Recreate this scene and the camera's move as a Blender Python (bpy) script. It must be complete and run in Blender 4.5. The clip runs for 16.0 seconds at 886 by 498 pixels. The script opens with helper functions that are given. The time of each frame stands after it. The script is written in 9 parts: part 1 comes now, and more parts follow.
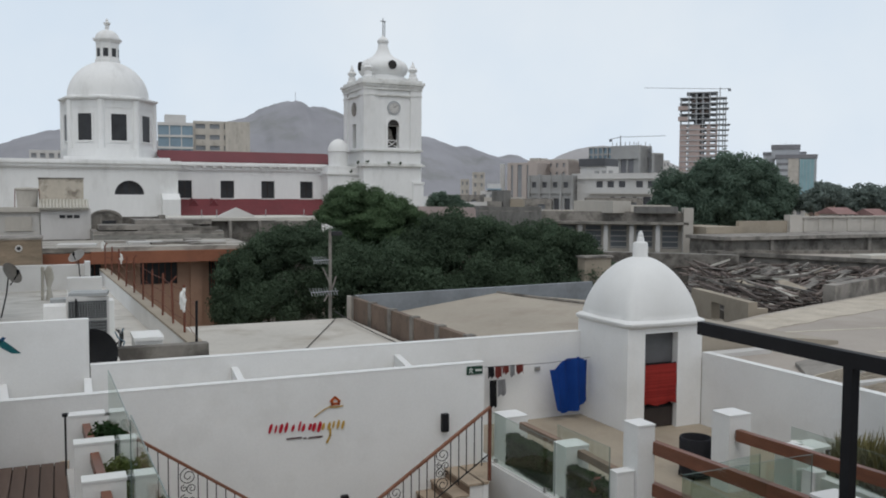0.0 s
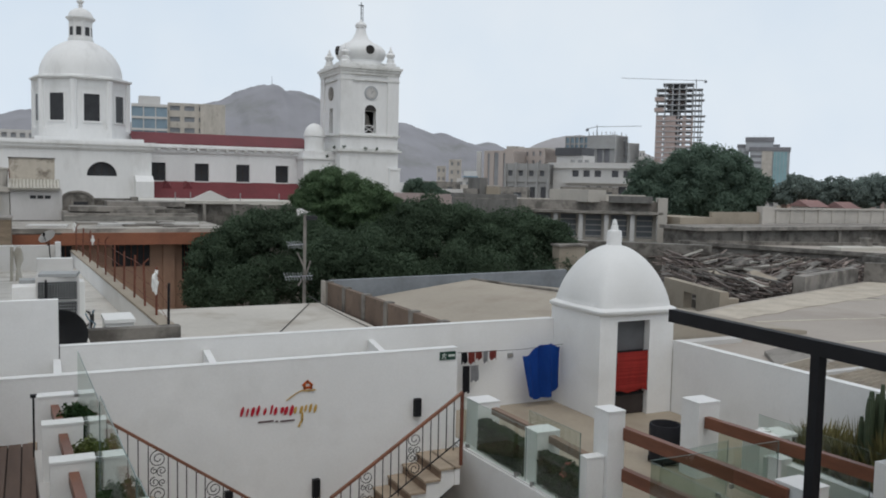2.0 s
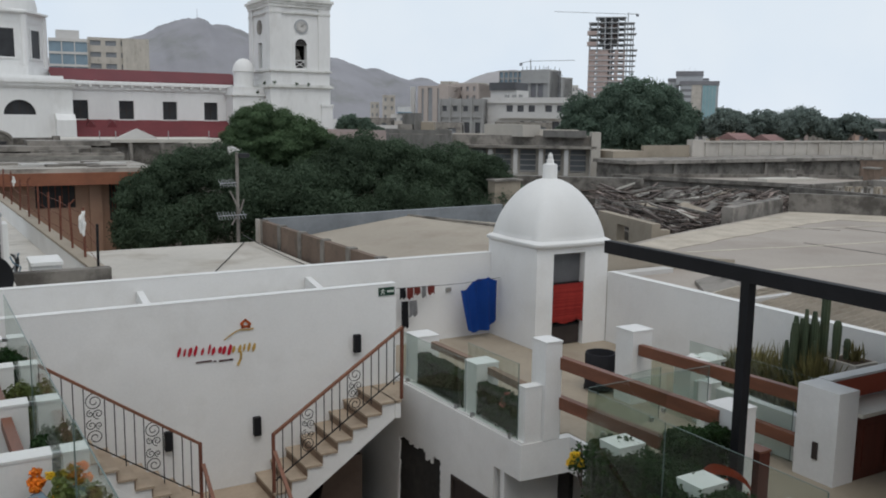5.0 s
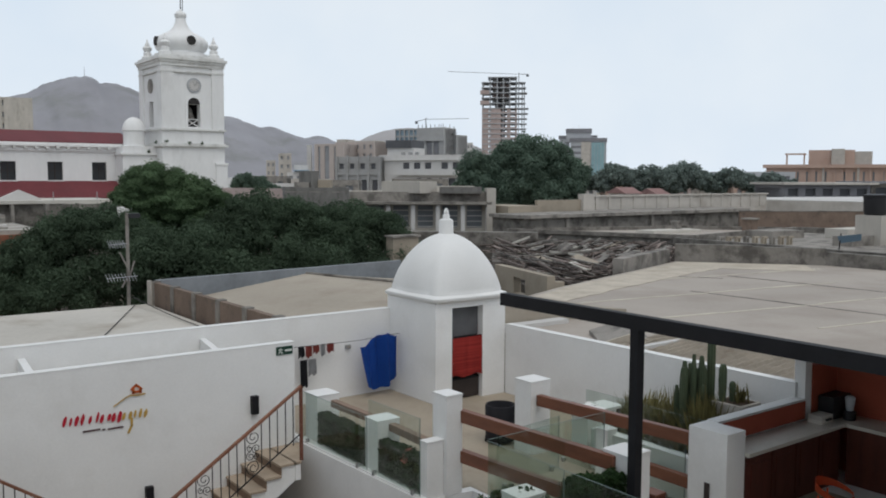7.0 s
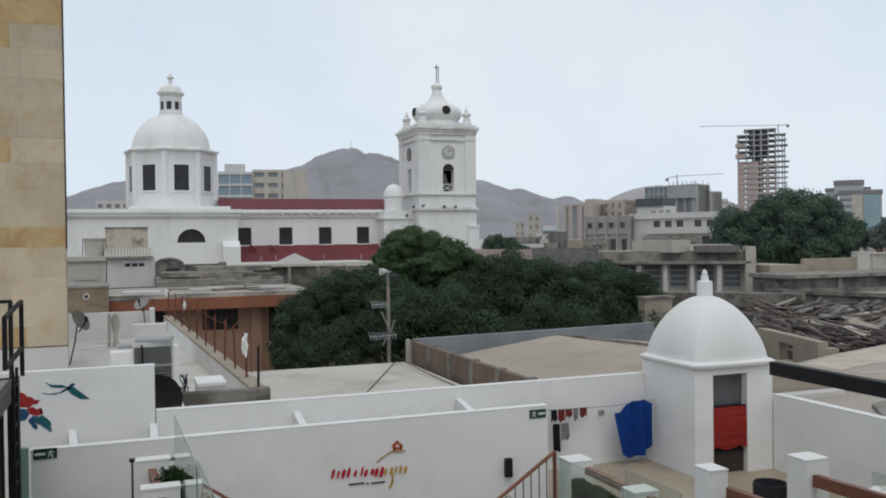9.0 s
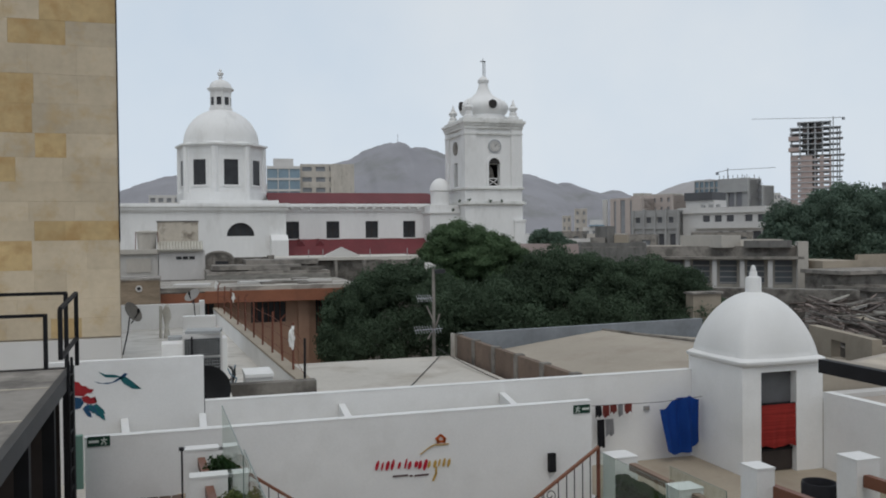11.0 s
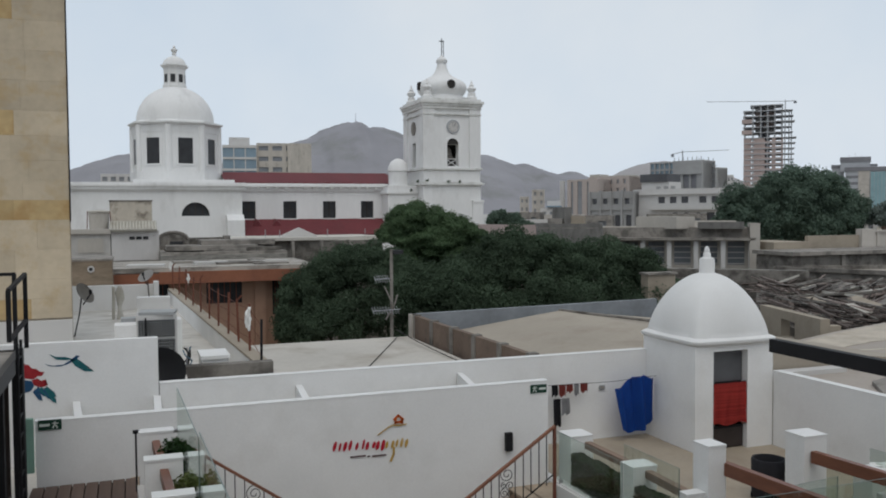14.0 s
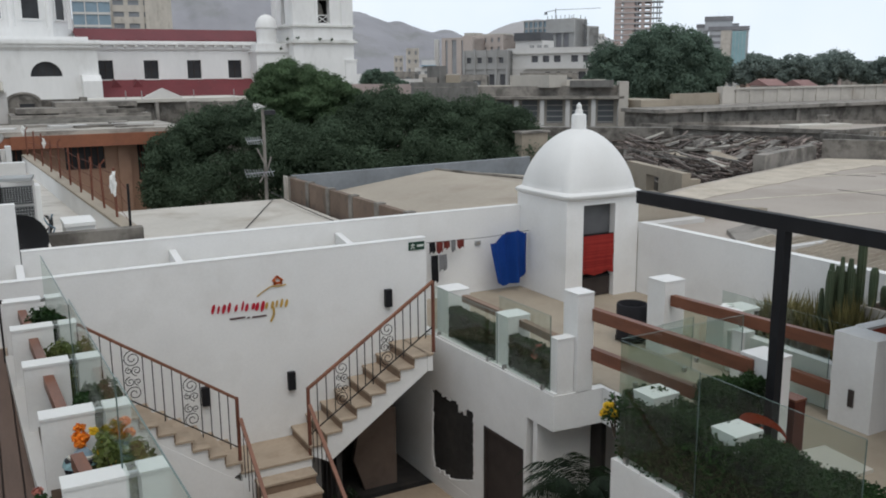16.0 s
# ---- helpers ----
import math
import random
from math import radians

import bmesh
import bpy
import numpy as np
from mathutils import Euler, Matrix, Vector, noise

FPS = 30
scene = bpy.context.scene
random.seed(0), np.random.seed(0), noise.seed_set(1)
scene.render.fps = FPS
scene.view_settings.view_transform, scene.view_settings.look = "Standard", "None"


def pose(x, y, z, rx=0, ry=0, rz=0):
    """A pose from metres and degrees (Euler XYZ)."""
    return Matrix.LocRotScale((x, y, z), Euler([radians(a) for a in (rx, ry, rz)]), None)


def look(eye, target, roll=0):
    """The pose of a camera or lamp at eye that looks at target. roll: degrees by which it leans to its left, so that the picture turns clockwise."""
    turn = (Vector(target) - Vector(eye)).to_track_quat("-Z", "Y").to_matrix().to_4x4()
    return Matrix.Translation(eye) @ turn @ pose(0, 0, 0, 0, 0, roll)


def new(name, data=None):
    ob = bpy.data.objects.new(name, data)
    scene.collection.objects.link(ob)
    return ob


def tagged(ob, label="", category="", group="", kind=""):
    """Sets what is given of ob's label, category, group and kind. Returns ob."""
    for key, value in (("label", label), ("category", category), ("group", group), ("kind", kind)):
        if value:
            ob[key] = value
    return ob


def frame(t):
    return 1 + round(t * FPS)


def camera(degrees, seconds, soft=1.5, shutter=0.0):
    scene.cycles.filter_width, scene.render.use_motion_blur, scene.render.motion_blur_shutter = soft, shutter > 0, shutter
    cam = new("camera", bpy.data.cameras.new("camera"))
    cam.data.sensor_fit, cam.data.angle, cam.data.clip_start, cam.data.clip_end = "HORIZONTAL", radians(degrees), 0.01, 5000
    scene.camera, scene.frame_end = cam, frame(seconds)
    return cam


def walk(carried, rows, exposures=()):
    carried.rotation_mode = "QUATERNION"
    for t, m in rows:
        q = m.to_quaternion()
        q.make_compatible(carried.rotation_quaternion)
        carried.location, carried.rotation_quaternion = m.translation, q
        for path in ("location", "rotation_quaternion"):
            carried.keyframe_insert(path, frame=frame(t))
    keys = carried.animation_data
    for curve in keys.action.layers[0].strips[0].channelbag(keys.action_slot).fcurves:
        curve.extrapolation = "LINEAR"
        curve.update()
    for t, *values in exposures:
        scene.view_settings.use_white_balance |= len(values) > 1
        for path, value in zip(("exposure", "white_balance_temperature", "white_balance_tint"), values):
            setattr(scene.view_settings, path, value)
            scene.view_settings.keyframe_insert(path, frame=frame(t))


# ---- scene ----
cam = camera(54.26, 16.0, soft=1.9)
PATH = [
    (0, 0.022, -0.050, 5.226, 86.39, -0.29, -23.98),
    (0.5, 0.034, -0.036, 5.229, 85.47, -0.54, -23.25),
    (1, 0.004, -0.026, 5.204, 86.42, -0.58, -24.55),
    (1.5, -0.031, -0.021, 5.199, 86.18, -0.81, -24.23),
    (2, 0.037, -0.054, 5.194, 85.55, -1.21, -25.54),
    (2.5, -0.010, -0.040, 5.211, 85.24, -0.65, -28.71),
    (3, -0.025, -0.038, 5.225, 84.66, -0.22, -28.14),
    (3.5, -0.022, -0.013, 5.206, 83.90, -0.87, -26.98),
    (4, 0.015, 0.006, 5.163, 83.59, -0.82, -27.83),
    (4.2, 0.016, 0.019, 5.155, 81.38, -1.06, -30.57),
    (6.3, 0.065, -0.043, 5.166, 83.75, 0.44, -28.32),
    (6.5, 0.043, -0.086, 5.173, 85.02, 0.32, -29.74),
    (7, 0.016, -0.076, 5.148, 85.24, -0.19, -36.63),
    (7.5, -0.037, -0.015, 5.155, 85.18, -0.86, -38.01),
    (8, -0.043, 0.056, 5.149, 84.24, -0.03, -33.63),
    (8.5, -0.075, 0.060, 5.218, 86.55, 0.09, -27.31),
    (9, -0.028, 0.047, 5.199, 89.27, 0.73, -20.34),
    (9.2, -0.040, 0.037, 5.193, 89.85, 0.53, -19.47),
    (11.3, 0.011, -0.015, 5.208, 88.73, 0.60, -17.24),
    (11.5, 0.035, -0.011, 5.210, 88.52, 0.60, -18.51),
    (12, 0.029, 0.002, 5.205, 87.56, 0.99, -19.77),
    (12.5, -0.013, 0.033, 5.210, 87.28, 0.94, -20.51),
    (13, 0.001, 0.032, 5.214, 87.18, 0.82, -19.92),
    (13.5, 0.001, 0.037, 5.210, 87.28, 0.57, -20.00),
    (14, 0.002, 0.012, 5.210, 87.60, 0.39, -20.05),
    (14.5, -0.028, 0.030, 5.180, 87.05, 0.28, -20.90),
    (15, 0.006, 0.052, 5.166, 82.83, -0.13, -25.24),
    (15.5, -0.025, 0.059, 5.159, 80.21, -0.29, -26.29),
    (16, 0.007, 0.074, 5.138, 78.41, 0.54, -28.30),
]
walk(cam, [(t, pose(*p)) for t, *p in PATH], [(0, 0.05), (4, 0.05), (6.5, 0.1), (8.5, 0.1), (9, 0.08), (9.2, 0.06), (11.3, -0.10), (14.5, -0.08), (15.5, -0.08), (16, 0.28)])

# ---------------------------------------------------------------- sky and sun
world = bpy.data.worlds.new("overcast_sky")
scene.world = world
world.use_nodes = True
wn, wl = world.node_tree.nodes, world.node_tree.links
wn.clear()


def wnode(kind, **values):
    n = wn.new(kind)
    for key, value in values.items():
        n.inputs[key].default_value = value
    return n


w_out = wn.new("ShaderNodeOutputWorld")
w_bg = wnode("ShaderNodeBackground", Strength=1.0)
sky = wn.new("ShaderNodeTexSky")
sky.sky_type, sky.sun_disc = "NISHITA", False
sky.sun_elevation, sky.sun_rotation = radians(62), radians(194)
sky.air_density, sky.dust_density, sky.ozone_density = 1.5, 6.0, 1.0
w_scale = wn.new("ShaderNodeVectorMath")
w_scale.operation = "SCALE"
w_scale.inputs["Scale"].default_value = 0.07
w_co = wn.new("ShaderNodeTexCoord")
w_sep = wn.new("ShaderNodeSeparateXYZ")
w_noise = wnode("ShaderNodeTexNoise", Scale=2.2, Detail=5.0, Roughness=0.55)
w_cloud = wn.new("ShaderNodeValToRGB")
w_cloud.color_ramp.elements[0].position, w_cloud.color_ramp.elements[0].color = 0.30, (0.74, 0.86, 1.0, 1)
w_cloud.color_ramp.elements[1].position, w_cloud.color_ramp.elements[1].color = 0.68, (0.92, 0.98, 1.04, 1)
w_up = wnode("ShaderNodeMapRange")
for key, value in (("From Min", 0.0), ("From Max", 1.0), ("To Min", 1.0), ("To Max", 0.62)):
    w_up.inputs[key].default_value = value
w_lift = wn.new("ShaderNodeVectorMath")
w_lift.operation = "SCALE"
w_mix = wn.new("ShaderNodeMix")
w_mix.data_type = "RGBA"
w_mix.inputs[0].default_value = 0.85
wl.new(sky.outputs[0], w_scale.inputs[0])
wl.new(w_co.outputs["Generated"], w_sep.inputs[0])
wl.new(w_co.outputs["Generated"], w_noise.inputs["Vector"])
wl.new(w_noise.outputs["Fac"], w_cloud.inputs[0])
wl.new(w_sep.outputs["Z"], w_up.inputs["Value"])
wl.new(w_cloud.outputs[0], w_lift.inputs[0])
wl.new(w_up.outputs[0], w_lift.inputs["Scale"])
wl.new(w_scale.outputs[0], w_mix.inputs[6])
wl.new(w_lift.outputs[0], w_mix.inputs[7])
wl.new(w_mix.outputs[2], w_bg.inputs["Color"])
wl.new(w_bg.outputs[0], w_out.inputs[0])

sun_data = bpy.data.lights.new("sun", "SUN")
sun_data.energy, sun_data.angle, sun_data.color = 0.85, radians(40), (1.0, 0.97, 0.93)
sun = new("sun", sun_data)
sun.matrix_world = look((0, 0, 60), (0.11, 0.45, 59.12))


# ---------------------------------------------------------------- materials
MATS = {}


def surface(name, colour, rough=0.8, vary=0.12, stain=0.0, stain_colour=(0.1, 0.09, 0.08), grain=30.0, blotch=1.2,
            bump=0.15, metal=0.0, spec=0.3, island=0.0, stretch=(1, 1, 1), stain_cut=(0.5, 0.72), thin=0.0):
    """A procedural surface: base colour with fine grain, broad blotches, stains of their own shape, and a little relief."""
    m = bpy.data.materials.new(name)
    m.use_nodes = True
    n, l = m.node_tree.nodes, m.node_tree.links
    b = n["Principled BSDF"]
    b.inputs["Roughness"].default_value, b.inputs["Metallic"].default_value = rough, metal
    b.inputs["Specular IOR Level"].default_value = spec
    co = n.new("ShaderNodeTexCoord")
    mp = n.new("ShaderNodeMapping")
    mp.inputs["Scale"].default_value = stretch
    l.new(co.outputs["Object"], mp.inputs[0])
    fine = n.new("ShaderNodeTexNoise")
    fine.inputs["Scale"].default_value, fine.inputs["Detail"].default_value = grain, 4
    broad = n.new("ShaderNodeTexNoise")
    broad.inputs["Scale"].default_value, broad.inputs["Detail"].default_value = blotch, 6
    for tex in (fine, broad):
        l.new(mp.outputs[0], tex.inputs["Vector"])
    add = n.new("ShaderNodeMath")
    add.operation = "MULTIPLY_ADD"
    add.inputs[1].default_value = 0.45
    l.new(fine.outputs["Fac"], add.inputs[0])
    l.new(broad.outputs["Fac"], add.inputs[2])
    ramp = n.new("ShaderNodeMapRange")
    for key, value in (("From Min", 0.45), ("From Max", 1.0), ("To Min", 1 - vary), ("To Max", 1 + vary)):
        ramp.inputs[key].default_value = value
    l.new(add.outputs[0], ramp.inputs["Value"])
    sc = n.new("ShaderNodeVectorMath")
    sc.operation = "SCALE"
    sc.inputs[0].default_value = colour
    l.new(ramp.outputs[0], sc.inputs["Scale"])
    last = sc.outputs[0]
    if island:
        geo, obi = n.new("ShaderNodeNewGeometry"), n.new("ShaderNodeObjectInfo")
        both = n.new("ShaderNodeMath")
        both.operation = "ADD"
        l.new(geo.outputs["Random Per Island"], both.inputs[0])
        l.new(obi.outputs["Random"], both.inputs[1])
        wrap = n.new("ShaderNodeMath")
        wrap.operation = "FRACT"
        l.new(both.outputs[0], wrap.inputs[0])
        r2 = n.new("ShaderNodeMapRange")
        r2.inputs["To Min"].default_value, r2.inputs["To Max"].default_value = 1 - island, 1 + island
        l.new(wrap.outputs[0], r2.inputs["Value"])
        s2 = n.new("ShaderNodeVectorMath")
        s2.operation = "SCALE"
        l.new(last, s2.inputs[0])
        l.new(r2.outputs[0], s2.inputs["Scale"])
        last = s2.outputs[0]
    if stain:
        st = n.new("ShaderNodeTexNoise")
        st.inputs["Scale"].default_value, st.inputs["Detail"].default_value, st.inputs["Roughness"].default_value = blotch * 1.7, 8, 0.62
        l.new(mp.outputs[0], st.inputs["Vector"])
        cut = n.new("ShaderNodeMapRange")
        for key, value in (("From Min", stain_cut[0]), ("From Max", stain_cut[1]), ("To Min", 0.0), ("To Max", stain)):
            cut.inputs[key].default_value = value
        l.new(st.outputs["Fac"], cut.inputs["Value"])
        mix = n.new("ShaderNodeMix")
        mix.data_type = "RGBA"
        l.new(cut.outputs[0], mix.inputs[0])
        l.new(last, mix.inputs[6])
        mix.inputs[7].default_value = (*stain_colour, 1)
        last = mix.outputs[2]
    l.new(last, b.inputs["Base Color"])
    if bump:
        bp = n.new("ShaderNodeBump")
        bp.inputs["Strength"].default_value, bp.inputs["Distance"].default_value = bump, 0.02
        l.new(add.outputs[0], bp.inputs["Height"])
        l.new(bp.outputs[0], b.inputs["Normal"])
    if thin:
        # light passes through leaves
        tr, mx = n.new("ShaderNodeBsdfTranslucent"), n.new("ShaderNodeMixShader")
        mx.inputs[0].default_value = thin
        l.new(last, tr.inputs["Color"])
        l.new(b.outputs[0], mx.inputs[1])
        l.new(tr.outputs[0], mx.inputs[2])
        l.new(mx.outputs[0], n["Material Output"].inputs["Surface"])
    MATS[name] = m
    return m


WHITE = surface("white_plaster", (0.745, 0.742, 0.732), 0.85, 0.06, 0.25, (0.50, 0.485, 0.45), 24, 0.7, 0.14, stain_cut=(0.5, 0.75))
WHITE_CAP = surface("white_coping", (0.70, 0.70, 0.69), 0.8, 0.04, 0.10, (0.6, 0.58, 0.53), 24, 1.4, 0.1)
CHURCH = surface("church_limewash", (0.725, 0.725, 0.715), 0.9, 0.06, 0.45, (0.42, 0.41, 0.385), 3, 0.30, 0.2, stretch=(1, 1, 0.35), stain_cut=(0.54, 0.76))
CHURCH_TRIM = surface("church_stained_cornice", (0.66, 0.66, 0.64), 0.9, 0.08, 0.55, (0.26, 0.25, 0.23), 3, 0.35, 0.2)
RED_ROOF = surface("red_painted_roof", (0.135, 0.032, 0.037), 0.8, 0.16, 0.45, (0.10, 0.035, 0.037), 2.5, 0.3, 0.3, stretch=(1, 0.35, 1))
DARK_WIN = surface("dark_opening", (0.03, 0.031, 0.034), 0.35, 0.3, 0, grain=3, blotch=0.8, bump=0)
# Near-black colour that stands in for the shade of unlit interiors.
DARK_IN = surface("painted_dark_interior", (0.035, 0.033, 0.032), 0.9, 0.3, 0.4, (0.08, 0.07, 0.06), 8, 1.5, 0.2)
SHUTTER = surface("dark_brown_shutter", (0.045, 0.035, 0.032), 0.7, 0.25, grain=4, blotch=1, bump=0.1)
CONC = surface("weathered_concrete", (0.27, 0.25, 0.225), 0.92, 0.18, 0.75, (0.09, 0.083, 0.075), 7, 0.6, 0.35, stain_cut=(0.47, 0.63))
CONC_DARK = surface("blackened_concrete", (0.21, 0.195, 0.175), 0.95, 0.24, 0.8, (0.062, 0.056, 0.05), 7, 0.7, 0.4, stain_cut=(0.44, 0.62))
CONC_TAN = surface("tan_concrete", (0.34, 0.295, 0.235), 0.92, 0.12, 0.5, (0.17, 0.14, 0.11), 6, 0.35, 0.3)
CONC_ROOF = surface("streaked_concrete_roof", (0.40, 0.375, 0.335), 0.92, 0.2, 0.8, (0.12, 0.11, 0.098), 5, 0.7, 0.3, stretch=(0.5, 1.6, 1), stain_cut=(0.45, 0.62))
CONC_BEIGE = surface("beige_render", (0.46, 0.43, 0.385), 0.9, 0.12, 0.5, (0.20, 0.175, 0.15), 6, 0.6, 0.25, stretch=(1, 1, 0.35), stain_cut=(0.52, 0.72))
ROOF_WHITE = surface("white_screed_roof", (0.50, 0.475, 0.43), 0.9, 0.12, 0.6, (0.27, 0.225, 0.175), 8, 0.3, 0.25, stain_cut=(0.53, 0.72))
ROOF_TAN = surface("tan_sheet_roof", (0.345, 0.305, 0.25), 0.88, 0.12, 0.55, (0.25, 0.205, 0.165), 8, 0.4, 0.3)
ROOF_GREY = surface("grey_membrane_roof", (0.365, 0.325, 0.285), 0.85, 0.12, 0.6, (0.265, 0.225, 0.19), 9, 0.22, 0.25, stain_cut=(0.47, 0.68))
ROOF_SEAM = surface("pale_sealing_strip", (0.47, 0.43, 0.355), 0.85, 0.2, 0.6, (0.36, 0.32, 0.28), 6, 0.8, 0.2)
FOIL = surface("grey_flashing", (0.237, 0.255, 0.274), 0.6, 0.2, 0.35, (0.13, 0.13, 0.14), 6, 0.6, 0.4, metal=0.2)
ORANGE = surface("terracotta_fascia", (0.27, 0.11, 0.065), 0.85, 0.14, 0.4, (0.15, 0.07, 0.05), 6, 0.5, 0.25)
PEACH = surface("peach_render", (0.36, 0.225, 0.16), 0.9, 0.1, 0.4, (0.25, 0.15, 0.11), 6, 0.5, 0.25)
BAR_RED = surface("terracotta_wall_paint", (0.34, 0.075, 0.042), 0.75, 0.10, 0.2, (0.22, 0.06, 0.04), 10, 0.8, 0.15)
STONE = surface("sandstone_cladding", (0.47, 0.395, 0.29), 0.8, 0.16, 0.6, (0.43, 0.31, 0.16), 6, 0.9, 0.25, island=0.10, stain_cut=(0.52, 0.68))
STONE_HONEY = surface("honey_sandstone", (0.45, 0.33, 0.17), 0.8, 0.18, 0.7, (0.36, 0.22, 0.09), 6, 1.1, 0.25, island=0.12, stain_cut=(0.46, 0.66))
BRICK = surface("bare_brick", (0.185, 0.135, 0.105), 0.92, 0.22, 0.6, (0.075, 0.065, 0.055), 10, 1.0, 0.4, island=0.15)
ANNEXE = surface("brown_brickwork", (0.235, 0.185, 0.135), 0.92, 0.25, 0.5, (0.12, 0.095, 0.07), 5, 0.8, 0.4, stretch=(1, 1, 3))
STEEL = surface("black_painted_steel", (0.014, 0.014, 0.016), 0.6, 0.2, grain=30, blotch=3, bump=0.03, spec=0.18)
STEEL_GREY = surface("grey_painted_steel", (0.30, 0.31, 0.31), 0.5, 0.12, 0.3, (0.14, 0.13, 0.12), 20, 2, 0.05, spec=0.5)
RUST = surface("rusty_iron", (0.16, 0.06, 0.04), 0.85, 0.25, 0.5, (0.08, 0.035, 0.025), 30, 4, 0.3)
RAIL_WOOD = surface("varnished_beam_wood", (0.165, 0.062, 0.034), 0.45, 0.25, 0.55, (0.105, 0.038, 0.022), 18, 2.0, 0.12, spec=0.45, stretch=(3, 0.5, 3))
HAND_WOOD = surface("handrail_wood", (0.19, 0.078, 0.045), 0.45, 0.2, grain=25, blotch=3, bump=0.08, spec=0.5)
GREY_WOOD = surface("weathered_rail_wood", (0.23, 0.16, 0.12), 0.8, 0.2, 0.3, (0.13, 0.1, 0.08), 20, 2, 0.2)
DECK = surface("dark_deck_board", (0.125, 0.085, 0.068), 0.65, 0.2, 0.3, (0.075, 0.055, 0.045), 25, 1.5, 0.2, island=0.15, stretch=(4, 0.5, 1))
STAIR = surface("beige_stone_tread", (0.38, 0.305, 0.23), 0.75, 0.14, 0.55, (0.24, 0.18, 0.13), 14, 1.6, 0.2)
TERRACE = surface("sand_terrace_tile", (0.33, 0.28, 0.215), 0.6, 0.12, 0.45, (0.24, 0.19, 0.14), 10, 0.9, 0.1, spec=0.4)
WET = surface("white_wet_roof_coating", (0.60, 0.575, 0.53), 0.62, 0.12, 0.75, (0.35, 0.32, 0.27), 9, 0.9, 0.2, spec=0.3, stretch=(0.6, 1.6, 1), stain_cut=(0.49, 0.68))
BLUE = surface("blue_cloth", (0.015, 0.085, 0.38), 0.8, 0.12, grain=20, blotch=3, bump=0.1)
RED_CLOTH = surface("red_cloth", (0.52, 0.055, 0.045), 0.85, 0.15, 0.6, (0.33, 0.03, 0.028), 30, 3, 0.15, stretch=(0.1, 0.1, 6), stain_cut=(0.46, 0.54))
MAROON = surface("dark_red_cloth", (0.25, 0.06, 0.05), 0.85, 0.15, grain=30, blotch=6, bump=0.15)
DARK_CLOTH = surface("black_cloth", (0.02, 0.02, 0.024), 0.9, 0.2, grain=30, blotch=6, bump=0.1)
GREY_CLOTH = surface("grey_cloth", (0.30, 0.30, 0.31), 0.9, 0.15, grain=30, blotch=6, bump=0.1)
SOIL = surface("planter_soil", (0.06, 0.042, 0.03), 0.95, 0.3, grain=30, blotch=4, bump=0.5)
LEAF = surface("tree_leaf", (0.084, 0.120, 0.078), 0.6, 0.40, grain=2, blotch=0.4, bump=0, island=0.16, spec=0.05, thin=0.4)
# Brighter, greener leaf colour for the tall tree.
LEAF_BRIGHT = surface("brighter_tree_leaf", (0.105, 0.160, 0.085), 0.6, 0.38, grain=2, blotch=0.45, bump=0, island=0.16, spec=0.05, thin=0.4)
# Distance haze is put into these two leaf colours as paler grey-green.
LEAF_FAR = surface("hazed_far_tree_leaf", (0.205, 0.250, 0.225), 0.7, 0.2, grain=1, blotch=0.1, bump=0, island=0.2, spec=0.05, thin=0.4)
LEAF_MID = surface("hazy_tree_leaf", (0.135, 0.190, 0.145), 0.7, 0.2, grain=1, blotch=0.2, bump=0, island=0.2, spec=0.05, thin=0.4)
HEDGE = surface("hedge_leaf", (0.031, 0.066, 0.022), 0.55, 0.3, grain=6, blotch=1.5, bump=0, island=0.4, spec=0.25, thin=0.35)
# Near-black green that paints the shade deep inside the hedges.
HEDGE_CORE = surface("hedge_shade_core", (0.012, 0.020, 0.010), 0.9, 0.3, grain=12, blotch=3, bump=0.5)
# Leaf colour darkened to carry the shade under terrace and stairs.
PALM = surface("shade_darkened_leaf", (0.014, 0.026, 0.012), 0.5, 0.3, grain=6, blotch=1.5, bump=0, island=0.4, spec=0.25, thin=0.3)
PLANT = surface("potted_leaf", (0.135, 0.165, 0.050), 0.5, 0.3, grain=6, blotch=1.5, bump=0, island=0.45, spec=0.3, thin=0.4)
CACTUS = surface("cactus_skin", (0.058, 0.080, 0.046), 0.6, 0.18, 0.3, (0.12, 0.11, 0.06), 15, 3, 0.2)
AGAVE = surface("spiky_leaf", (0.145, 0.13, 0.05), 0.6, 0.2, grain=10, blotch=3, bump=0, island=0.35)
BARK = surface("tree_bark", (0.085, 0.065, 0.05), 0.95, 0.25, grain=12, blotch=2, bump=0.5)
FLOWER = surface("orange_petal", (0.75, 0.22, 0.02), 0.6, 0.15, grain=20, blotch=6, bump=0, island=0.2)
YELLOW = surface("yellow_petal", (0.75, 0.50, 0.03), 0.6, 0.15, grain=20, blotch=6, bump=0, island=0.2)
PINK = surface("pink_petal", (0.50, 0.20, 0.16), 0.6, 0.15, grain=20, blotch=6, bump=0, island=0.2)
# Both hillside colours have the distance haze mixed in, pale and greyish.
HILL = surface("hazed_dry_hillside", (0.268, 0.267, 0.286), 1.0, 0.16, 0.55, (0.15, 0.155, 0.13), 0.02, 0.006, 0.0)
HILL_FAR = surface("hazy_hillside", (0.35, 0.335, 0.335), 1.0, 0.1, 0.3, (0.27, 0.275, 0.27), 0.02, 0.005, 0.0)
GROUND = surface("dusty_town_ground", (0.25, 0.215, 0.17), 0.95, 0.2, 0.5, (0.11, 0.11, 0.08), 0.6, 0.05, 0.2)
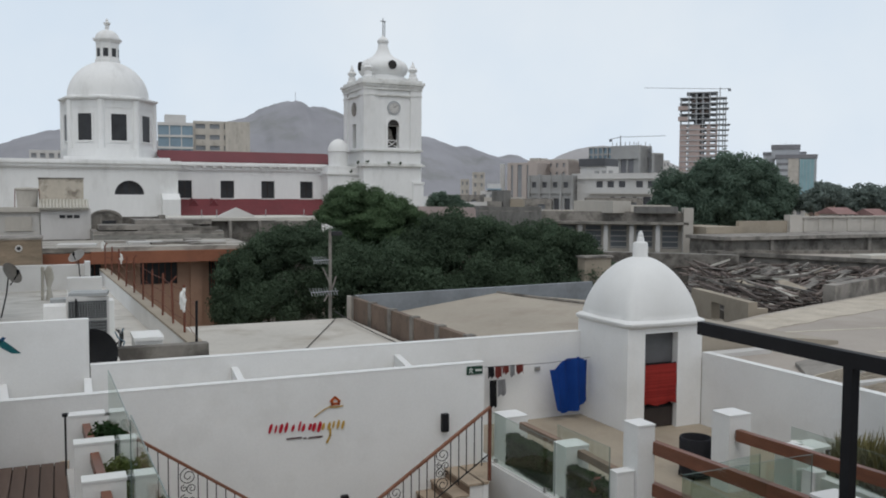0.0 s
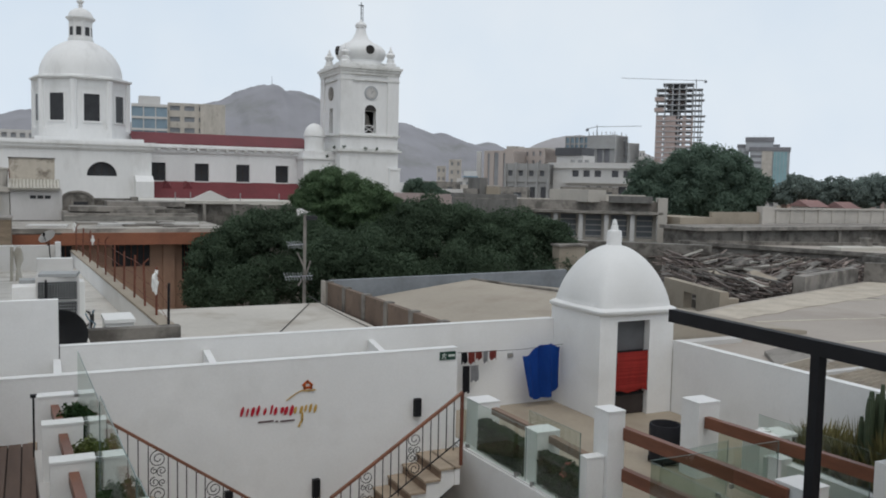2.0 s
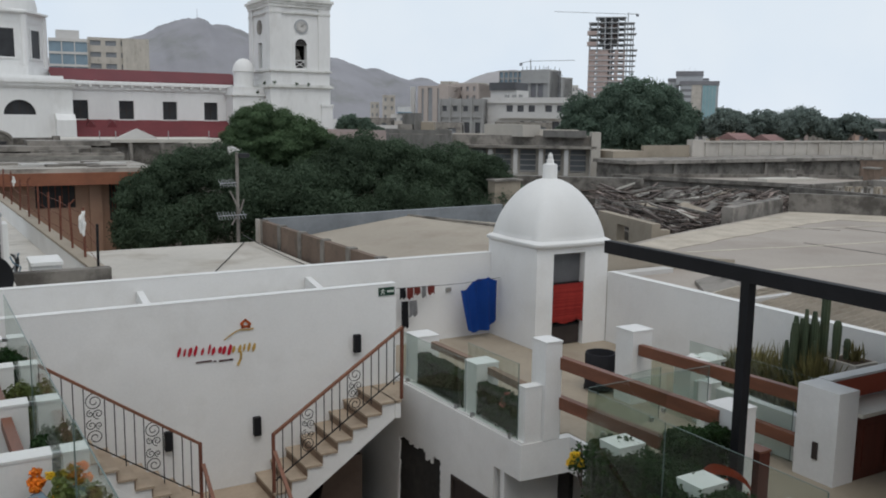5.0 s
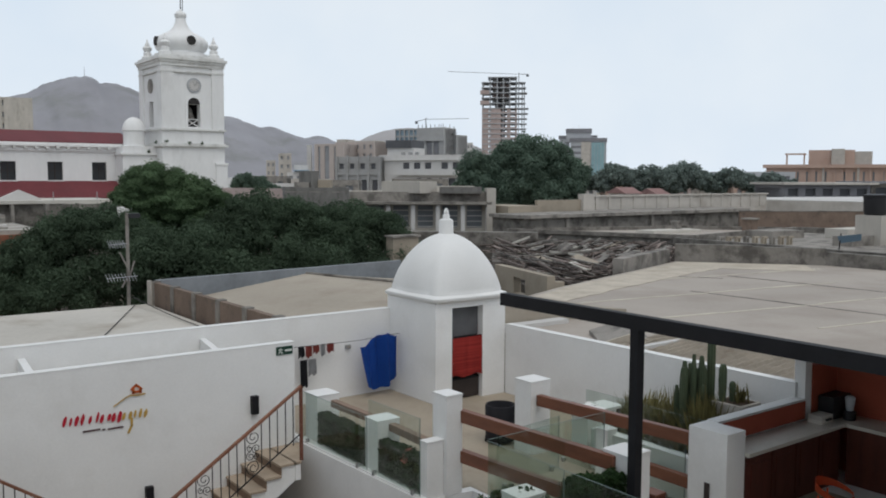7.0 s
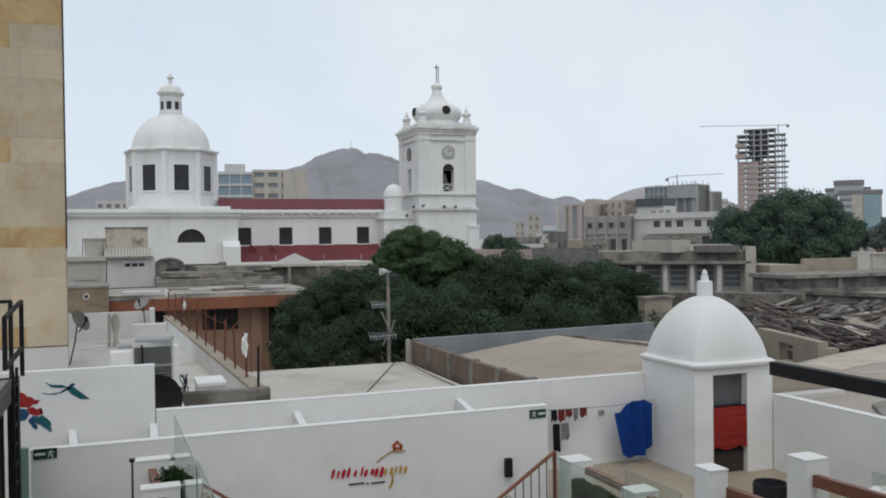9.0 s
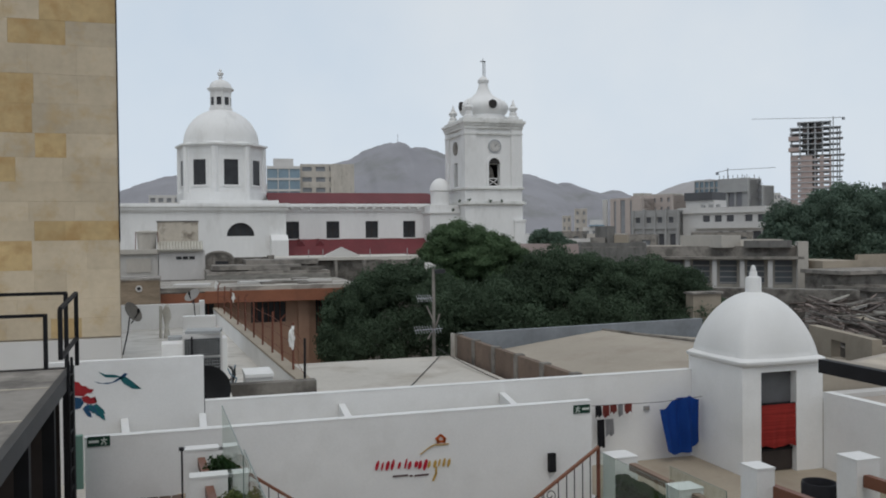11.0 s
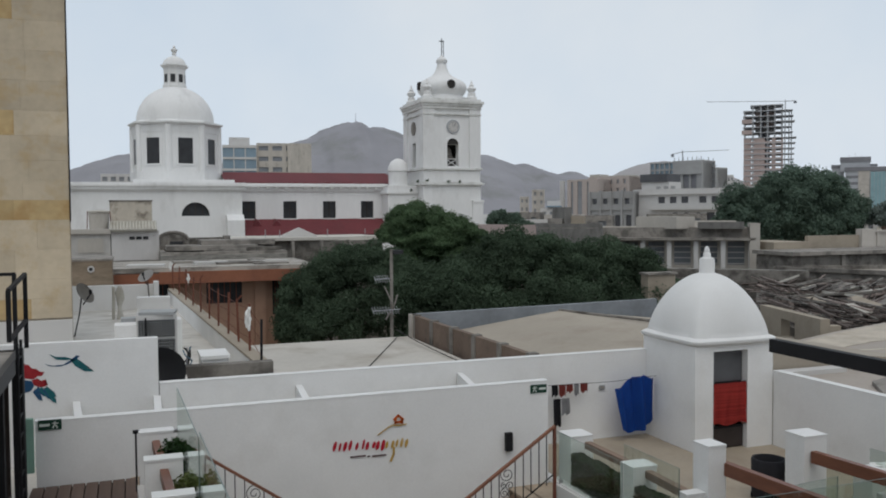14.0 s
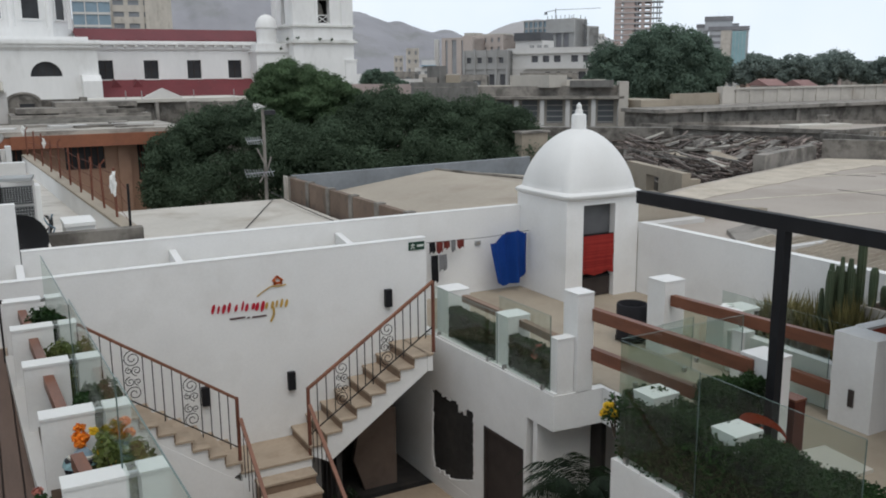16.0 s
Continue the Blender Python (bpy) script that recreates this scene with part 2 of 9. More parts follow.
PINKISH = surface("pale_pink_render", (0.44, 0.385, 0.355), 0.9, 0.08, 0.3, (0.32, 0.27, 0.245), 1, 0.06, 0.1)
FAR_WHITE = surface("far_white_render", (0.545, 0.535, 0.52), 0.9, 0.08, 0.4, (0.4, 0.38, 0.35), 1, 0.08, 0.1)
# Distance haze is mixed into the next five colours, paler and bluer.
FAR_GREY = surface("hazed_grey_concrete", (0.40, 0.415, 0.435), 0.9, 0.12, 0.4, (0.2, 0.2, 0.2), 1, 0.08, 0.1)
FAR_DARK = surface("hazed_dark_glass", (0.21, 0.225, 0.245), 0.35, 0.2, grain=1, blotch=0.2, bump=0)
FAR_BRICK = surface("hazed_brick_infill", (0.40, 0.325, 0.305), 0.95, 0.12, 0.3, (0.22, 0.16, 0.14), 1, 0.1, 0.1)
FAR_BLUE = surface("hazed_blue_glass", (0.19, 0.27, 0.33), 0.25, 0.15, grain=1, blotch=0.2, bump=0, spec=0.6)
FAR_PANE = surface("hazed_window_glass", (0.26, 0.27, 0.285), 0.35, 0.2, grain=1, blotch=0.2, bump=0)
FAR_CREAM = surface("far_cream_render", (0.46, 0.43, 0.39), 0.9, 0.14, 0.55, (0.3, 0.265, 0.225), 2, 0.3, 0.1)
HOUSE_GREY = surface("grimy_house_render", (0.46, 0.445, 0.42), 0.9, 0.10, 0.55, (0.27, 0.255, 0.23), 5, 0.5, 0.2, stretch=(1, 1, 0.4))
HOUSE_WHITE = surface("dulled_white_render", (0.56, 0.545, 0.53), 0.9, 0.08, 0.5, (0.40, 0.385, 0.36), 5, 0.5, 0.2, stretch=(1, 1, 0.4))
ROOM_BEIGE = surface("blotched_beige_render", (0.47, 0.425, 0.36), 0.92, 0.15, 0.8, (0.15, 0.125, 0.10), 4, 0.7, 0.3, stain_cut=(0.52, 0.66))
RISER = surface("worn_stone_riser", (0.22, 0.155, 0.11), 0.8, 0.2, 0.5, (0.13, 0.09, 0.065), 14, 2.0, 0.2)
UNDER_TAN = surface("grubby_tan_plaster", (0.16, 0.12, 0.10), 0.9, 0.15, 0.5, (0.09, 0.07, 0.06), 8, 1.2, 0.2)
MESH_GREY = surface("dull_grey_mesh", (0.11, 0.112, 0.118), 0.8, 0.15, grain=40, blotch=3, bump=0.1)
BEAM_GREY = surface("dark_grey_steel", (0.055, 0.055, 0.056), 0.6, 0.2, 0.4, (0.06, 0.055, 0.05), 20, 2, 0.05)
CLAY = surface("old_clay_tile", (0.46, 0.41, 0.34), 0.9, 0.2, 0.5, (0.30, 0.245, 0.185), 10, 0.9, 0.3)
# Tile red muted in the colour itself for distance haze.
FAR_TILE = surface("hazed_red_tile", (0.25, 0.155, 0.145), 0.9, 0.2, 0.5, (0.24, 0.13, 0.12), 2, 0.3, 0.1)
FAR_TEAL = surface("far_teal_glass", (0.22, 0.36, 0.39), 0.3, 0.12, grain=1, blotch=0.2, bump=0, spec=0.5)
# Concrete colour shifted towards blue to carry distance haze.
FAR_CONC = surface("hazed_bare_concrete", (0.335, 0.335, 0.33), 0.9, 0.12, 0.45, (0.22, 0.21, 0.195), 0.8, 0.12, 0.1)
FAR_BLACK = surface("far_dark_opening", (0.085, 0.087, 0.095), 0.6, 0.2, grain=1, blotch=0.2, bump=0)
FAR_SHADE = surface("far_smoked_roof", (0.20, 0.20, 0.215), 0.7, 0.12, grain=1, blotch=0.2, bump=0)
FAR_ORANGE = surface("far_orange_brick", (0.46, 0.33, 0.27), 0.9, 0.1, 0.3, (0.35, 0.22, 0.17), 1, 0.12, 0.1)
RUBBLE = surface("old_roof_sheet", (0.145, 0.118, 0.105), 0.92, 0.35, 0.6, (0.06, 0.047, 0.04), 6, 0.8, 0.4, island=0.75)
CORR = surface("corrugated_sheet", (0.45, 0.43, 0.38), 0.7, 0.12, 0.4, (0.26, 0.22, 0.17), 6, 0.6, 0.1)
BLACK_PLASTIC = surface("black_plastic", (0.02, 0.02, 0.022), 0.5, 0.2, grain=20, blotch=3, bump=0.05)
CHAIR_RED = surface("orange_red_plastic", (0.46, 0.07, 0.02), 0.4, 0.08, grain=20, blotch=2, bump=0.02, spec=0.5)
CAB_WOOD = surface("dark_red_cabinet_wood", (0.085, 0.024, 0.016), 0.5, 0.3, grain=14, blotch=2, bump=0.1, stretch=(3, 3, 0.6))
COUNTER = surface("pale_stone_counter", (0.55, 0.52, 0.46), 0.4, 0.08, 0.2, (0.4, 0.37, 0.32), 40, 3, 0.03, spec=0.5)
SIGN_GREEN = surface("green_sign_board", (0.01, 0.045, 0.028), 0.5, 0.1, grain=20, blotch=3, bump=0)
SIGN_WHITE = surface("white_sign_paint", (0.62, 0.66, 0.62), 0.5, 0.05, grain=20, blotch=3, bump=0)
LOGO_RED = surface("red_logo_paint", (0.42, 0.012, 0.03), 0.5, 0.08, grain=20, blotch=3, bump=0)
LOGO_OCHRE = surface("ochre_logo_paint", (0.48, 0.30, 0.07), 0.5, 0.08, grain=20, blotch=3, bump=0)
LOGO_ORANGE = surface("orange_logo_paint", (0.50, 0.10, 0.02), 0.5, 0.08, grain=20, blotch=3, bump=0)
LOGO_DARK = surface("brown_logo_paint", (0.10, 0.06, 0.06), 0.5, 0.08, grain=20, blotch=3, bump=0)
TEAL = surface("teal_mural_paint", (0.015, 0.12, 0.135), 0.8, 0.25, 0.3, (0.01, 0.05, 0.10), 30, 5, 0)
MURAL_BLUE = surface("blue_mural_paint", (0.02, 0.075, 0.16), 0.8, 0.25, 0.3, (0.01, 0.03, 0.07), 30, 5, 0)
MURAL_RED = surface("red_mural_paint", (0.30, 0.02, 0.025), 0.8, 0.25, 0.3, (0.12, 0.01, 0.02), 30, 5, 0)
GLASS_EDGE = surface("green_glass_edge", (0.10, 0.145, 0.13), 0.3, 0.05, grain=20, blotch=2, bump=0)
MINT = surface("mint_green_panel", (0.25, 0.42, 0.34), 0.7, 0.06, grain=20, blotch=2, bump=0.05)
METAL = surface("brushed_metal", (0.45, 0.45, 0.45), 0.35, 0.08, grain=30, blotch=3, bump=0.02, metal=0.9, spec=0.5)
WIRE = surface("cable_sheath", (0.05, 0.05, 0.05), 0.8, 0.1, grain=20, blotch=3, bump=0)
WHITE_GLOSS = surface("white_enamel", (0.74, 0.74, 0.72), 0.45, 0.05, 0.15, (0.5, 0.48, 0.44), 20, 1.5, 0.03, spec=0.5)

GLASS = bpy.data.materials.new("clear_panel_glass")
GLASS.use_nodes = True
gn, gl = GLASS.node_tree.nodes, GLASS.node_tree.links
gn.remove(gn["Principled BSDF"])
g_clear, g_gloss, g_mix = (gn.new("ShaderNode" + k) for k in ("BsdfTransparent", "BsdfGlossy", "MixShader"))
g_clear.inputs["Color"].default_value = (0.895, 0.935, 0.912, 1)
g_gloss.inputs["Roughness"].default_value = 0.03
g_glance, g_steep, g_fac = gn.new("ShaderNodeLayerWeight"), gn.new("ShaderNodeMath"), gn.new("ShaderNodeMapRange")
g_glance.inputs["Blend"].default_value = 0.5
g_steep.operation, g_steep.inputs[1].default_value = "POWER", 4.0
g_fac.inputs["To Min"].default_value, g_fac.inputs["To Max"].default_value = 0.045, 0.30
gl.new(g_glance.outputs["Facing"], g_steep.inputs[0])
gl.new(g_steep.outputs[0], g_fac.inputs["Value"])
gl.new(g_fac.outputs[0], g_mix.inputs[0])
gl.new(g_clear.outputs[0], g_mix.inputs[1])
gl.new(g_gloss.outputs[0], g_mix.inputs[2])
gl.new(g_mix.outputs[0], gn["Material Output"].inputs["Surface"])


# ---------------------------------------------------------------- mesh helpers
def box(bm, x0, x1, y0, y1, z0, z1):
    prism(bm, [(x0, y0), (x1, y0), (x1, y1), (x0, y1)], z0, z1)


def prism(bm, ring, z0, z1, top=None):
    """A closed upright prism over a ring of (x, y); top: another ring for the upper end."""
    top = top or ring
    lo = [bm.verts.new((x, y, z0)) for x, y in ring]
    hi = [bm.verts.new((x, y, z1)) for x, y in top]
    n = len(ring)
    faces = [bm.faces.new(lo[::-1]), bm.faces.new(hi)]
    for i in range(n):
        faces.append(bm.faces.new((lo[i], lo[(i + 1) % n], hi[(i + 1) % n], hi[i])))
    return faces


def strip(p, q, side):
    """The ring of a wall that runs from p to q and is as thick as side to its left."""
    (ax, ay), (bx, by) = p, q
    d = Vector((bx - ax, by - ay)).normalized()
    nx, ny = -d.y * side, d.x * side
    return [(ax, ay), (bx, by), (bx + nx, by + ny), (ax + nx, ay + ny)]


def lathe(bm, cx, cy, profile, n=24, start=0.0, square=None):
    """A turned form from (radius, z) pairs; square(i) gives how square ring i is, 0 to 1."""
    rings = []
    for i, (r, z) in enumerate(profile):
        ring = []
        for k in range(n):
            a = start + 2 * math.pi * k / n
            f = 1.0
            if square:
                s = square(i)
                f = 1 + s * (1 / max(abs(math.cos(a)), abs(math.sin(a))) - 1)
            ring.append(bm.verts.new((cx + r * f * math.cos(a), cy + r * f * math.sin(a), z)))
        rings.append(ring)
    for a, b in zip(rings, rings[1:]):
        for k in range(n):
            bm.faces.new((a[k], a[(k + 1) % n], b[(k + 1) % n], b[k]))
    bm.faces.new(rings[0][::-1])
    bm.faces.new(rings[-1])


def rod(bm, p, q, r, n=8, r1=None, turn=None):
    """A round (or, with n 4, square) bar from p to q."""
    p, q = Vector(p), Vector(q)
    d = (q - p).normalized()
    up = Vector((0, 0, 1)) if abs(d.z) < 0.95 else Vector((1, 0, 0))
    u = d.cross(up).normalized()
    v = u.cross(d)
    turn = (math.pi / 4 if n == 4 else 0) if turn is None else turn
    r1 = r if r1 is None else r1
    lo, hi = [], []
    for k in range(n):
        a = turn + 2 * math.pi * k / n
        w = u * math.cos(a) + v * math.sin(a)
        lo.append(bm.verts.new(p + w * r))
        hi.append(bm.verts.new(q + w * r1))
    for k in range(n):
        bm.faces.new((lo[k], lo[(k + 1) % n], hi[(k + 1) % n], hi[k]))
    bm.faces.new(lo[::-1])
    bm.faces.new(hi)


def bar(bm, p, q, w, h):
    """A straight bar of upright rectangular section, w wide and h high, with p and q in its middle."""
    p, q = Vector(p), Vector(q)
    d = (q - p).normalized()
    u = d.cross(Vector((0, 0, 1))).normalized() * (w / 2)
    v = Vector((0, 0, 1)) * (h / 2)
    lo = [bm.verts.new(p + a) for a in (-u - v, u - v, u + v, -u + v)]
    hi = [bm.verts.new(q + a) for a in (-u - v, u - v, u + v, -u + v)]
    for k in range(4):
        bm.faces.new((lo[k], lo[(k + 1) % 4], hi[(k + 1) % 4], hi[k]))
    bm.faces.new(lo[::-1])
    bm.faces.new(hi)


def path_tube(bm, pts, r, n=6):
    for a, b in zip(pts, pts[1:]):
        rod(bm, a, b, r, n)


def cast(name, bm, mat, parent=None, label="", bevel=0.0, smooth=False, segments=2):
    """Link a bmesh as one mesh object."""
    if bevel:
        bmesh.ops.bevel(bm, geom=[e for e in bm.edges if e.is_manifold and e.calc_face_angle(0) > 0.5], offset=bevel, segments=segments, affect="EDGES", profile=0.5)
    bmesh.ops.recalc_face_normals(bm, faces=bm.faces)
    me = bpy.data.meshes.new(name)
    bm.to_mesh(me)
    bm.free()
    me.materials.append(mat)
    if smooth:
        for p in me.polygons:
            p.use_smooth = True
        me.set_sharp_from_angle(angle=radians(40))
    ob = new(name, me)
    ob.parent = parent
    if parent is not None and parent.type == "EMPTY":
        ob.matrix_parent_inverse = Matrix.Translation(-parent.location)
    if label:
        tagged(ob, label)
    return ob


def part(name, bm, mat, parent, label="", **more):
    return cast(name, bm, mat, parent, label, **more)


def thing(name, label, category, group="", kind="", at=(0, 0, 0)):
    ob = new(name)
    ob.empty_display_size = 0.2
    ob.location = at
    return tagged(ob, label, category, group, kind)


def structure(name, bm, mat, label, category="wall", **more):
    return tagged(cast(name, bm, mat, None, "", **more), label, category, "", "structure")


def blocks(name, mat, parent, boxes, label="", **more):
    """One part out of several axis-parallel boxes."""
    bm = bmesh.new()
    for b in boxes:
        box(bm, *b)
    return part(name, bm, mat, parent, label, **more)


def wall_with_holes(bm, axis, at, depth, a0, a1, z0, z1, holes):
    """A wall on x = at or y = at, from a0 to a1 along the other axis, cut right through by holes (a0, a1, z0, z1)."""
    cuts = sorted({a0, a1, *(h[0] for h in holes), *(h[1] for h in holes)})
    for lo, hi in zip(cuts, cuts[1:]):
        mid = (lo + hi) / 2
        spans = sorted((h[2], h[3]) for h in holes if h[0] < mid < h[1])
        z = z0
        for s0, s1 in spans + [(z1, z1)]:
            if s0 > z:
                if axis == "y":
                    box(bm, lo, hi, at, at + depth, z, s0)
                else:
                    box(bm, at, at + depth, lo, hi, z, s0)
            z = s1
    bmesh.ops.remove_doubles(bm, verts=bm.verts[:], dist=0.0005)


def leaves(bm, rng, count, centre, radii, size, shell=0.55, flat=0.35, loose=0.6):
    """Many small leaf clumps (bent quads) within an uneven ellipsoid."""
    cx, cy, cz = centre
    for _ in range(count):
        while True:
            v = Vector((rng.uniform(-1, 1), rng.uniform(-1, 1), rng.uniform(-1, 1)))
            if v.length < 1:
                break
        v = v.normalized() * (shell + (1 - shell) * rng.random() ** 0.7) if v.length > 1e-6 else Vector((0, 0, 1))
        p = Vector((cx + v.x * radii[0], cy + v.y * radii[1], cz + v.z * radii[2]))
        s = size * rng.uniform(0.6, 1.4)
        d = (v + Vector((rng.gauss(0, loose), rng.gauss(0, loose), rng.gauss(0.3, loose)))).normalized()
        u = d.orthogonal().normalized()
        u.rotate(Matrix.Rotation(rng.uniform(0, 6.28), 3, d))
        w = d.cross(u)
        a = [bm.verts.new(p + u * s * 0.5 - d * s * flat * 0.5), bm.verts.new(p + w * s * 0.36 + d * s * 0.05), bm.verts.new(p - u * s * 0.5 - d * s * flat * 0.4), bm.verts.new(p - w * s * 0.36)]
        bm.faces.new(a)


EYE_Z = 5.2
GROUND_Z = -5.0


# ================================================================ ground and the hostel's shell
bm = bmesh.new()
box(bm, -2600, 2600, -2600, 2600, GROUND_Z - 1, GROUND_Z)
structure("ground", bm, GROUND, "dusty brown town ground reaching the horizon", "ground")

# the unseen upper storey on whose terrace the viewer stands, added to block sky light
bm = bmesh.new()
box(bm, -9.0, 16.0, -2.4, -2.0, GROUND_Z, 9.0)
structure("wall_rear_building", bm, WHITE, "unseen plain white upper storey wall that holds back sky light", "wall")
bm = bmesh.new()
box(bm, -9.0, 16.0, -2.0, 0.35, 3.3, 3.6)
structure("floor_viewing_terrace", bm, TERRACE, "tiled floor of the upper viewing terrace", "floor")
bm = bmesh.new()
box(bm, -9.0, 16.0, 0.0, 0.3, GROUND_Z, 3.3)
structure("wall_viewing_terrace", bm, WHITE, "white facade below the viewing terrace", "wall")

# Unseen floor, coloured pale so that it bounces light onto the walls.
bm = bmesh.new()
box(bm, 0.6, 8.6, 0.3, 14.8, -3.5, -3.2)
structure("floor_courtyard", bm, STAIR, "unseen beige courtyard floor kept pale to bounce light", "floor")

# the long courtyard wall that carries the lettering
bm = bmesh.new()
wall_with_holes(bm, "y", 14.8, 0.18, -1.42, 7.52, -3.2, 1.965, [(5.3, 6.0, -3.2, -1.55), (6.0, 6.8, -3.2, -1.15), (6.8, 7.52, -3.2, -0.75)])
structure("wall_courtyard", bm, WHITE, "long white plastered courtyard wall with a mounted colourful logo")
bm = bmesh.new()
box(bm, -1.424, 7.524, 14.796, 14.984, 1.965, 1.99)
structure("coping_courtyard", bm, WHITE_CAP, "brighter white coping along the courtyard wall", "coping", bevel=0.008)

bm = bmesh.new()
box(bm, 0.52, 11.35, 17.3, 17.5, -1.0, 1.97)
structure("wall_back", bm, WHITE, "white plastered rear wall of the roof terrace", bevel=0.012)
bm = bmesh.new()
box(bm, 0.516, 11.35, 17.296, 17.504, 1.97, 1.995)
structure("coping_back", bm, WHITE_CAP, "white coping along the rear wall", "coping", bevel=0.008)
bm = bmesh.new()
box(bm, -2.3, 0.5, 17.3, 17.48, 0.0, 2.87)
structure("wall_mural", bm, WHITE, "white wall painted with flying birds", bevel=0.012)
for a, b in ((-0.85, -1.02), (0.36, 0.40), (2.92, 3.12), (6.2, 6.6)):
    bm = bmesh.new()
    prism(bm, [(a, 14.99), (a + 0.13, 14.99), (b + 0.13, 17.29), (b, 17.29)], 0.6, 1.76)
    structure("wall_partition", bm, WHITE_CAP, "low white partition wall between the roofless bays", bevel=0.01)
bm = bmesh.new()
box(bm, -2.3, 7.5, 14.98, 17.3, 0.5, 0.6)
structure("floor_bays", bm, ROOF_WHITE, "pale floor of the roofless bays", "floor")

# ---------------------------------------------------------------- domed stair tower
tower = thing("domed_tower", "small white domed roof tower with an open doorway", "tower", at=(12.37, 16.4, 0))
bm = bmesh.new()
wall_with_holes(bm, "y", 15.43, 0.2, 11.35, 13.4, 0.0, 2.3, [(11.82, 12.72, 0.0, 2.17)])
part("wall", bm, WHITE, tower)
for b in ((11.35, 11.55, 15.63, 17.4, 0.0, 2.3), (13.2, 13.4, 15.63, 17.4, 0.0, 2.3), (11.55, 13.2, 17.2, 17.4, 0.0, 2.3)):
    blocks("wall", WHITE, tower, [b])
bm = bmesh.new()
lathe(bm, 12.375, 16.415, [(1.03, 2.3), (1.09, 2.33), (1.11, 2.37), (1.11, 2.41), (1.07, 2.44), (1.0, 2.47)], 64, math.pi / 64, lambda i: 0.94)
part("cornice", bm, WHITE_CAP, tower, "thin projecting white cornice", smooth=True)
prof = []
for i in range(19):
    a = i / 18 * math.pi / 2
    prof.append((max(1.03 * math.cos(a) ** 0.95, 0.15), 2.45 + 1.37 * math.sin(a) ** 0.98))
prof.insert(0, (1.05, 2.42))
bm = bmesh.new()
lathe(bm, 12.375, 16.415, prof, 64, math.pi / 64, lambda i: 0.9 * max(0.0, 1 - i / 15) ** 1.15)
part("dome", bm, WHITE_CAP, tower, "smooth white plastered dome", smooth=True)
bm = bmesh.new()
lathe(bm, 12.375, 16.415, [(0.19, 3.76), (0.175, 3.82), (0.172, 4.10), (0.155, 4.14), (0.10, 4.155), (0.085, 4.18), (0.085, 4.24), (0.06, 4.27), (0.065, 4.31), (0.05, 4.36), (0.015, 4.41)], 24)
part("finial", bm, WHITE_CAP, tower, "stubby white finial", smooth=True)
# Near-black sheet across the tower paints its unlit inside.
bm = bmesh.new()
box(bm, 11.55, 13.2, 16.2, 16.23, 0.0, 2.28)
part("inner_wall", bm, DARK_IN, tower, "near-black sheet painting the unlit inside of the doorway")
blocks("transom_mesh", MESH_GREY, tower, [(11.82, 12.72, 15.62, 15.64, 1.47, 2.17)], "dull grey mesh over the doorway")

rng = random.Random(4)


def hanging_cloth(name, mat, x0, x1, y, z0, z1, label, category, folds=5, amp=0.03, drop=0.0, seed=1):
    r = random.Random(seed)
    bm = bmesh.new()
    nx, nz = 24, 10
    ph = r.uniform(0, 6)
    front = []
    for j in range(nz + 1):
        row = []
        for i in range(nx + 1):
            u, v = i / nx, j / nz
            z = z1 + (z0 - z1) * v - drop * math.sin(u * math.pi) * (1 - v) * 0.5 + 0.03 * math.sin(u * 9 + ph) * v
            yy = y - amp * (0.3 + v) * (1 + math.sin(u * folds * 6.28 + ph + v * 0.8)) * 0.5
            row.append(bm.verts.new((x0 + (x1 - x0) * (u + 0.02 * math.sin(v * 5 + ph)), yy, z)))
        front.append(row)
    for a, b in zip(front, front[1:]):
        for i in range(nx):
            bm.faces.new((a[i], a[i + 1], b[i + 1], b[i]))
    bmesh.ops.solidify(bm, geom=bm.faces[:], thickness=0.012)
    return tagged(cast(name, bm, mat, None, smooth=True), label, category)


hanging_cloth("red_towel", RED_CLOTH, 11.84, 12.72, 15.47, 0.56, 1.46, "red striped towel hung across the tower doorway", "towel", 3, 0.03)
bm = bmesh.new()
rod(bm, (11.82, 15.48, 1.47), (12.72, 15.48, 1.47), 0.012)
tagged(cast("curtain_rod", bm, STEEL, None), "thin dark rod across the tower doorway", "rod")
# Dark panel and rail added for the unlit space below the towel.
low = thing("dark_doorway_fill", "dark panel and rail added for the unlit foot of the tower doorway", "gate", at=(12.27, 15.6, 0))
blocks("gate_panel", SHUTTER, low, [(11.83, 12.71, 15.56, 15.6, 0.02, 0.45)])
blocks("gate_rail", STEEL, low, [(11.83, 12.71, 15.55, 15.61, 0.45, 0.5)])

# blue sheet hung on the rear wall
bm = bmesh.new()
nx, nz = 26, 16
grid = []


def between(pts, x):
    for (xa, za), (xb, zb) in zip(pts, pts[1:]):
        if xa <= x <= xb:
            return za + (zb - za) * (x - xa) / max(xb - xa, 1e-6)
    return pts[-1][1]


tops = [(0.0, 1.17), (0.2, 1.22), (0.3, 1.36), (0.5, 1.39), (0.7, 1.44), (0.88, 1.34), (1.0, 1.33)]
lows = [(0.0, 0.23), (0.25, 0.10), (0.55, 0.16), (0.8, 0.26), (1.0, 0.34)]
for j in range(nz + 1):
    v = j / nz
    row = []
    for i in range(nx + 1):
        u = i / nx
        zt, zb = between(tops, u), between(lows, u)
        xa, xb = 10.25 + 0.17 * v, 11.31
        row.append(bm.verts.new((xa + (xb - xa) * u, 16.87 - 0.09 * math.sin(u * 11 + v) * (0.4 + v * 0.6) - 0.05 * math.sin(u * 23), zt + 0.05 + (zb - zt) * v)))
    grid.append(row)
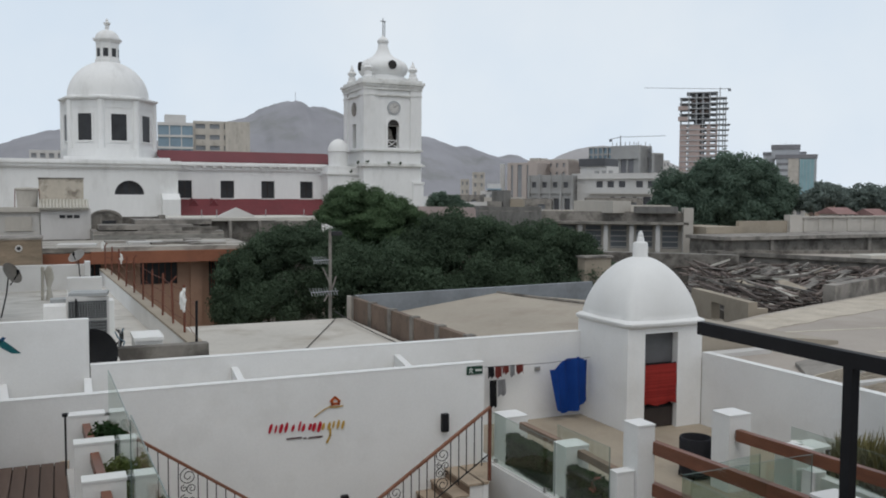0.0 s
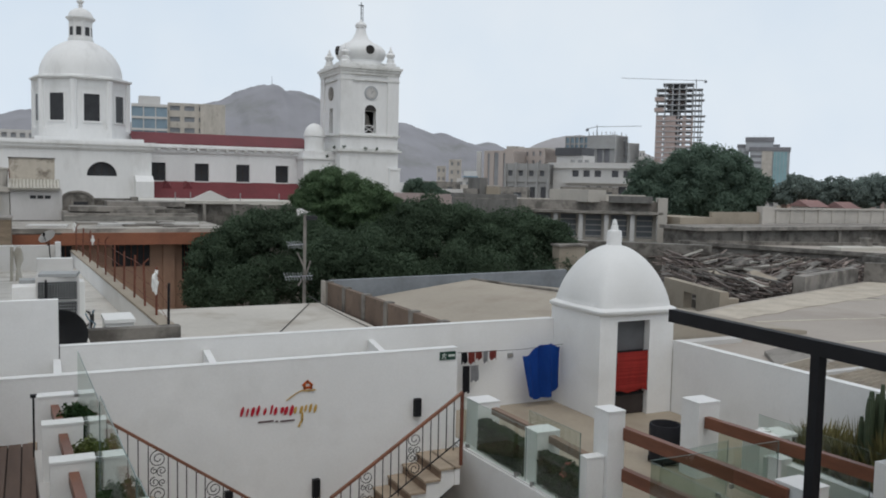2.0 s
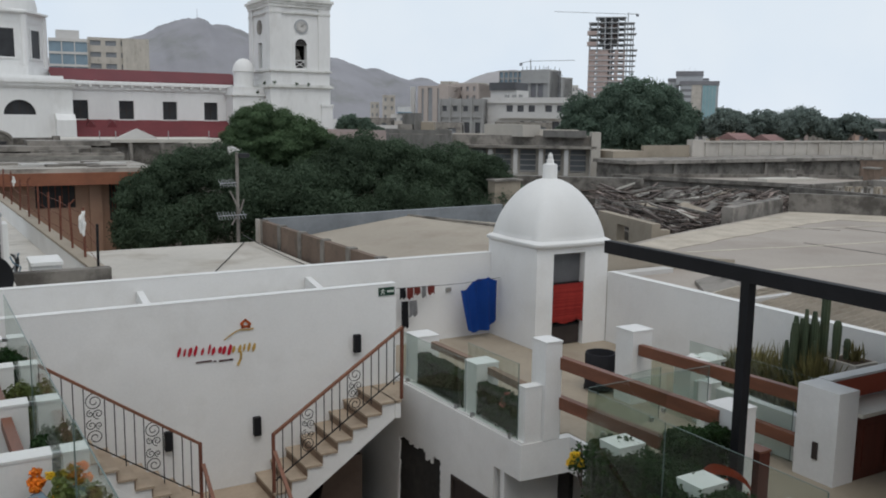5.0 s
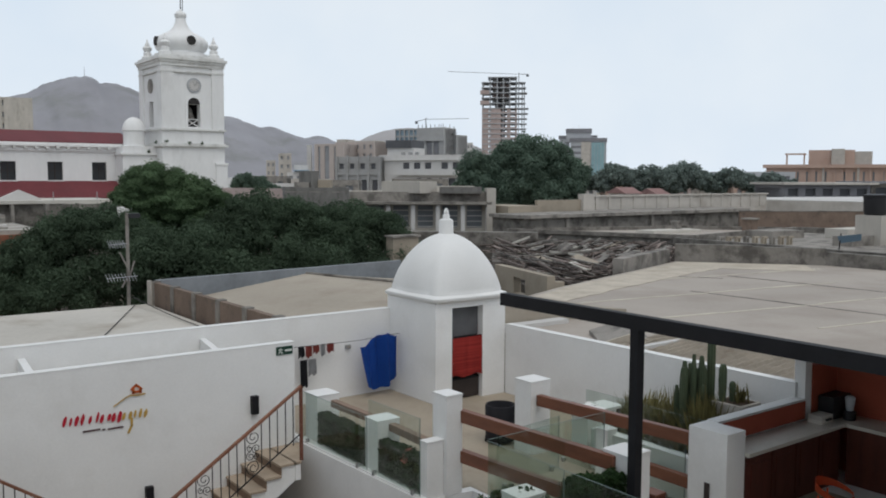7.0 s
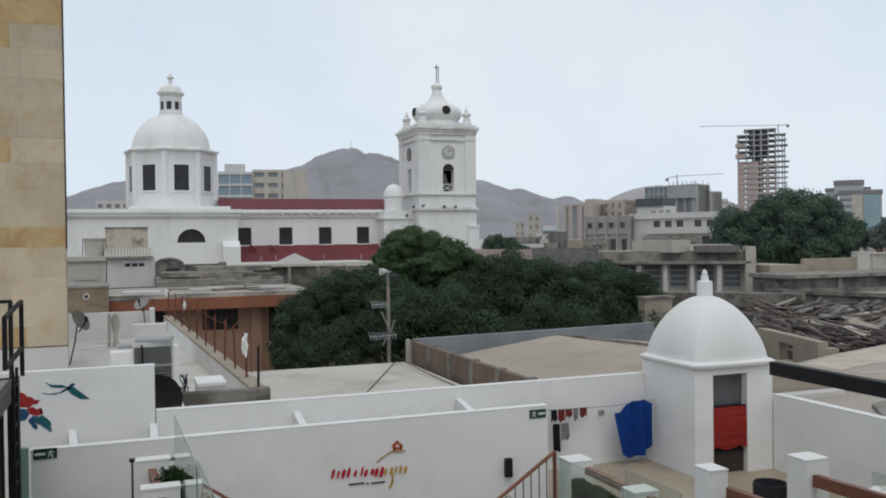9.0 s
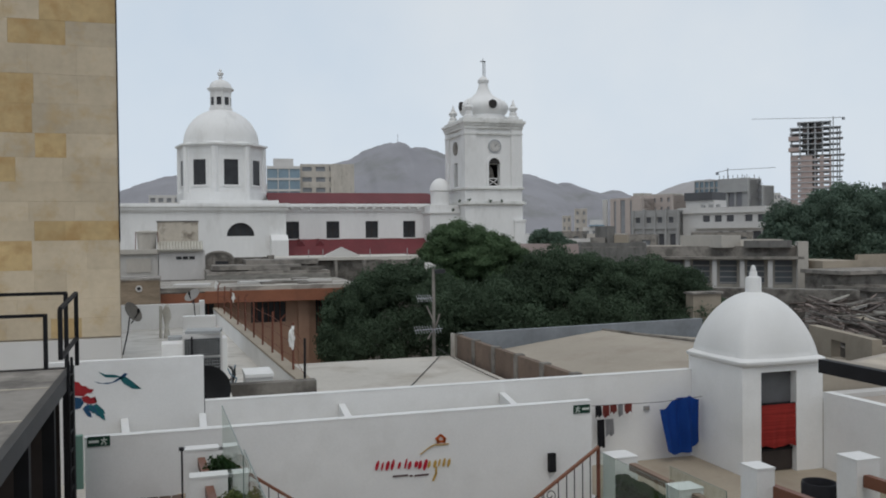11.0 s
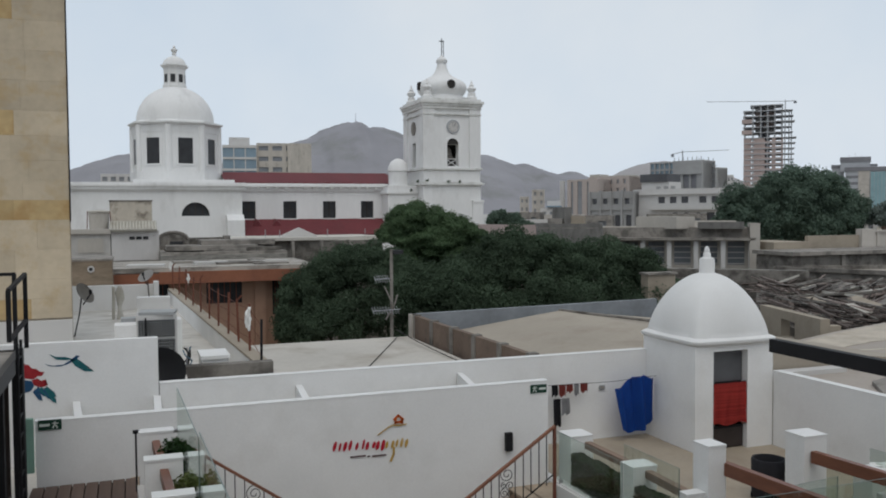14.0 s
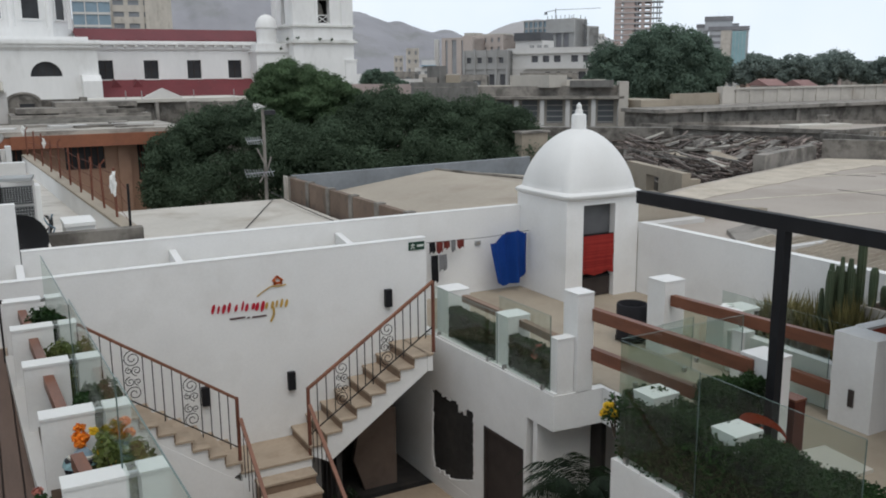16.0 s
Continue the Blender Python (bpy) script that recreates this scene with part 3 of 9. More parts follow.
for a, b in zip(grid, grid[1:]):
    for i in range(nx):
        bm.faces.new((a[i], a[i + 1], b[i + 1], b[i]))
bmesh.ops.solidify(bm, geom=bm.faces[:], thickness=0.01)
tagged(cast("blue_sheet", bm, BLUE, None, smooth=True), "bright blue sheet draped on a line by the rear wall", "sheet")

# laundry line and clothes
bm = bmesh.new()
path_tube(bm, [(7.6, 17.15, 1.40), (8.6, 17.13, 1.36), (9.7, 17.02, 1.36), (10.25, 16.9, 1.38), (11.34, 16.87, 1.44)], 0.006, 5)
tagged(cast("clothes_line", bm, WIRE, None), "thin dark clothes line along the rear wall", "line")
for i, (x0, x1, z0, z1, mat, lab) in enumerate([(8.78, 8.93, 1.12, 1.36, DARK_CLOTH, "small black garment drying on the line"), (8.95, 9.12, 1.10, 1.36, MAROON, "dark red garment drying on the line"),
                                      (9.14, 9.30, 1.18, 1.36, MAROON, "small maroon garment drying on the line"), (9.33, 9.46, 1.10, 1.36, GREY_CLOTH, "pale small garment drying on the line"),
                                      (9.49, 9.68, 1.16, 1.36, MAROON, "reddish garment drying on the line"), (8.80, 8.98, 0.45, 1.06, DARK_CLOTH, "dark trousers hung by the passage"), (9.0, 9.2, 0.70, 1.06, GREY_CLOTH, "grey shirt hung by the passage")]):
    hanging_cloth("garment", mat, x0, x1, 17.1 - 0.05 * (i > 4), z0, z1, lab, "laundry", 1.2, 0.03, seed=i)
blocksock = thing("wall_socket_box", "small grey socket box on the rear wall", "socket box", at=(10.16, 17.3, 1.2))
blocks("cover", STEEL_GREY, blocksock, [(10.09, 10.23, 17.26, 17.3, 1.13, 1.23)], bevel=0.008)
blocks("front_plate", CONC, blocksock, [(10.11, 10.21, 17.252, 17.262, 1.15, 1.21)])

# right-hand boundary wall
bm = bmesh.new()
prism(bm, strip((13.42, 15.43), (13.55, 8.0), 0.2), -1.0, 1.64)
structure("wall_boundary", bm, WHITE, "white plastered boundary wall of the terrace", bevel=0.012)
bm = bmesh.new()
prism(bm, strip((13.416, 15.43), (13.546, 8.0), 0.208), 1.64, 1.66)
structure("coping_boundary", bm, WHITE_CAP, "white coping along the boundary wall", "coping", bevel=0.008)

# terrace slab with its stepped edge
bm = bmesh.new()
prism(bm, [(7.62, 15.0), (7.78, 10.85), (8.72, 10.78), (8.72, 8.62), (7.15, 8.6), (7.1, 3.6), (14.6, 3.6), (14.6, 8.0), (13.5, 8.0), (13.42, 17.3), (7.62, 17.3)], -0.62, -0.012)
structure("floor_terrace", bm, WHITE, "white rendered terrace slab with a stepped edge", "floor", bevel=0.01)
bm = bmesh.new()
prism(bm, [(7.85, 15.0), (8.0, 11.0), (8.80, 10.95), (8.80, 8.8), (8.0, 8.6), (7.9, 3.8), (13.4, 3.8), (13.4, 17.28), (7.85, 17.28)], -0.012, 0.0)
structure("floor_tiles", bm, TERRACE, "sand-coloured tiled terrace floor", "floor")
bm = bmesh.new()
wall_with_holes(bm, "x", 7.76, 0.25, 11.58, 16.6, -3.2, -0.62, [(13.25, 14.88, -2.9, -1.08), (11.68, 12.86, -3.2, -1.26)])
SHEAR = Matrix(((1, -0.0386, 0, 10.85 * 0.0386 + 0.02), (0, 1, 0, 0), (0, 0, 1, 0), (0, 0, 0, 1)))
bm.transform(SHEAR)
structure("wall_lower", bm, WHITE, "white lower courtyard wall with a broken opening")
# Store room faces carry their shade as near-black colour.
blocks("unused", DARK_IN, thing("dark_store_room", "store room behind the lower wall, coloured near-black as unlit", "room", kind="structure", at=(9, 13, -3.2)),
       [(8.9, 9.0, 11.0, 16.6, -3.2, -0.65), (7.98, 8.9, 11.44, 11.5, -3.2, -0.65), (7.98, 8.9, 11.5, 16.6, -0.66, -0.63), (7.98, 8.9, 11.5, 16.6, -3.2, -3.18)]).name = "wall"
bm = bmesh.new()
r = random.Random(9)
Y0, Y1, Z0, Z1 = 13.25, 14.88, -2.9, -1.08
for i in range(26):
    y0, y1 = Y0 + (Y1 - Y0) * i / 26, Y0 + (Y1 - Y0) * (i + 1) / 26
    hang = 0.03 + 0.22 * abs(noise.noise((i * 0.31, 2, 0))) + (0.10 if 4 < i < 9 else 0)
    box(bm, 7.765, 7.799, y0, y1, Z1 - hang, Z1 + 0.004)
    low_h = 0.03 + 0.16 * abs(noise.noise((i * 0.3, 7, 0))) + 0.34 * max(0, 1 - i / 14)
    box(bm, 7.765, 7.799, y0, y1, Z0 - 0.004, Z0 + low_h)
for i in range(22):
    z0, z1 = Z0 + (Z1 - Z0) * i / 22, Z0 + (Z1 - Z0) * (i + 1) / 22
    box(bm, 7.765, 7.799, Y0 - 0.004, Y0 + 0.02 + 0.05 * abs(noise.noise((i * 0.5, 4, 1))), z0, z1)
    box(bm, 7.765, 7.799, Y1 - 0.03 - 0.12 * abs(noise.noise((i * 0.4, 9, 1))), Y1 + 0.004, z0, z1)
bm.transform(SHEAR)
structure("broken_masonry_edge", bm, WHITE, "ragged broken masonry round the dark opening", "wall")
bm = bmesh.new()
wall_with_holes(bm, "x", 7.74, 0.06, 11.66, 12.88, -3.2, -1.24, [(11.72, 12.82, -3.2, -1.30)])
bm.transform(SHEAR)
structure("door_frame_lower", bm, SHUTTER, "dark wooden frame of the lower doorway", "door frame")
bm = bmesh.new()
box(bm, 7.79, 7.83, 11.72, 12.82, -3.2, -1.30)
bm.transform(SHEAR)
structure("door_lower", bm, SHUTTER, "dark closed wooden door in the lower wall", "door")
# Near-black sheet just behind the wall face paints the opening's shade.
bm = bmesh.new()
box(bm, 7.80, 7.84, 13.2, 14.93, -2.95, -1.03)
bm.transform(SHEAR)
structure("opening_backing", bm, DARK_IN, "near-black sheet painting the shade inside the broken opening", "wall")
bm = bmesh.new()
box(bm, 7.78, 14.6, 11.3, 11.42, -3.2, -0.62)
structure("wall_undercroft", bm, WHITE, "shaded wall below the terrace", "wall")
bm = bmesh.new()
prism(bm, [(7.14, 8.62), (7.14, 3.6), (7.32, 3.6), (7.32, 8.62)], -3.2, -0.01)
structure("parapet_lower", bm, WHITE, "white parapet face below the glass balustrade", bevel=0.01)

# ---------------------------------------------------------------- stairs
def flight(name, x0, z0, step, rise, count, y0, y1, label):
    st = thing(name, label, "stairs", kind="structure", at=(x0, y0, z0))
    bm = bmesh.new()
    s = 1 if step > 0 else -1
    ring = [(x0, z0)]
    for i in range(count):
        ring += [(x0 + step * i, z0 + rise * (i + 1) - 0.04), (x0 + step * (i + 1), z0 + rise * (i + 1) - 0.04)]
    xe, ze = ring[-1]
    ring += [(xe, ze - 0.30), (x0 + step * 1.2, z0 - 0.20)]
    a = [bm.verts.new((x, y0 + 0.02, z)) for x, z in ring]
    b = [bm.verts.new((x, y1, z)) for x, z in ring]
    bm.faces.new(a)
    bm.faces.new(b[::-1])
    for i in range(len(ring)):
        j = (i + 1) % len(ring)
        bm.faces.new((a[j], a[i], b[i], b[j]))
    part("stair_body", bm, WHITE, st)
    for i in range(count):
        xa, xb = sorted((x0 + step * i - 0.025 * s, x0 + step * (i + 1) + 0.005 * s))
        blocks("tread", STAIR, st, [(xa, xb, y0 - 0.015, y1 - 0.003, z0 + rise * (i + 1) - 0.04, z0 + rise * (i + 1))], bevel=0.008, segments=1)
        xr = x0 + step * i
        xa, xb = sorted((xr - 0.004 * s, xr + 0.016 * s))
        blocks("riser", RISER, st, [(xa, xb, y0, y1 - 0.003, z0 + rise * i, z0 + rise * (i + 1) - 0.04)])
    return st


LAND = -1.5
flight("stairs_right", 4.66, LAND, 0.292, 0.1875, 8, 13.75, 14.8, "beige stone flight rising to the terrace")
flight("stairs_left", 3.42, LAND, -0.265, 0.1885, 13, 13.75, 14.8, "beige stone flight rising to the wooden deck")
bm = bmesh.new()
prism(bm, [(6.99, 13.75), (7.10, 13.75), (7.59, 14.795), (6.99, 14.795)], -0.34, -0.04)
structure("stair_head_base", bm, WHITE, "white slab under the stair head", "landing")
bm = bmesh.new()
prism(bm, [(6.97, 13.735), (7.11, 13.735), (7.61, 14.797), (6.97, 14.797)], -0.04, 0.0)
structure("stair_head", bm, STAIR, "beige stone stair head at terrace level", "landing", bevel=0.008)
bm = bmesh.new()
box(bm, 3.42, 4.66, 13.75, 14.79, -3.2, LAND - 0.04)
structure("stair_landing_base", bm, WHITE, "white masonry block under the stair landing", "landing")
bm = bmesh.new()
box(bm, 3.40, 4.68, 13.72, 14.795, LAND - 0.04, LAND)
structure("stair_landing", bm, STAIR, "beige stone stair landing", "landing", bevel=0.008)
low_stairs = thing("stairs_lower", "beige stone steps descending into the courtyard", "stairs", kind="structure", at=(4.1, 13.7, -3.2))
for i in range(8):
    z1 = LAND - 0.19 * (i + 1)
    y1 = 13.75 - 0.30 * i
    blocks("tread", STAIR, low_stairs, [(3.62, 4.64, y1 - 0.325, y1, z1 - 0.04, z1)], bevel=0.008, segments=1)
    blocks("riser", RISER, low_stairs, [(3.64, 4.62, y1 - 0.30, y1 - 0.004, -3.2, z1 - 0.04)])
# masonry below the left flight and the deck side
bm = bmesh.new()
a = [(1.15, -3.2), (3.42, -3.2), (3.42, LAND - 0.2), (1.15, 0.0)]
lo = [bm.verts.new((x, 13.762, z)) for x, z in a]
hi = [bm.verts.new((x, 14.79, z)) for x, z in a]
bm.faces.new(lo)
bm.faces.new(hi[::-1])
for i in range(4):
    bm.faces.new((lo[(i + 1) % 4], lo[i], hi[i], hi[(i + 1) % 4]))
structure("stair_spandrel", bm, WHITE, "white masonry filling below the stair flight", "wall")
bm = bmesh.new()
a = [(6.27, -3.2), (6.98, -3.2), (6.98, -1.55), (6.25, -1.55), (6.03, -2.5)]
lo = [bm.verts.new((x, 15.2, z)) for x, z in a]
hi = [bm.verts.new((x, 15.34, z)) for x, z in a]
bm.faces.new(lo)
bm.faces.new(hi[::-1])
for i in range(5):
    bm.faces.new((lo[(i + 1) % 5], lo[i], hi[i], hi[(i + 1) % 5]))
structure("wall_under_stairs", bm, UNDER_TAN, "tan plastered wall end below the stairs", "wall")
# Recess and undercroft faces are near-black in place of shade.
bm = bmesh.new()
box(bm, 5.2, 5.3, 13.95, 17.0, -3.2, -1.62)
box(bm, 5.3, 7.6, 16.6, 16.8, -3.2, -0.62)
structure("wall_dark_recess", bm, DARK_IN, "rear wall of the recess below the stairs, coloured near-black as unlit", "wall")
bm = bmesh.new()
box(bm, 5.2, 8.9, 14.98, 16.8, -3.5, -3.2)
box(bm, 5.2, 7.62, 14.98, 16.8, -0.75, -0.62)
structure("undercroft_shell", bm, DARK_IN, "floor and ceiling of the undercroft, coloured near-black as unlit", "room")


# ---------------------------------------------------------------- wrought-iron balustrades
def spiral(bm, cx, cz, y, r, start, sense, turns=1.75):
    """A flat iron spiral that winds inwards from the angle start."""
    pts = []
    for i in range(34):
        u = i / 33
        a = start + sense * turns * 2 * math.pi * u
        rad = r * (1 - 0.80 * u)
        pts.append((cx + rad * math.cos(a), y, cz + rad * math.sin(a)))
    path_tube(bm, pts, 0.0085, 4)


def balustrade(name, p, q, y, height, foot, label, bays):
    """A raking balustrade; bays lists the places of its bars along x, and pairs for the scroll panels."""
    rail = thing(name, label, "balustrade", at=(p[0], y, p[1]))
    (xa, za), (xb, zb) = p, q
    top = lambda x: za + (zb - za) * (x - xa) / (xb - xa)
    bm = bmesh.new()
    bar(bm, (xa, y, za), (xb, y, zb), 0.065, 0.05)
    part("handrail", bm, HAND_WOOD, rail, "brown wooden handrail", bevel=0.008)
    bm = bmesh.new()
    bar(bm, (xa, y, za - height + foot), (xb, y, zb - height + foot), 0.02, 0.022)
    part("bottom_rail", bm, STEEL, rail, "thin black iron rail")
    bars = []
    for b in bays:
        if isinstance(b, tuple):
            x0, x1 = sorted(b)
            xm, half = (x0 + x1) / 2, (x1 - x0) / 2 - 0.012
            zc = top(xm) - (height - foot) / 2
            far = (height - foot) / 2 - half * 1.12
            for up in (1, -1):
                bm = bmesh.new()
                spiral(bm, xm, zc + up * far, y, half, up * math.pi / 2, up)
                spiral(bm, xm + up * half * 0.38, zc + up * (far - half * 1.45), y, half * 0.6, -up * math.pi / 2, -up, 1.5)
                spiral(bm, xm - up * half * 0.45, zc + up * (far - half * 1.35), y, half * 0.42, up * math.pi / 2, up, 1.3)
                part("scroll", bm, STEEL, rail, "black wrought-iron scroll")
            bars += [x0, x1]
        else:
            bars.append(b)
    for i, x in enumerate(sorted(bars)):
        bm = bmesh.new()
        rod(bm, (x, y, top(x) - height + foot - (0.1 if i % 3 == 0 else 0)), (x, y, top(x) - 0.02), 0.0105, 4)
        part("baluster", bm, STEEL, rail)
    return rail


def post(parent, x, y, z0, z1):
    blocks("newel_post", RUST, parent, [(x - 0.025, x + 0.025, y - 0.025, y + 0.025, z0, z1)], "rust-brown iron newel post", bevel=0.005)


rr = balustrade("balustrade_right", (4.66, -0.26), (7.14, 1.36), 13.80, 0.98, 0.12, "black wrought-iron stair balustrade with brown handrail", [4.83, 5.00, (5.16, 5.45), 5.60, 5.75, 5.90, (6.05, 6.36), 6.52, 6.67, 6.83, 6.98])
post(rr, 4.66, 13.80, LAND, -0.24)
post(rr, 7.14, 13.80, 0.0, 1.36)
rl = balustrade("balustrade_left", (3.41, -0.20), (0.62, 1.76), 13.80, 0.98, 0.10, "black wrought-iron stair balustrade with brown handrail", [3.26, 3.12, 2.97, (2.53, 2.82), 2.39, 2.24, 2.10, (1.66, 1.96), 1.51, 1.36, 1.21, 1.06, 0.91, 0.77])
post(rl, 3.41, 13.80, LAND, -0.18)
for nm, x, y1, z1 in (("balustrade_lower", 3.44, 11.6, -1.98), ("balustrade_lower", 4.66, 11.6, -1.98)):
    lr = thing(nm, "brown handrail on black iron bars down the lower steps", "balustrade", at=(x, 13.7, -3.2))
    bm = bmesh.new()
    bar(bm, (x, 13.74, -0.55), (x, y1, z1), 0.06, 0.045)
    part("handrail", bm, HAND_WOOD, lr, "brown wooden handrail", bevel=0.008)
    for i in range(10):
        u = (i + 0.5) / 10
        y, z = 13.74 + (y1 - 13.74) * u, -0.55 + (z1 + 0.55) * u
        bm = bmesh.new()
        rod(bm, (x, y, z - 0.95), (x, y, z - 0.02), 0.0085, 4)
        part("baluster", bm, STEEL, lr)


# ================================================================ terrace edge: piers, rails, glass, plants
def pier(x0, x1, y0, y1, z0, z1, label, cap=0.008):
    ob = thing("white_pier", label, "pier", "terrace piers", at=((x0 + x1) / 2, (y0 + y1) / 2, z0))
    blocks("pier_body", WHITE, ob, [(x0, x1, y0, y1, z0, z1 - 0.03)], bevel=0.008)
    blocks("pier_cap", WHITE_CAP, ob, [(x0 - cap, x1 + cap, y0 - cap, y1 + cap, z1 - 0.03, z1)], "brighter white cap", bevel=0.012)
    return ob


def wood_rail(p, q, w, h, mat, label):
    bm = bmesh.new()
    bar(bm, p, q, w, h)
    return tagged(cast("wooden_rail", bm, mat, None, bevel=0.01), label, "rail", "terrace rails")


def glass_panel(p, q, z0, z1, label="clear glass balustrade panel with a greenish edge", clips=True):
    ob = thing("glass_panel", label, "glass panel", "glass balustrade", at=((p[0] + q[0]) / 2, (p[1] + q[1]) / 2, z0))
    bm = bmesh.new()
    prism(bm, strip(p, q, 0.012), z0, z1)
    pane = part("pane", bm, GLASS, ob)
    pane.visible_shadow = False
    bm = bmesh.new()
    prism(bm, strip(p, q, 0.0125), z1, z1 + 0.003)
    part("top_edge", bm, GLASS_EDGE, ob, "polished green glass edge")
    d = Vector((q[0] - p[0], q[1] - p[1])).normalized() * 0.006
    bm = bmesh.new()
    prism(bm, strip((q[0], q[1]), (q[0] + d.x, q[1] + d.y), 0.013), z0, z1)
    part("side_edge", bm, GLASS_EDGE, ob, "polished green glass edge")
    if clips:
        for u in (0.12, 0.88):
            x, y = p[0] + (q[0] - p[0]) * u, p[1] + (q[1] - p[1]) * u
            blocks("clip", METAL, ob, [(x - 0.03, x + 0.03, y - 0.03, y + 0.03, z0 - 0.03, z0 + 0.06)], "small metal clip", bevel=0.005)
    return ob


def bush(name, label, category, centre, radii, leaf, count, mat, seed, flowers=(), group=""):
    r = random.Random(seed)
    ob = thing(name, label, category, group, at=(centre[0], centre[1], centre[2] - radii[2]))
    bm = bmesh.new()
    for _ in range(14):
        v = Vector((r.uniform(-1, 1), r.uniform(-1, 1), r.uniform(-0.4, 1)))
        c = [centre[i] + v[i] * radii[i] * 0.55 for i in range(3)]
        leaves(bm, r, count // 14, c, [q * r.uniform(0.35, 0.55) for q in radii], leaf, 0.35, 0.5)
    part("foliage", bm, mat, ob)
    bm = bmesh.new()
    for _ in range(7):
        v = Vector((r.uniform(-0.6, 0.6), r.uniform(-0.6, 0.6), r.uniform(0.2, 0.8)))
        rod(bm, (centre[0], centre[1], centre[2] - radii[2]), [centre[i] + v[i] * radii[i] for i in range(3)], 0.012, 5, 0.004)
    part("stems", bm, BARK, ob)
    for fm, pts, size in flowers:
        for p in pts:
            bm = bmesh.new()
            leaves(bm, r, 90, p, (size, size, size * 0.85), size * 0.75, 0.6, 0.3)
            part("blossom", bm, fm, ob, "bright blossom head")
    return ob


def hedge(label, x0, x1, y0, y1, z0, z1, count, seed, leaf=0.07, soft=1.0):
    """A clipped hedge: leaves thick on its faces, with an uneven outline."""
    r = random.Random(seed)
    ob = thing("hedge", label, "hedge", at=((x0 + x1) / 2, (y0 + y1) / 2, z0))
    bm = bmesh.new()
    mid = ((x0 + x1) / 2, (y0 + y1) / 2, (z0 + z1) / 2)
    for _ in range(count):
        p = [r.uniform(x0, x1), r.uniform(y0, y1), r.uniform(z0, z1)]
        side = r.choice((0, 0, 1, 2, 2, 2))
        lo, hi = ((x0, x1), (y0, y1), (z0, z1))[side]
        p[side] = (hi if r.random() < 0.5 or side == 2 else lo) + r.gauss(0, 0.03 * soft)
        wob = 0.07 * noise.noise((p[0] * 2.3, p[1] * 2.3, p[2] * 2.3))
        p[2] += wob * soft
        p[side] += wob * soft
        leaves(bm, r, 1, p, (0.02, 0.02, 0.02), leaf, 0.5, 0.5)
    part("foliage", bm, HEDGE, ob)
    # Plain dark box gives the shade between the leaves by its colour.
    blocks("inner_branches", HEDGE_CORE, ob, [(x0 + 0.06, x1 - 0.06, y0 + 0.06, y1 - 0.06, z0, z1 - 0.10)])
    return ob


# ledge above the courtyard (line of low piers, weathered rails, hedges behind glass)
pier(7.85, 8.33, 14.50, 14.98, 0.0, 0.93, "low white terrace pier beside the stair head")
pier(7.86, 8.32, 12.35, 12.75, 0.0, 0.93, "low white terrace pier between the hedges")
pier(7.86, 8.18, 10.87, 11.06, 0.0, 0.93, "low white terrace pier joined to the tall corner pier")
pier(8.19, 8.51, 10.80, 11.18, 0.0, 1.65, "tall white pier at the terrace corner")
wood_rail((8.10, 14.30, 0.80), (8.14, 12.78, 0.80), 0.13, 0.13, GREY_WOOD, "weathered greyish wooden rail between low piers")
wood_rail((8.14, 12.32, 0.80), (8.10, 11.07, 0.80), 0.13, 0.13, GREY_WOOD, "weathered greyish wooden rail beside the corner pier")
hedge("clipped dark hedge behind the ledge glass", 7.84, 8.06, 12.80, 14.45, 0.0, 0.60, 9000, 21, 0.04, 0.35)
hedge("clipped dark hedge with pink blossoms behind glass", 7.88, 8.06, 11.10, 12.33, 0.0, 0.60, 7000, 22, 0.04, 0.35)
bush("flowering_plant", "small pink flowering plant in the ledge hedge", "plant", (8.0, 11.55, 0.55), (0.16, 0.16, 0.14), 0.06, 90, HEDGE, 23, [(PINK, [(7.95, 11.52, 0.6), (7.98, 11.65, 0.52), (7.93, 11.6, 0.45)], 0.07)])
glass_panel((7.70, 14.92), (7.76, 12.55), 0.03, 0.98)
glass_panel((7.765, 12.5), (7.80, 11.0), 0.03, 1.30)
bm = bmesh.new()
prism(bm, strip((7.66, 15.0), (7.80, 10.87), 0.2)[::-1], -0.008, 0.02)
structure("ledge_coping", bm, WHITE_CAP, "white coping of the terrace ledge", "coping")

# inner fence of varnished rails
wood_rail((8.52, 10.98, 1.27), (8.82, 7.78, 1.25), 0.12, 0.20, RAIL_WOOD, "varnished reddish-brown upper rail between piers")
wood_rail((8.52, 10.98, 0.60), (8.80, 7.78, 0.60), 0.12, 0.20, RAIL_WOOD, "varnished reddish-brown lower rail between piers")
pier(8.82, 9.27, 7.56, 8.02, 0.0, 1.40, "white terrace pier beside the black post")
pier(10.69, 11.17, 11.53, 11.98, 0.0, 1.383, "white pier on the tiled terrace")
wood_rail((10.86, 11.5, 1.03), (10.9, 8.1, 1.14), 0.12, 0.20, RAIL_WOOD, "varnished reddish-brown rail running to the bar")
wood_rail((10.89, 9.0, 0.44), (10.9, 8.1, 0.44), 0.12, 0.18, RAIL_WOOD, "lower varnished rail running to the bar")
blocks("cap_board", WHITE_CAP, thing("low_white_kerb", "low white kerb wall beside the bar pier", "kerb", at=(10.2, 7.9, 0)), [(11.1, 11.26, 8.2, 10.4, 0.0, 0.72)], bevel=0.012)
glass_panel((10.95, 11.3), (11.0, 8.3), 0.02, 1.0)
glass_panel((9.0, 10.5), (10.6, 10.7), 0.02, 0.95)
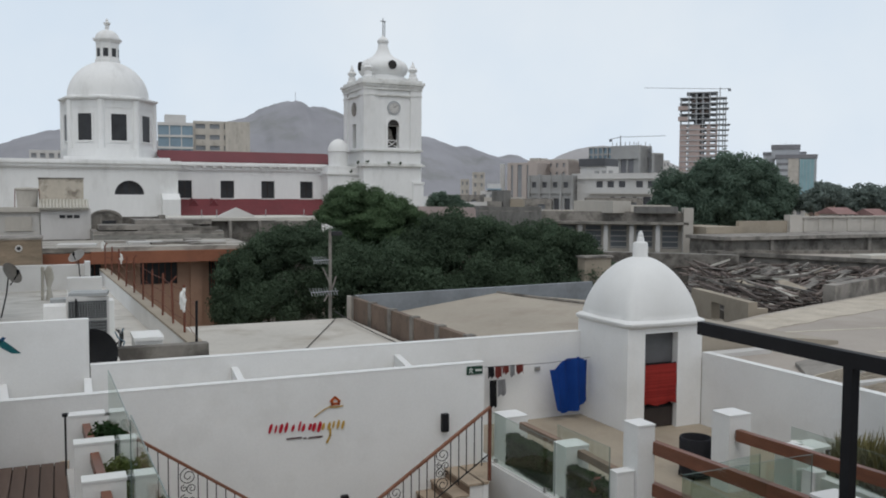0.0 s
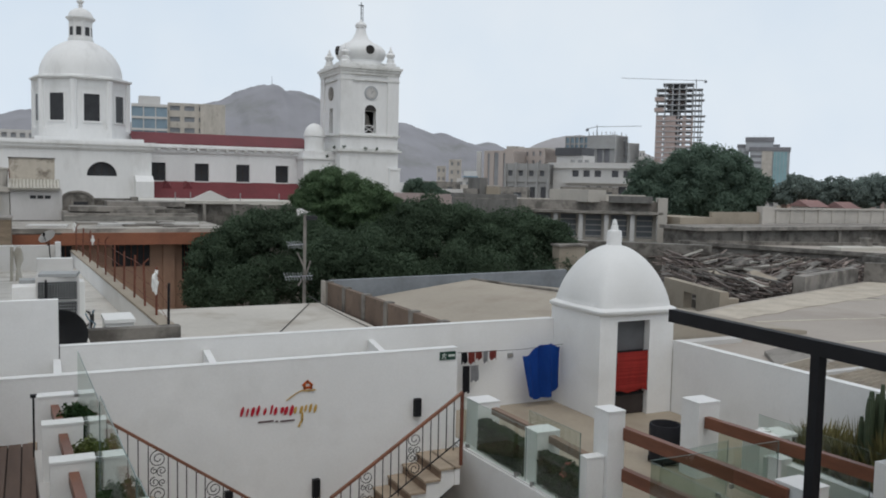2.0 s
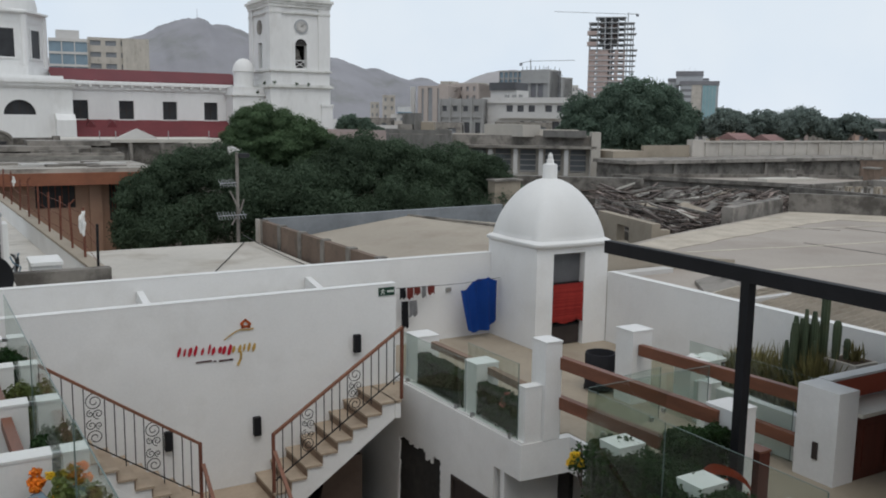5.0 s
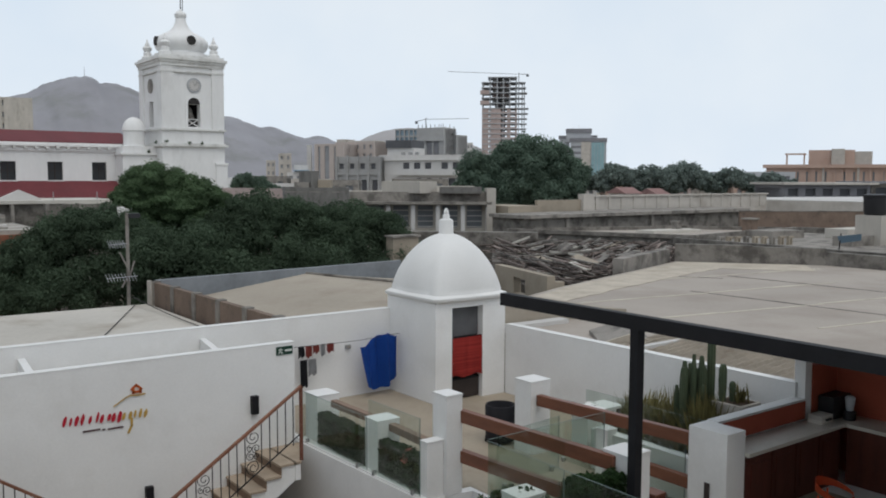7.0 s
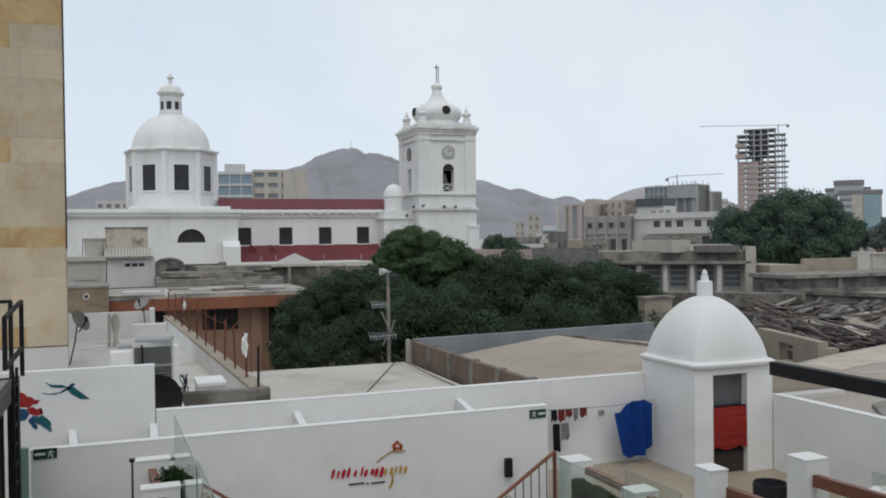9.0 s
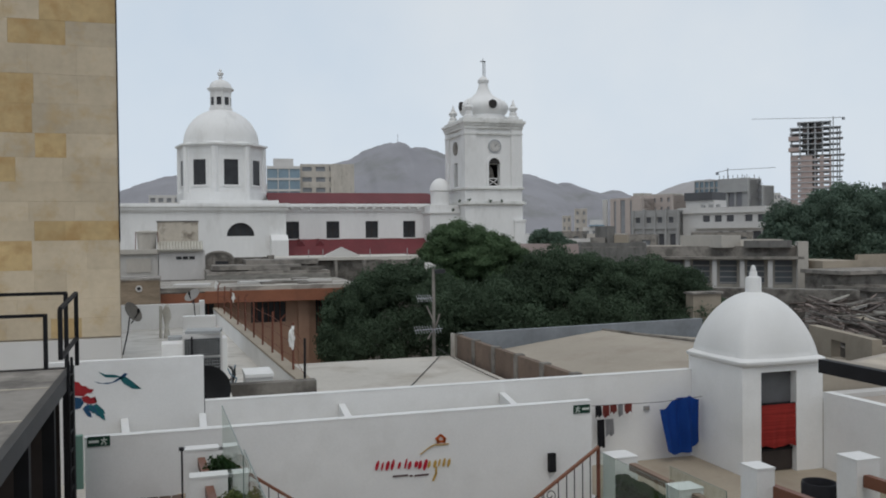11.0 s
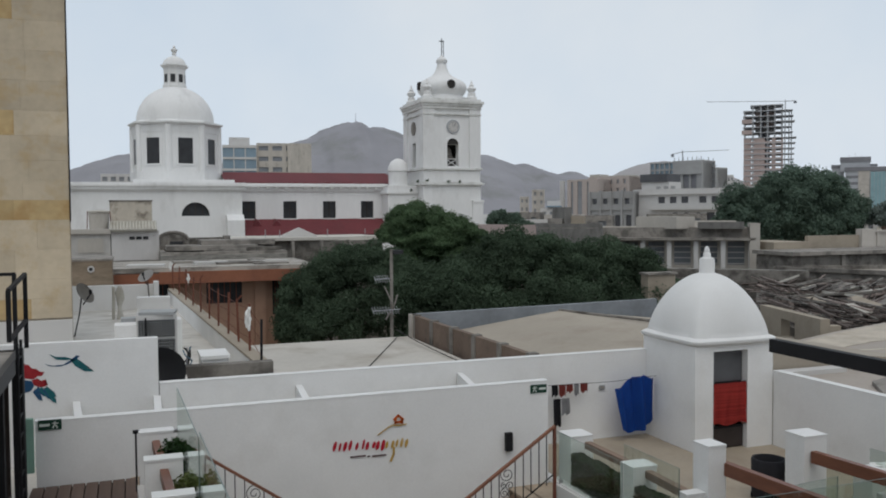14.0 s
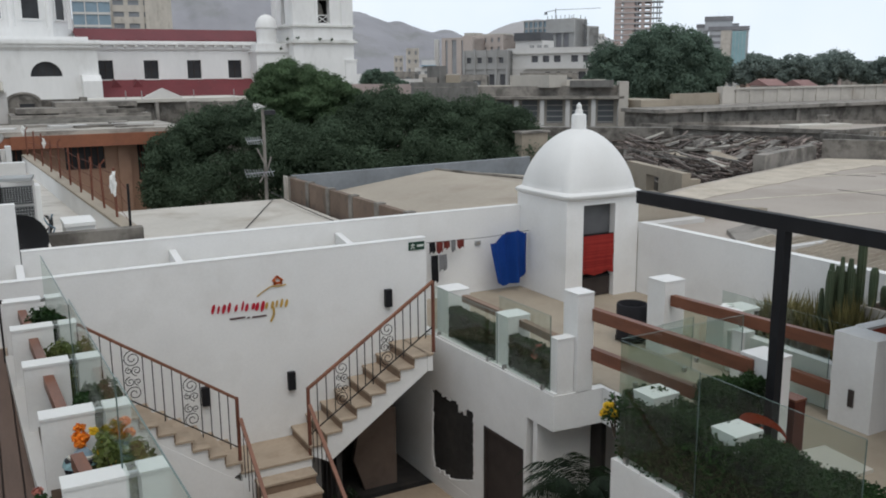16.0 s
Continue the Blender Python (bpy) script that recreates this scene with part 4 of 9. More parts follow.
pier(11.22, 11.6, 10.6, 11.0, 0.0, 0.95, "low white pier beside the table")
pier(10.95, 11.2, 9.9, 10.15, 0.0, 0.82, "low white pier behind the rail")

# planter edge with hedge, glass and low caps
hedge("long clipped green hedge along the glass balustrade", 7.26, 7.82, 4.2, 8.62, -0.01, 0.88, 26000, 24, 0.048)
hedge("low green hedge beside the white pier", 7.84, 8.74, 7.50, 7.82, 0.0, 1.14, 10000, 25, 0.045)
for y in (8.25, 6.86):
    pier(7.33, 7.76, y - 0.2, y + 0.18, 0.0, 1.0, "low white pier standing in the hedge")
glass_panel((7.20, 8.56), (7.20, 7.15), 0.0, 1.655)
glass_panel((7.20, 7.12), (7.20, 4.97), 0.0, 1.655)
glass_panel((7.24, 8.60), (9.50, 8.62), 0.0, 1.66)
bush("yellow_flower_plant", "trailing plant with yellow blossoms at the hedge end", "plant", (7.3, 8.75, 0.55), (0.2, 0.2, 0.35), 0.07, 220, HEDGE, 26, [(YELLOW, [(7.22, 8.8, 0.66), (7.26, 8.72, 0.58), (7.2, 8.85, 0.54)], 0.07)])

# pergola post and beam
perg = thing("pergola_frame", "black steel pergola post carrying a long beam", "pergola", at=(8.6, 7.26, 0))
bm = bmesh.new()
bar(bm, (8.6, 9.91, 3.295), (8.6, 2.96, 3.295), 0.13, 0.185)
part("beam", bm, STEEL, perg, bevel=0.006)
blocks("post", STEEL, perg, [(8.535, 8.665, 7.195, 7.325, 0.0, 3.205)], bevel=0.006)
blocks("base_plate", STEEL, perg, [(8.45, 8.75, 7.11, 7.41, 0.0, 0.02)])

# chairs, table, wood chest
chair = thing("tub_chair", "black woven tub chair on the terrace", "chair", at=(10.78, 12.50, 0))
bm = bmesh.new()
lathe(bm, 10.78, 12.50, [(0.27, 0.05), (0.29, 0.10), (0.30, 0.72), (0.29, 0.75), (0.265, 0.75), (0.255, 0.70), (0.25, 0.44)], 28)
part("shell", bm, DARK_CLOTH, chair, smooth=True)
bm = bmesh.new()
lathe(bm, 10.78, 12.50, [(0.25, 0.36), (0.25, 0.44), (0.22, 0.47), (0.0, 0.475)], 20)
part("cushion", bm, BLACK_PLASTIC, chair, smooth=True)
for dx, dy in ((-0.2, -0.2), (0.2, -0.2), (0.2, 0.2), (-0.2, 0.2)):
    bm = bmesh.new()
    rod(bm, (10.78 + dx, 12.50 + dy, 0), (10.78 + dx, 12.50 + dy, 0.1), 0.02)
    part("leg", bm, STEEL, chair)
table = thing("terrace_table", "low white table holding a small ashtray", "table", at=(12.2, 11.2, 0))
blocks("tabletop", WHITE_GLOSS, table, [(11.85, 12.55, 10.95, 11.45, 0.74, 0.79)], bevel=0.012)
for dx, dy in ((-0.28, -0.18), (0.28, -0.18), (0.28, 0.18), (-0.28, 0.18)):
    blocks("leg", STEEL, table, [(12.2 + dx - 0.02, 12.2 + dx + 0.02, 11.2 + dy - 0.02, 11.2 + dy + 0.02, 0, 0.74)])
bm = bmesh.new()
lathe(bm, 12.05, 11.3, [(0.10, 0.79), (0.12, 0.83), (0.10, 0.83), (0.08, 0.80)], 18)
tagged(cast("ashtray", bm, WHITE_GLOSS, None, smooth=True), "round white dish on the terrace table", "dish")
chest = thing("wooden_stand", "narrow dark wooden stand behind the pergola post", "stand", at=(9.3, 7.4, 0))
blocks("stand_body", CAB_WOOD, chest, [(9.33, 9.54, 7.50, 7.74, 0.0, 0.74)], bevel=0.01)
blocks("stand_top", RAIL_WOOD, chest, [(9.32, 9.55, 7.49, 7.75, 0.74, 0.77)], bevel=0.008)


def shell_chair(name, at, turn, label, crest=0.84):
    ob = thing(name, label, "chair", "bar chairs", at=at)
    m = Matrix.Translation(at) @ Matrix.Rotation(radians(turn), 4, "Z")
    bm = bmesh.new()
    box(bm, -0.21, 0.21, -0.2, 0.22, 0.42, 0.46)
    bm.transform(m)
    part("seat", bm, CHAIR_RED, ob, bevel=0.015)
    bm = bmesh.new()
    n = 20
    rows = []
    for j in range(5):
        row = []
        for i in range(n + 1):
            a = math.pi * (-0.18 + 1.36 * i / n)
            bend = abs(i - n / 2) / (n / 2)
            top = crest - 0.20 * bend ** 1.5
            deep = 0.17 - 0.12 * bend ** 0.8
            z = top - deep + deep * j / 4
            row.append(bm.verts.new((0.29 * math.cos(a), 0.29 * math.sin(a), z)))
        rows.append(row)
    for a, b in zip(rows, rows[1:]):
        for i in range(n):
            bm.faces.new((a[i], a[i + 1], b[i + 1], b[i]))
    bmesh.ops.solidify(bm, geom=bm.faces[:], thickness=0.02)
    bm.transform(m)
    part("backrest", bm, CHAIR_RED, ob, smooth=True)
    for dx, dy in ((-0.18, -0.17), (0.18, -0.17), (0.2, 0.19), (-0.2, 0.19)):
        bm = bmesh.new()
        rod(bm, (dx * 1.1, dy * 1.1, 0), (dx, dy, crest - 0.2 if dy > 0 else crest - 0.24), 0.016)
        bm.transform(m)
        part("leg", bm, CHAIR_RED, ob)
    return ob


shell_chair("plastic_chair", (8.13, 6.98, 0), 0, "orange-red plastic chair behind the hedge", 0.92)
shell_chair("plastic_chair", (11.62, 6.15, 0), 12, "orange-red plastic chair beside the bar", 0.88)
ctable = thing("stone_platform", "low pale square stone platform on the terrace floor", "platform", at=(9.65, 7.1, 0))
bm = bmesh.new()
prism(bm, [(9.08, 6.61), (9.79, 6.60), (9.87, 7.40), (9.12, 7.47)], 0.0, 0.05)
part("slab", bm, COUNTER, ctable, bevel=0.01)

# ---------------------------------------------------------------- outdoor bar
bm = bmesh.new()
box(bm, 10.77, 11.22, 7.38, 8.06, 0.0, 1.385)
structure("bar_pier", bm, WHITE, "square white pier at the end of the bar", "pier", bevel=0.012)
blocks("lens", SHUTTER, thing("wall_light", "small dark recessed step light in the bar pier", "wall light", at=(10.77, 7.65, 0.4)), [(10.752, 10.775, 7.66, 7.75, 0.32, 0.58)])
bm = bmesh.new()
box(bm, 11.22, 13.62, 7.86, 8.06, 0.0, 1.40)
box(bm, 13.62, 13.82, 7.86, 8.06, 0.0, 2.10)
structure("wall_bar_low", bm, WHITE, "low white wall and column behind the bar counter", bevel=0.01)
bm = bmesh.new()
box(bm, 11.22, 13.62, 7.84, 7.858, 1.06, 1.36)
box(bm, 13.82, 14.6, 7.84, 8.0, 0.0, 1.94)
wall_with_holes(bm, "x", 14.6, 0.2, 3.4, 8.0, 0.0, 1.92, [(4.2, 6.88, 1.46, 1.86)])
structure("wall_bar", bm, BAR_RED, "terracotta-painted bar wall with a window opening")
bm = bmesh.new()
for b in ((14.56, 14.82, 6.84, 6.90, 1.44, 1.88), (14.56, 14.82, 4.16, 6.84, 1.40, 1.48)):
    box(bm, *b)
structure("window_bar_frame", bm, WHITE, "white frame of the bar window", "window frame")
# Unseen roof, edge-on behind the beam, added to keep the bar dark.
bm = bmesh.new()
vs = []
for x in (10.4, 14.85):
    z = EYE_Z - (EYE_Z - 3.14) * x / 9.3
    vs.append([bm.verts.new((x, y, z + dz)) for y, dz in ((2.96, -0.03), (8.1, -0.03), (8.1, 0.03), (2.96, 0.03))])
for k in range(4):
    bm.faces.new((vs[0][k], vs[0][(k + 1) % 4], vs[1][(k + 1) % 4], vs[1][k]))
bm.faces.new(vs[0][::-1])
bm.faces.new(vs[1])
structure("roof_bar", bm, SHUTTER, "unseen dark lean-to roof sloping over the bar to shade it", "roof")
counter = thing("bar_counter", "pale stone bar counter over dark wooden cabinets", "counter", at=(12.5, 7.5, 0))
bm = bmesh.new()
prism(bm, [(11.22, 7.84), (11.22, 7.3), (13.95, 7.3), (13.95, 3.6), (14.6, 3.6), (14.6, 7.84)], 0.98, 1.04)
part("countertop", bm, COUNTER, counter, bevel=0.008)
for i in range(4):
    x = 11.25 + i * 0.67
    d = blocks("cabinet_door", CAB_WOOD, counter, [(x, x + 0.64, 7.36, 7.40, 0.12, 0.94)], "dark red wooden cabinet door", bevel=0.01)
    blocks("door_panel", CAB_WOOD, d, [(x + 0.1, x + 0.54, 7.345, 7.36, 0.22, 0.84)], bevel=0.006)
blocks("cabinet_carcass", CAB_WOOD, counter, [(11.22, 13.95, 7.40, 7.82, 0.0, 0.98), (14.0, 14.58, 3.6, 7.3, 0.0, 0.98)])
toaster = thing("sandwich_maker", "pale sandwich maker standing on the bar counter", "appliance", at=(13.75, 7.6, 1.04))
blocks("lower_shell", COUNTER, toaster, [(13.55, 13.9, 7.5, 7.75, 1.04, 1.10)], bevel=0.015)
blocks("upper_shell", FAR_CREAM, toaster, [(13.55, 13.9, 7.5, 7.75, 1.105, 1.17)], bevel=0.02)
blocks("grip", BLACK_PLASTIC, toaster, [(13.66, 13.8, 7.46, 7.5, 1.09, 1.12)])
mixer = thing("blender_jug", "dark kitchen blender standing on the bar counter", "appliance", at=(14.25, 7.4, 1.04))
bm = bmesh.new()
lathe(bm, 14.25, 7.4, [(0.1, 1.04), (0.1, 1.18), (0.07, 1.2)], 16)
part("motor_base", bm, BLACK_PLASTIC, mixer, smooth=True)
bm = bmesh.new()
lathe(bm, 14.25, 7.4, [(0.06, 1.2), (0.085, 1.42), (0.05, 1.45)], 16)
part("jug", bm, FAR_GREY, mixer, smooth=True)
blocks("oven_body", BLACK_PLASTIC, thing("black_oven", "black countertop oven in the bar corner", "appliance", at=(14.3, 7.65, 1.04)), [(13.98, 14.55, 7.55, 7.82, 1.045, 1.42)], bevel=0.015)

# cactus bed beside the boundary wall
bed = thing("cactus_planter", "low white planter bed filled with soil", "planter", at=(12.9, 9.8, 0))
blocks("kerb", WHITE, bed, [(12.15, 12.25, 8.1, 11.3, 0.0, 0.35), (12.25, 13.38, 11.2, 11.3, 0.0, 0.35)], bevel=0.01)
blocks("soil", SOIL, bed, [(12.25, 13.40, 8.1, 11.2, 0.0, 0.30)])


def cactus(at, height, r0, arms, seed):
    r = random.Random(seed)
    ob = thing("column_cactus", "ribbed green column cactus in the planter bed", "cactus", "column cacti", at=at)

    def column(nm, x, y, z0, z1, rad):
        bm = bmesh.new()
        n, rows = 20, 9
        prof = []
        for j in range(rows):
            u = j / (rows - 1)
            prof.append((rad * (0.85 + 0.2 * math.sin(u * 2.4)) * (1 if u < 0.9 else 0.62), z0 + (z1 - z0) * u))
        rings = []
        for rr2, z in prof:
            rings.append([bm.verts.new((x + rr2 * (1 + (0.14 if k % 2 else -0.1)) * math.cos(2 * math.pi * k / n), y + rr2 * (1 + (0.14 if k % 2 else -0.1)) * math.sin(2 * math.pi * k / n), z)) for k in range(n)])
        for a, b in zip(rings, rings[1:]):
            for k in range(n):
                bm.faces.new((a[k], a[(k + 1) % n], b[(k + 1) % n], b[k]))
        bm.faces.new(rings[-1])
        part(nm, bm, CACTUS, ob)

    column("stem", at[0], at[1], at[2], at[2] + height, r0)
    for dx, dy, z0, z1 in arms:
        column("arm", at[0] + dx, at[1] + dy, at[2] + z0, at[2] + z1, r0 * 0.8)


cactus((12.30, 9.38, 0.3), 1.54, 0.046, [(0.02, 0.14, 0.2, 1.2)], 1)
cactus((12.55, 9.34, 0.3), 1.75, 0.038, [(-0.04, 0.16, 0.2, 1.4)], 2)
cactus((12.74, 9.32, 0.3), 1.70, 0.048, [(0.06, 0.16, 0.2, 1.45), (-0.08, -0.1, 0.2, 1.2)], 3)
cactus((13.02, 9.32, 0.3), 2.15, 0.062, [(-0.14, 0.05, 0.3, 1.5)], 4)
cactus((12.45, 9.46, 0.3), 1.62, 0.05, [(0.10, 0.06, 0.2, 1.35), (-0.10, 0.08, 0.2, 1.1)], 5)
cactus((12.66, 9.50, 0.3), 1.55, 0.045, [(0.12, 0.04, 0.2, 1.3), (0.02, 0.16, 0.2, 1.15)], 6)
cactus((12.88, 9.42, 0.3), 1.66, 0.05, [(0.08, 0.14, 0.3, 1.4)], 7)


def spiky(at, radius, height, count, seed, mat=AGAVE):
    r = random.Random(seed)
    ob = thing("spiky_plant", "clump of spiky yellow-green blades in the planter bed", "plant", "spiky plants", at=at)
    bm = bmesh.new()
    for _ in range(count):
        a, tilt = r.uniform(0, 6.28), r.uniform(0.05, 0.75)
        h = height * r.uniform(0.6, 1.1)
        b = Vector((at[0] + r.gauss(0, radius * 0.35), at[1] + r.gauss(0, radius * 0.35), at[2]))
        d = Vector((math.cos(a) * math.sin(tilt), math.sin(a) * math.sin(tilt), math.cos(tilt)))
        s = d.cross(Vector((0, 0, 1))).normalized() * 0.022
        m2, t = b + d * h * 0.55, b + d * h + Vector((0, 0, -0.06 * tilt))
        v = [bm.verts.new(p) for p in (b - s * 0.7, b + s * 0.7, m2 + s, t, m2 - s)]
        bm.faces.new(v)
    part("foliage", bm, mat, ob)


pot = thing("planter_pot", "square pale concrete pot beside the boundary wall", "pot", at=(13.05, 8.8, 0.3))
bm = bmesh.new()
prism(bm, [(12.8, 8.55), (13.3, 8.55), (13.3, 9.05), (12.8, 9.05)], 0.72, 1.24, [(12.76, 8.5), (13.34, 8.5), (13.34, 9.1), (12.76, 9.1)])
part("vessel", bm, CONC_BEIGE, pot, bevel=0.012)
blocks("plinth", CONC, pot, [(12.8, 13.3, 8.55, 9.05, 0.3, 0.72)])
blocks("soil", SOIL, pot, [(12.82, 13.28, 8.56, 9.04, 1.2, 1.246)])
cactus((12.86, 8.96, 1.24), 0.66, 0.06, [(0.12, -0.12, 0.0, 0.36)], 4)
spiky((13.05, 8.72, 1.24), 0.12, 0.4, 30, 48)
for i, (x, y, h) in enumerate([(12.55, 10.8, 0.55), (12.8, 10.45, 0.7), (12.5, 10.2, 0.6), (12.7, 9.8, 0.85), (12.45, 9.55, 0.65), (12.65, 9.2, 0.75), (12.9, 10.9, 0.6), (12.4, 8.9, 0.6)]):
    spiky((x, y, 0.3), 0.30, h * 1.3, 120, 40 + i)
for i, (x, y, h) in enumerate([(12.32, 9.05, 1.0), (12.48, 9.12, 1.15), (12.62, 9.05, 1.2), (12.78, 9.1, 1.0), (12.35, 9.7, 0.95)]):
    spiky((x, y, 0.3), 0.22, h, 110, 90 + i)
glass_panel((12.1, 11.5), (12.12, 8.4), 0.02, 1.05)

# palm in the recess under the terrace
palm = thing("courtyard_palm", "leafy palm coloured dark for the shade of the courtyard recess", "palm", at=(7.75, 10.15, -3.2))
bm = bmesh.new()
rod(bm, (7.75, 10.15, -3.2), (7.80, 10.12, -1.5), 0.06, 8, 0.04)
part("stem", bm, BARK, palm)
r = random.Random(77)
for k in range(34):
    a = k * 2.4
    bm = bmesh.new()
    base = Vector((7.80, 10.12, -1.55))
    reach, lift = r.uniform(0.65, 1.0), r.uniform(0.8, 1.9)
    for i in range(26):
        u = i / 25
        c = base + Vector((math.cos(a) * reach * u, math.sin(a) * reach * u, lift * u - (lift + r.uniform(0.1, 0.14)) * 0.75 * u * u))
        side = Vector((-math.sin(a), math.cos(a), 0))
        L = 0.30 * math.sin(0.3 + 2.6 * u)
        for sgn in (1, -1):
            tip = c + side * sgn * L + Vector((math.cos(a) * 0.14, math.sin(a) * 0.14, -0.14 + r.uniform(-0.04, 0.04)))
            w = Vector((math.cos(a), math.sin(a), 0)) * 0.015
            bm.faces.new([bm.verts.new(p) for p in (c - w, c + w, tip)])
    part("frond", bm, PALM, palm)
bush("courtyard_plant", "leafy plant coloured dark for the shade below the stairs", "plant", (5.35, 14.0, -2.75), (0.32, 0.25, 0.45), 0.09, 420, PALM, 78)

# ================================================================ lettered wall, signs, lights
def stroke(bm, pts, w, y, depth=0.02):
    """A brush-like stroke on the wall through (x, z) points."""
    for (xa, za), (xb, zb) in zip(pts, pts[1:]):
        d = Vector((xb - xa, zb - za)).normalized()
        nx, nz = -d.y * w / 2, d.x * w / 2
        ex, ez = d.x * w * 0.3, d.y * w * 0.3
        ring = [(xa - ex + nx, za - ez + nz), (xa - ex - nx, za - ez - nz), (xb + ex - nx, zb + ez - nz), (xb + ex + nx, zb + ez + nz)]
        lo = [bm.verts.new((x, y, z)) for x, z in ring]
        hi = [bm.verts.new((x, y - depth, z)) for x, z in ring]
        bm.faces.new(lo)
        bm.faces.new(hi[::-1])
        for k in range(4):
            bm.faces.new((lo[k], lo[(k + 1) % 4], hi[(k + 1) % 4], hi[k]))


logo = thing("wall_logo", "hostel logo of red and ochre brush shapes on the wall", "logo", at=(4.0, 14.8, 1.0))
WY = 14.79


def blob(bm, x, z, rx, rz, seed, depth=0.012):
    """A soft-edged paint blob on the wall."""
    ring = []
    for k in range(22):
        a = 2 * math.pi * k / 22
        f = 1 + 0.16 * noise.noise((math.cos(a) * 1.5, math.sin(a) * 1.5, seed))
        ring.append((x + rx * f * math.cos(a) + 0.25 * rz * math.sin(a), z + rz * f * math.sin(a)))
    lo = [bm.verts.new((px, WY, pz)) for px, pz in ring]
    hi = [bm.verts.new((px, WY - depth, pz)) for px, pz in ring]
    bm.faces.new(lo)
    bm.faces.new(hi[::-1])
    for k in range(22):
        bm.faces.new((lo[k], lo[(k + 1) % 22], hi[(k + 1) % 22], hi[k]))


def slope(x):
    """The logo runs slightly downhill along the wall."""
    return 1.125 - 0.055 * (x - 3.3)


dab = random.Random(12)
for mt, groups in ((LOGO_RED, ((3.34, 3.62, 4), (3.74, 3.86, 2), (3.93, 4.05, 2), (4.12, 4.22, 2))), (LOGO_OCHRE, ((4.29, 4.40, 2), (4.48, 4.66, 3)))):
    for x0, x1, count in groups:
        for k in range(count):
            x = x0 + (x1 - x0) * k / (count - 1)
            bm = bmesh.new()
            blob(bm, x, slope(x) + dab.uniform(-0.02, 0.02), dab.uniform(0.018, 0.034), dab.uniform(0.06, 0.10), k * 3.7 + x)
            part("paint_dab", bm, mt, logo)
marks = [
    (LOGO_OCHRE, [[(4.42, 1.0), (4.42, 0.88), (4.36, 0.76)]], 0.035),
    (LOGO_OCHRE, [[(4.13, 1.25), (4.22, 1.31), (4.32, 1.37), (4.42, 1.41)]], 0.016),
    (LOGO_ORANGE, [[(4.43, 1.50), (4.51, 1.57), (4.60, 1.49)], [(4.45, 1.45), (4.58, 1.45)], [(4.46, 1.49), (4.46, 1.43)], [(4.58, 1.49), (4.58, 1.43)]], 0.04),
    (LOGO_OCHRE, [[(4.42, 1.40), (4.54, 1.39), (4.66, 1.40)]], 0.02),
]
for mt, lines, w in marks:
    bm = bmesh.new()
    for ln in lines:
        stroke(bm, ln, w, WY, 0.012)
    part("brush_shape", bm, mt, logo)
for x0, x1 in ((3.62, 3.90), (3.93, 3.98), (4.02, 4.28)):
    bm = bmesh.new()
    box(bm, x0, x1, WY - 0.006, WY, slope(x0) - 0.222, slope(x0) - 0.192)
    part("subtitle_bar", bm, LOGO_DARK, logo, "small brown bar of unreadable writing")


def exit_sign(x, z, y, flip):
    ob = thing("exit_sign", "small green and white emergency exit sign on the wall", "sign", at=(x, y, z))
    blocks("board", SIGN_GREEN, ob, [(x, x + 0.34, y - 0.012, y, z, z + 0.16)], bevel=0.004)
    a = (x + 0.02, x + 0.16) if flip else (x + 0.18, x + 0.32)
    blocks("text_bar", SIGN_WHITE, ob, [(x + 0.02 if not flip else x + 0.18, x + 0.17 if not flip else x + 0.32, y - 0.016, y - 0.012, z + 0.06, z + 0.10)])
    bm = bmesh.new()
    c = (a[0] + a[1]) / 2
    for pts in ([(c, z + 0.13), (c - 0.01, z + 0.08)], [(c - 0.01, z + 0.08), (c + 0.03, z + 0.04), (c + 0.02, z + 0.02)], [(c - 0.01, z + 0.08), (c - 0.04, z + 0.03)], [(c - 0.04, z + 0.1), (c + 0.04, z + 0.1)]):
        stroke(bm, pts, 0.018, y - 0.0125, 0.003)
    part("pictogram", bm, SIGN_WHITE, ob)


exit_sign(7.14, 1.76, 14.795, True)
exit_sign(-1.38, 1.84, 14.795, False)
for x, z in ((6.67, 0.89), (4.68, -0.42), (3.105, -0.425)):
    ob = thing("wall_light", "dark metal wall washer light on the white wall", "wall light", "stair wall lights", at=(x, 14.8, z))
    blocks("housing", STEEL, ob, [(x - 0.065, x + 0.065, 14.70, 14.80, z - 0.17, z + 0.17)], bevel=0.008)
    blocks("lens", COUNTER, ob, [(x - 0.05, x + 0.05, 14.71, 14.79, z - 0.182, z - 0.17)])

# painted birds on the rear wall, as plain shapes of paint
def paint(name, pts, mat, parent, y=17.298, tall=1.0):
    bm = bmesh.new()
    pts = [(x, 2.52 + (z - 2.52) * tall) for x, z in pts]
    lo = [bm.verts.new((x, y, z)) for x, z in pts]
    hi = [bm.verts.new((x, y - 0.004, z)) for x, z in pts]
    bm.faces.new(lo)
    bm.faces.new(hi[::-1])
    for k in range(len(pts)):
        j = (k + 1) % len(pts)
        bm.faces.new((lo[k], lo[j], hi[j], hi[k]))
    bmesh.ops.triangulate(bm, faces=bm.faces[:])
    return part(name, bm, mat, parent)


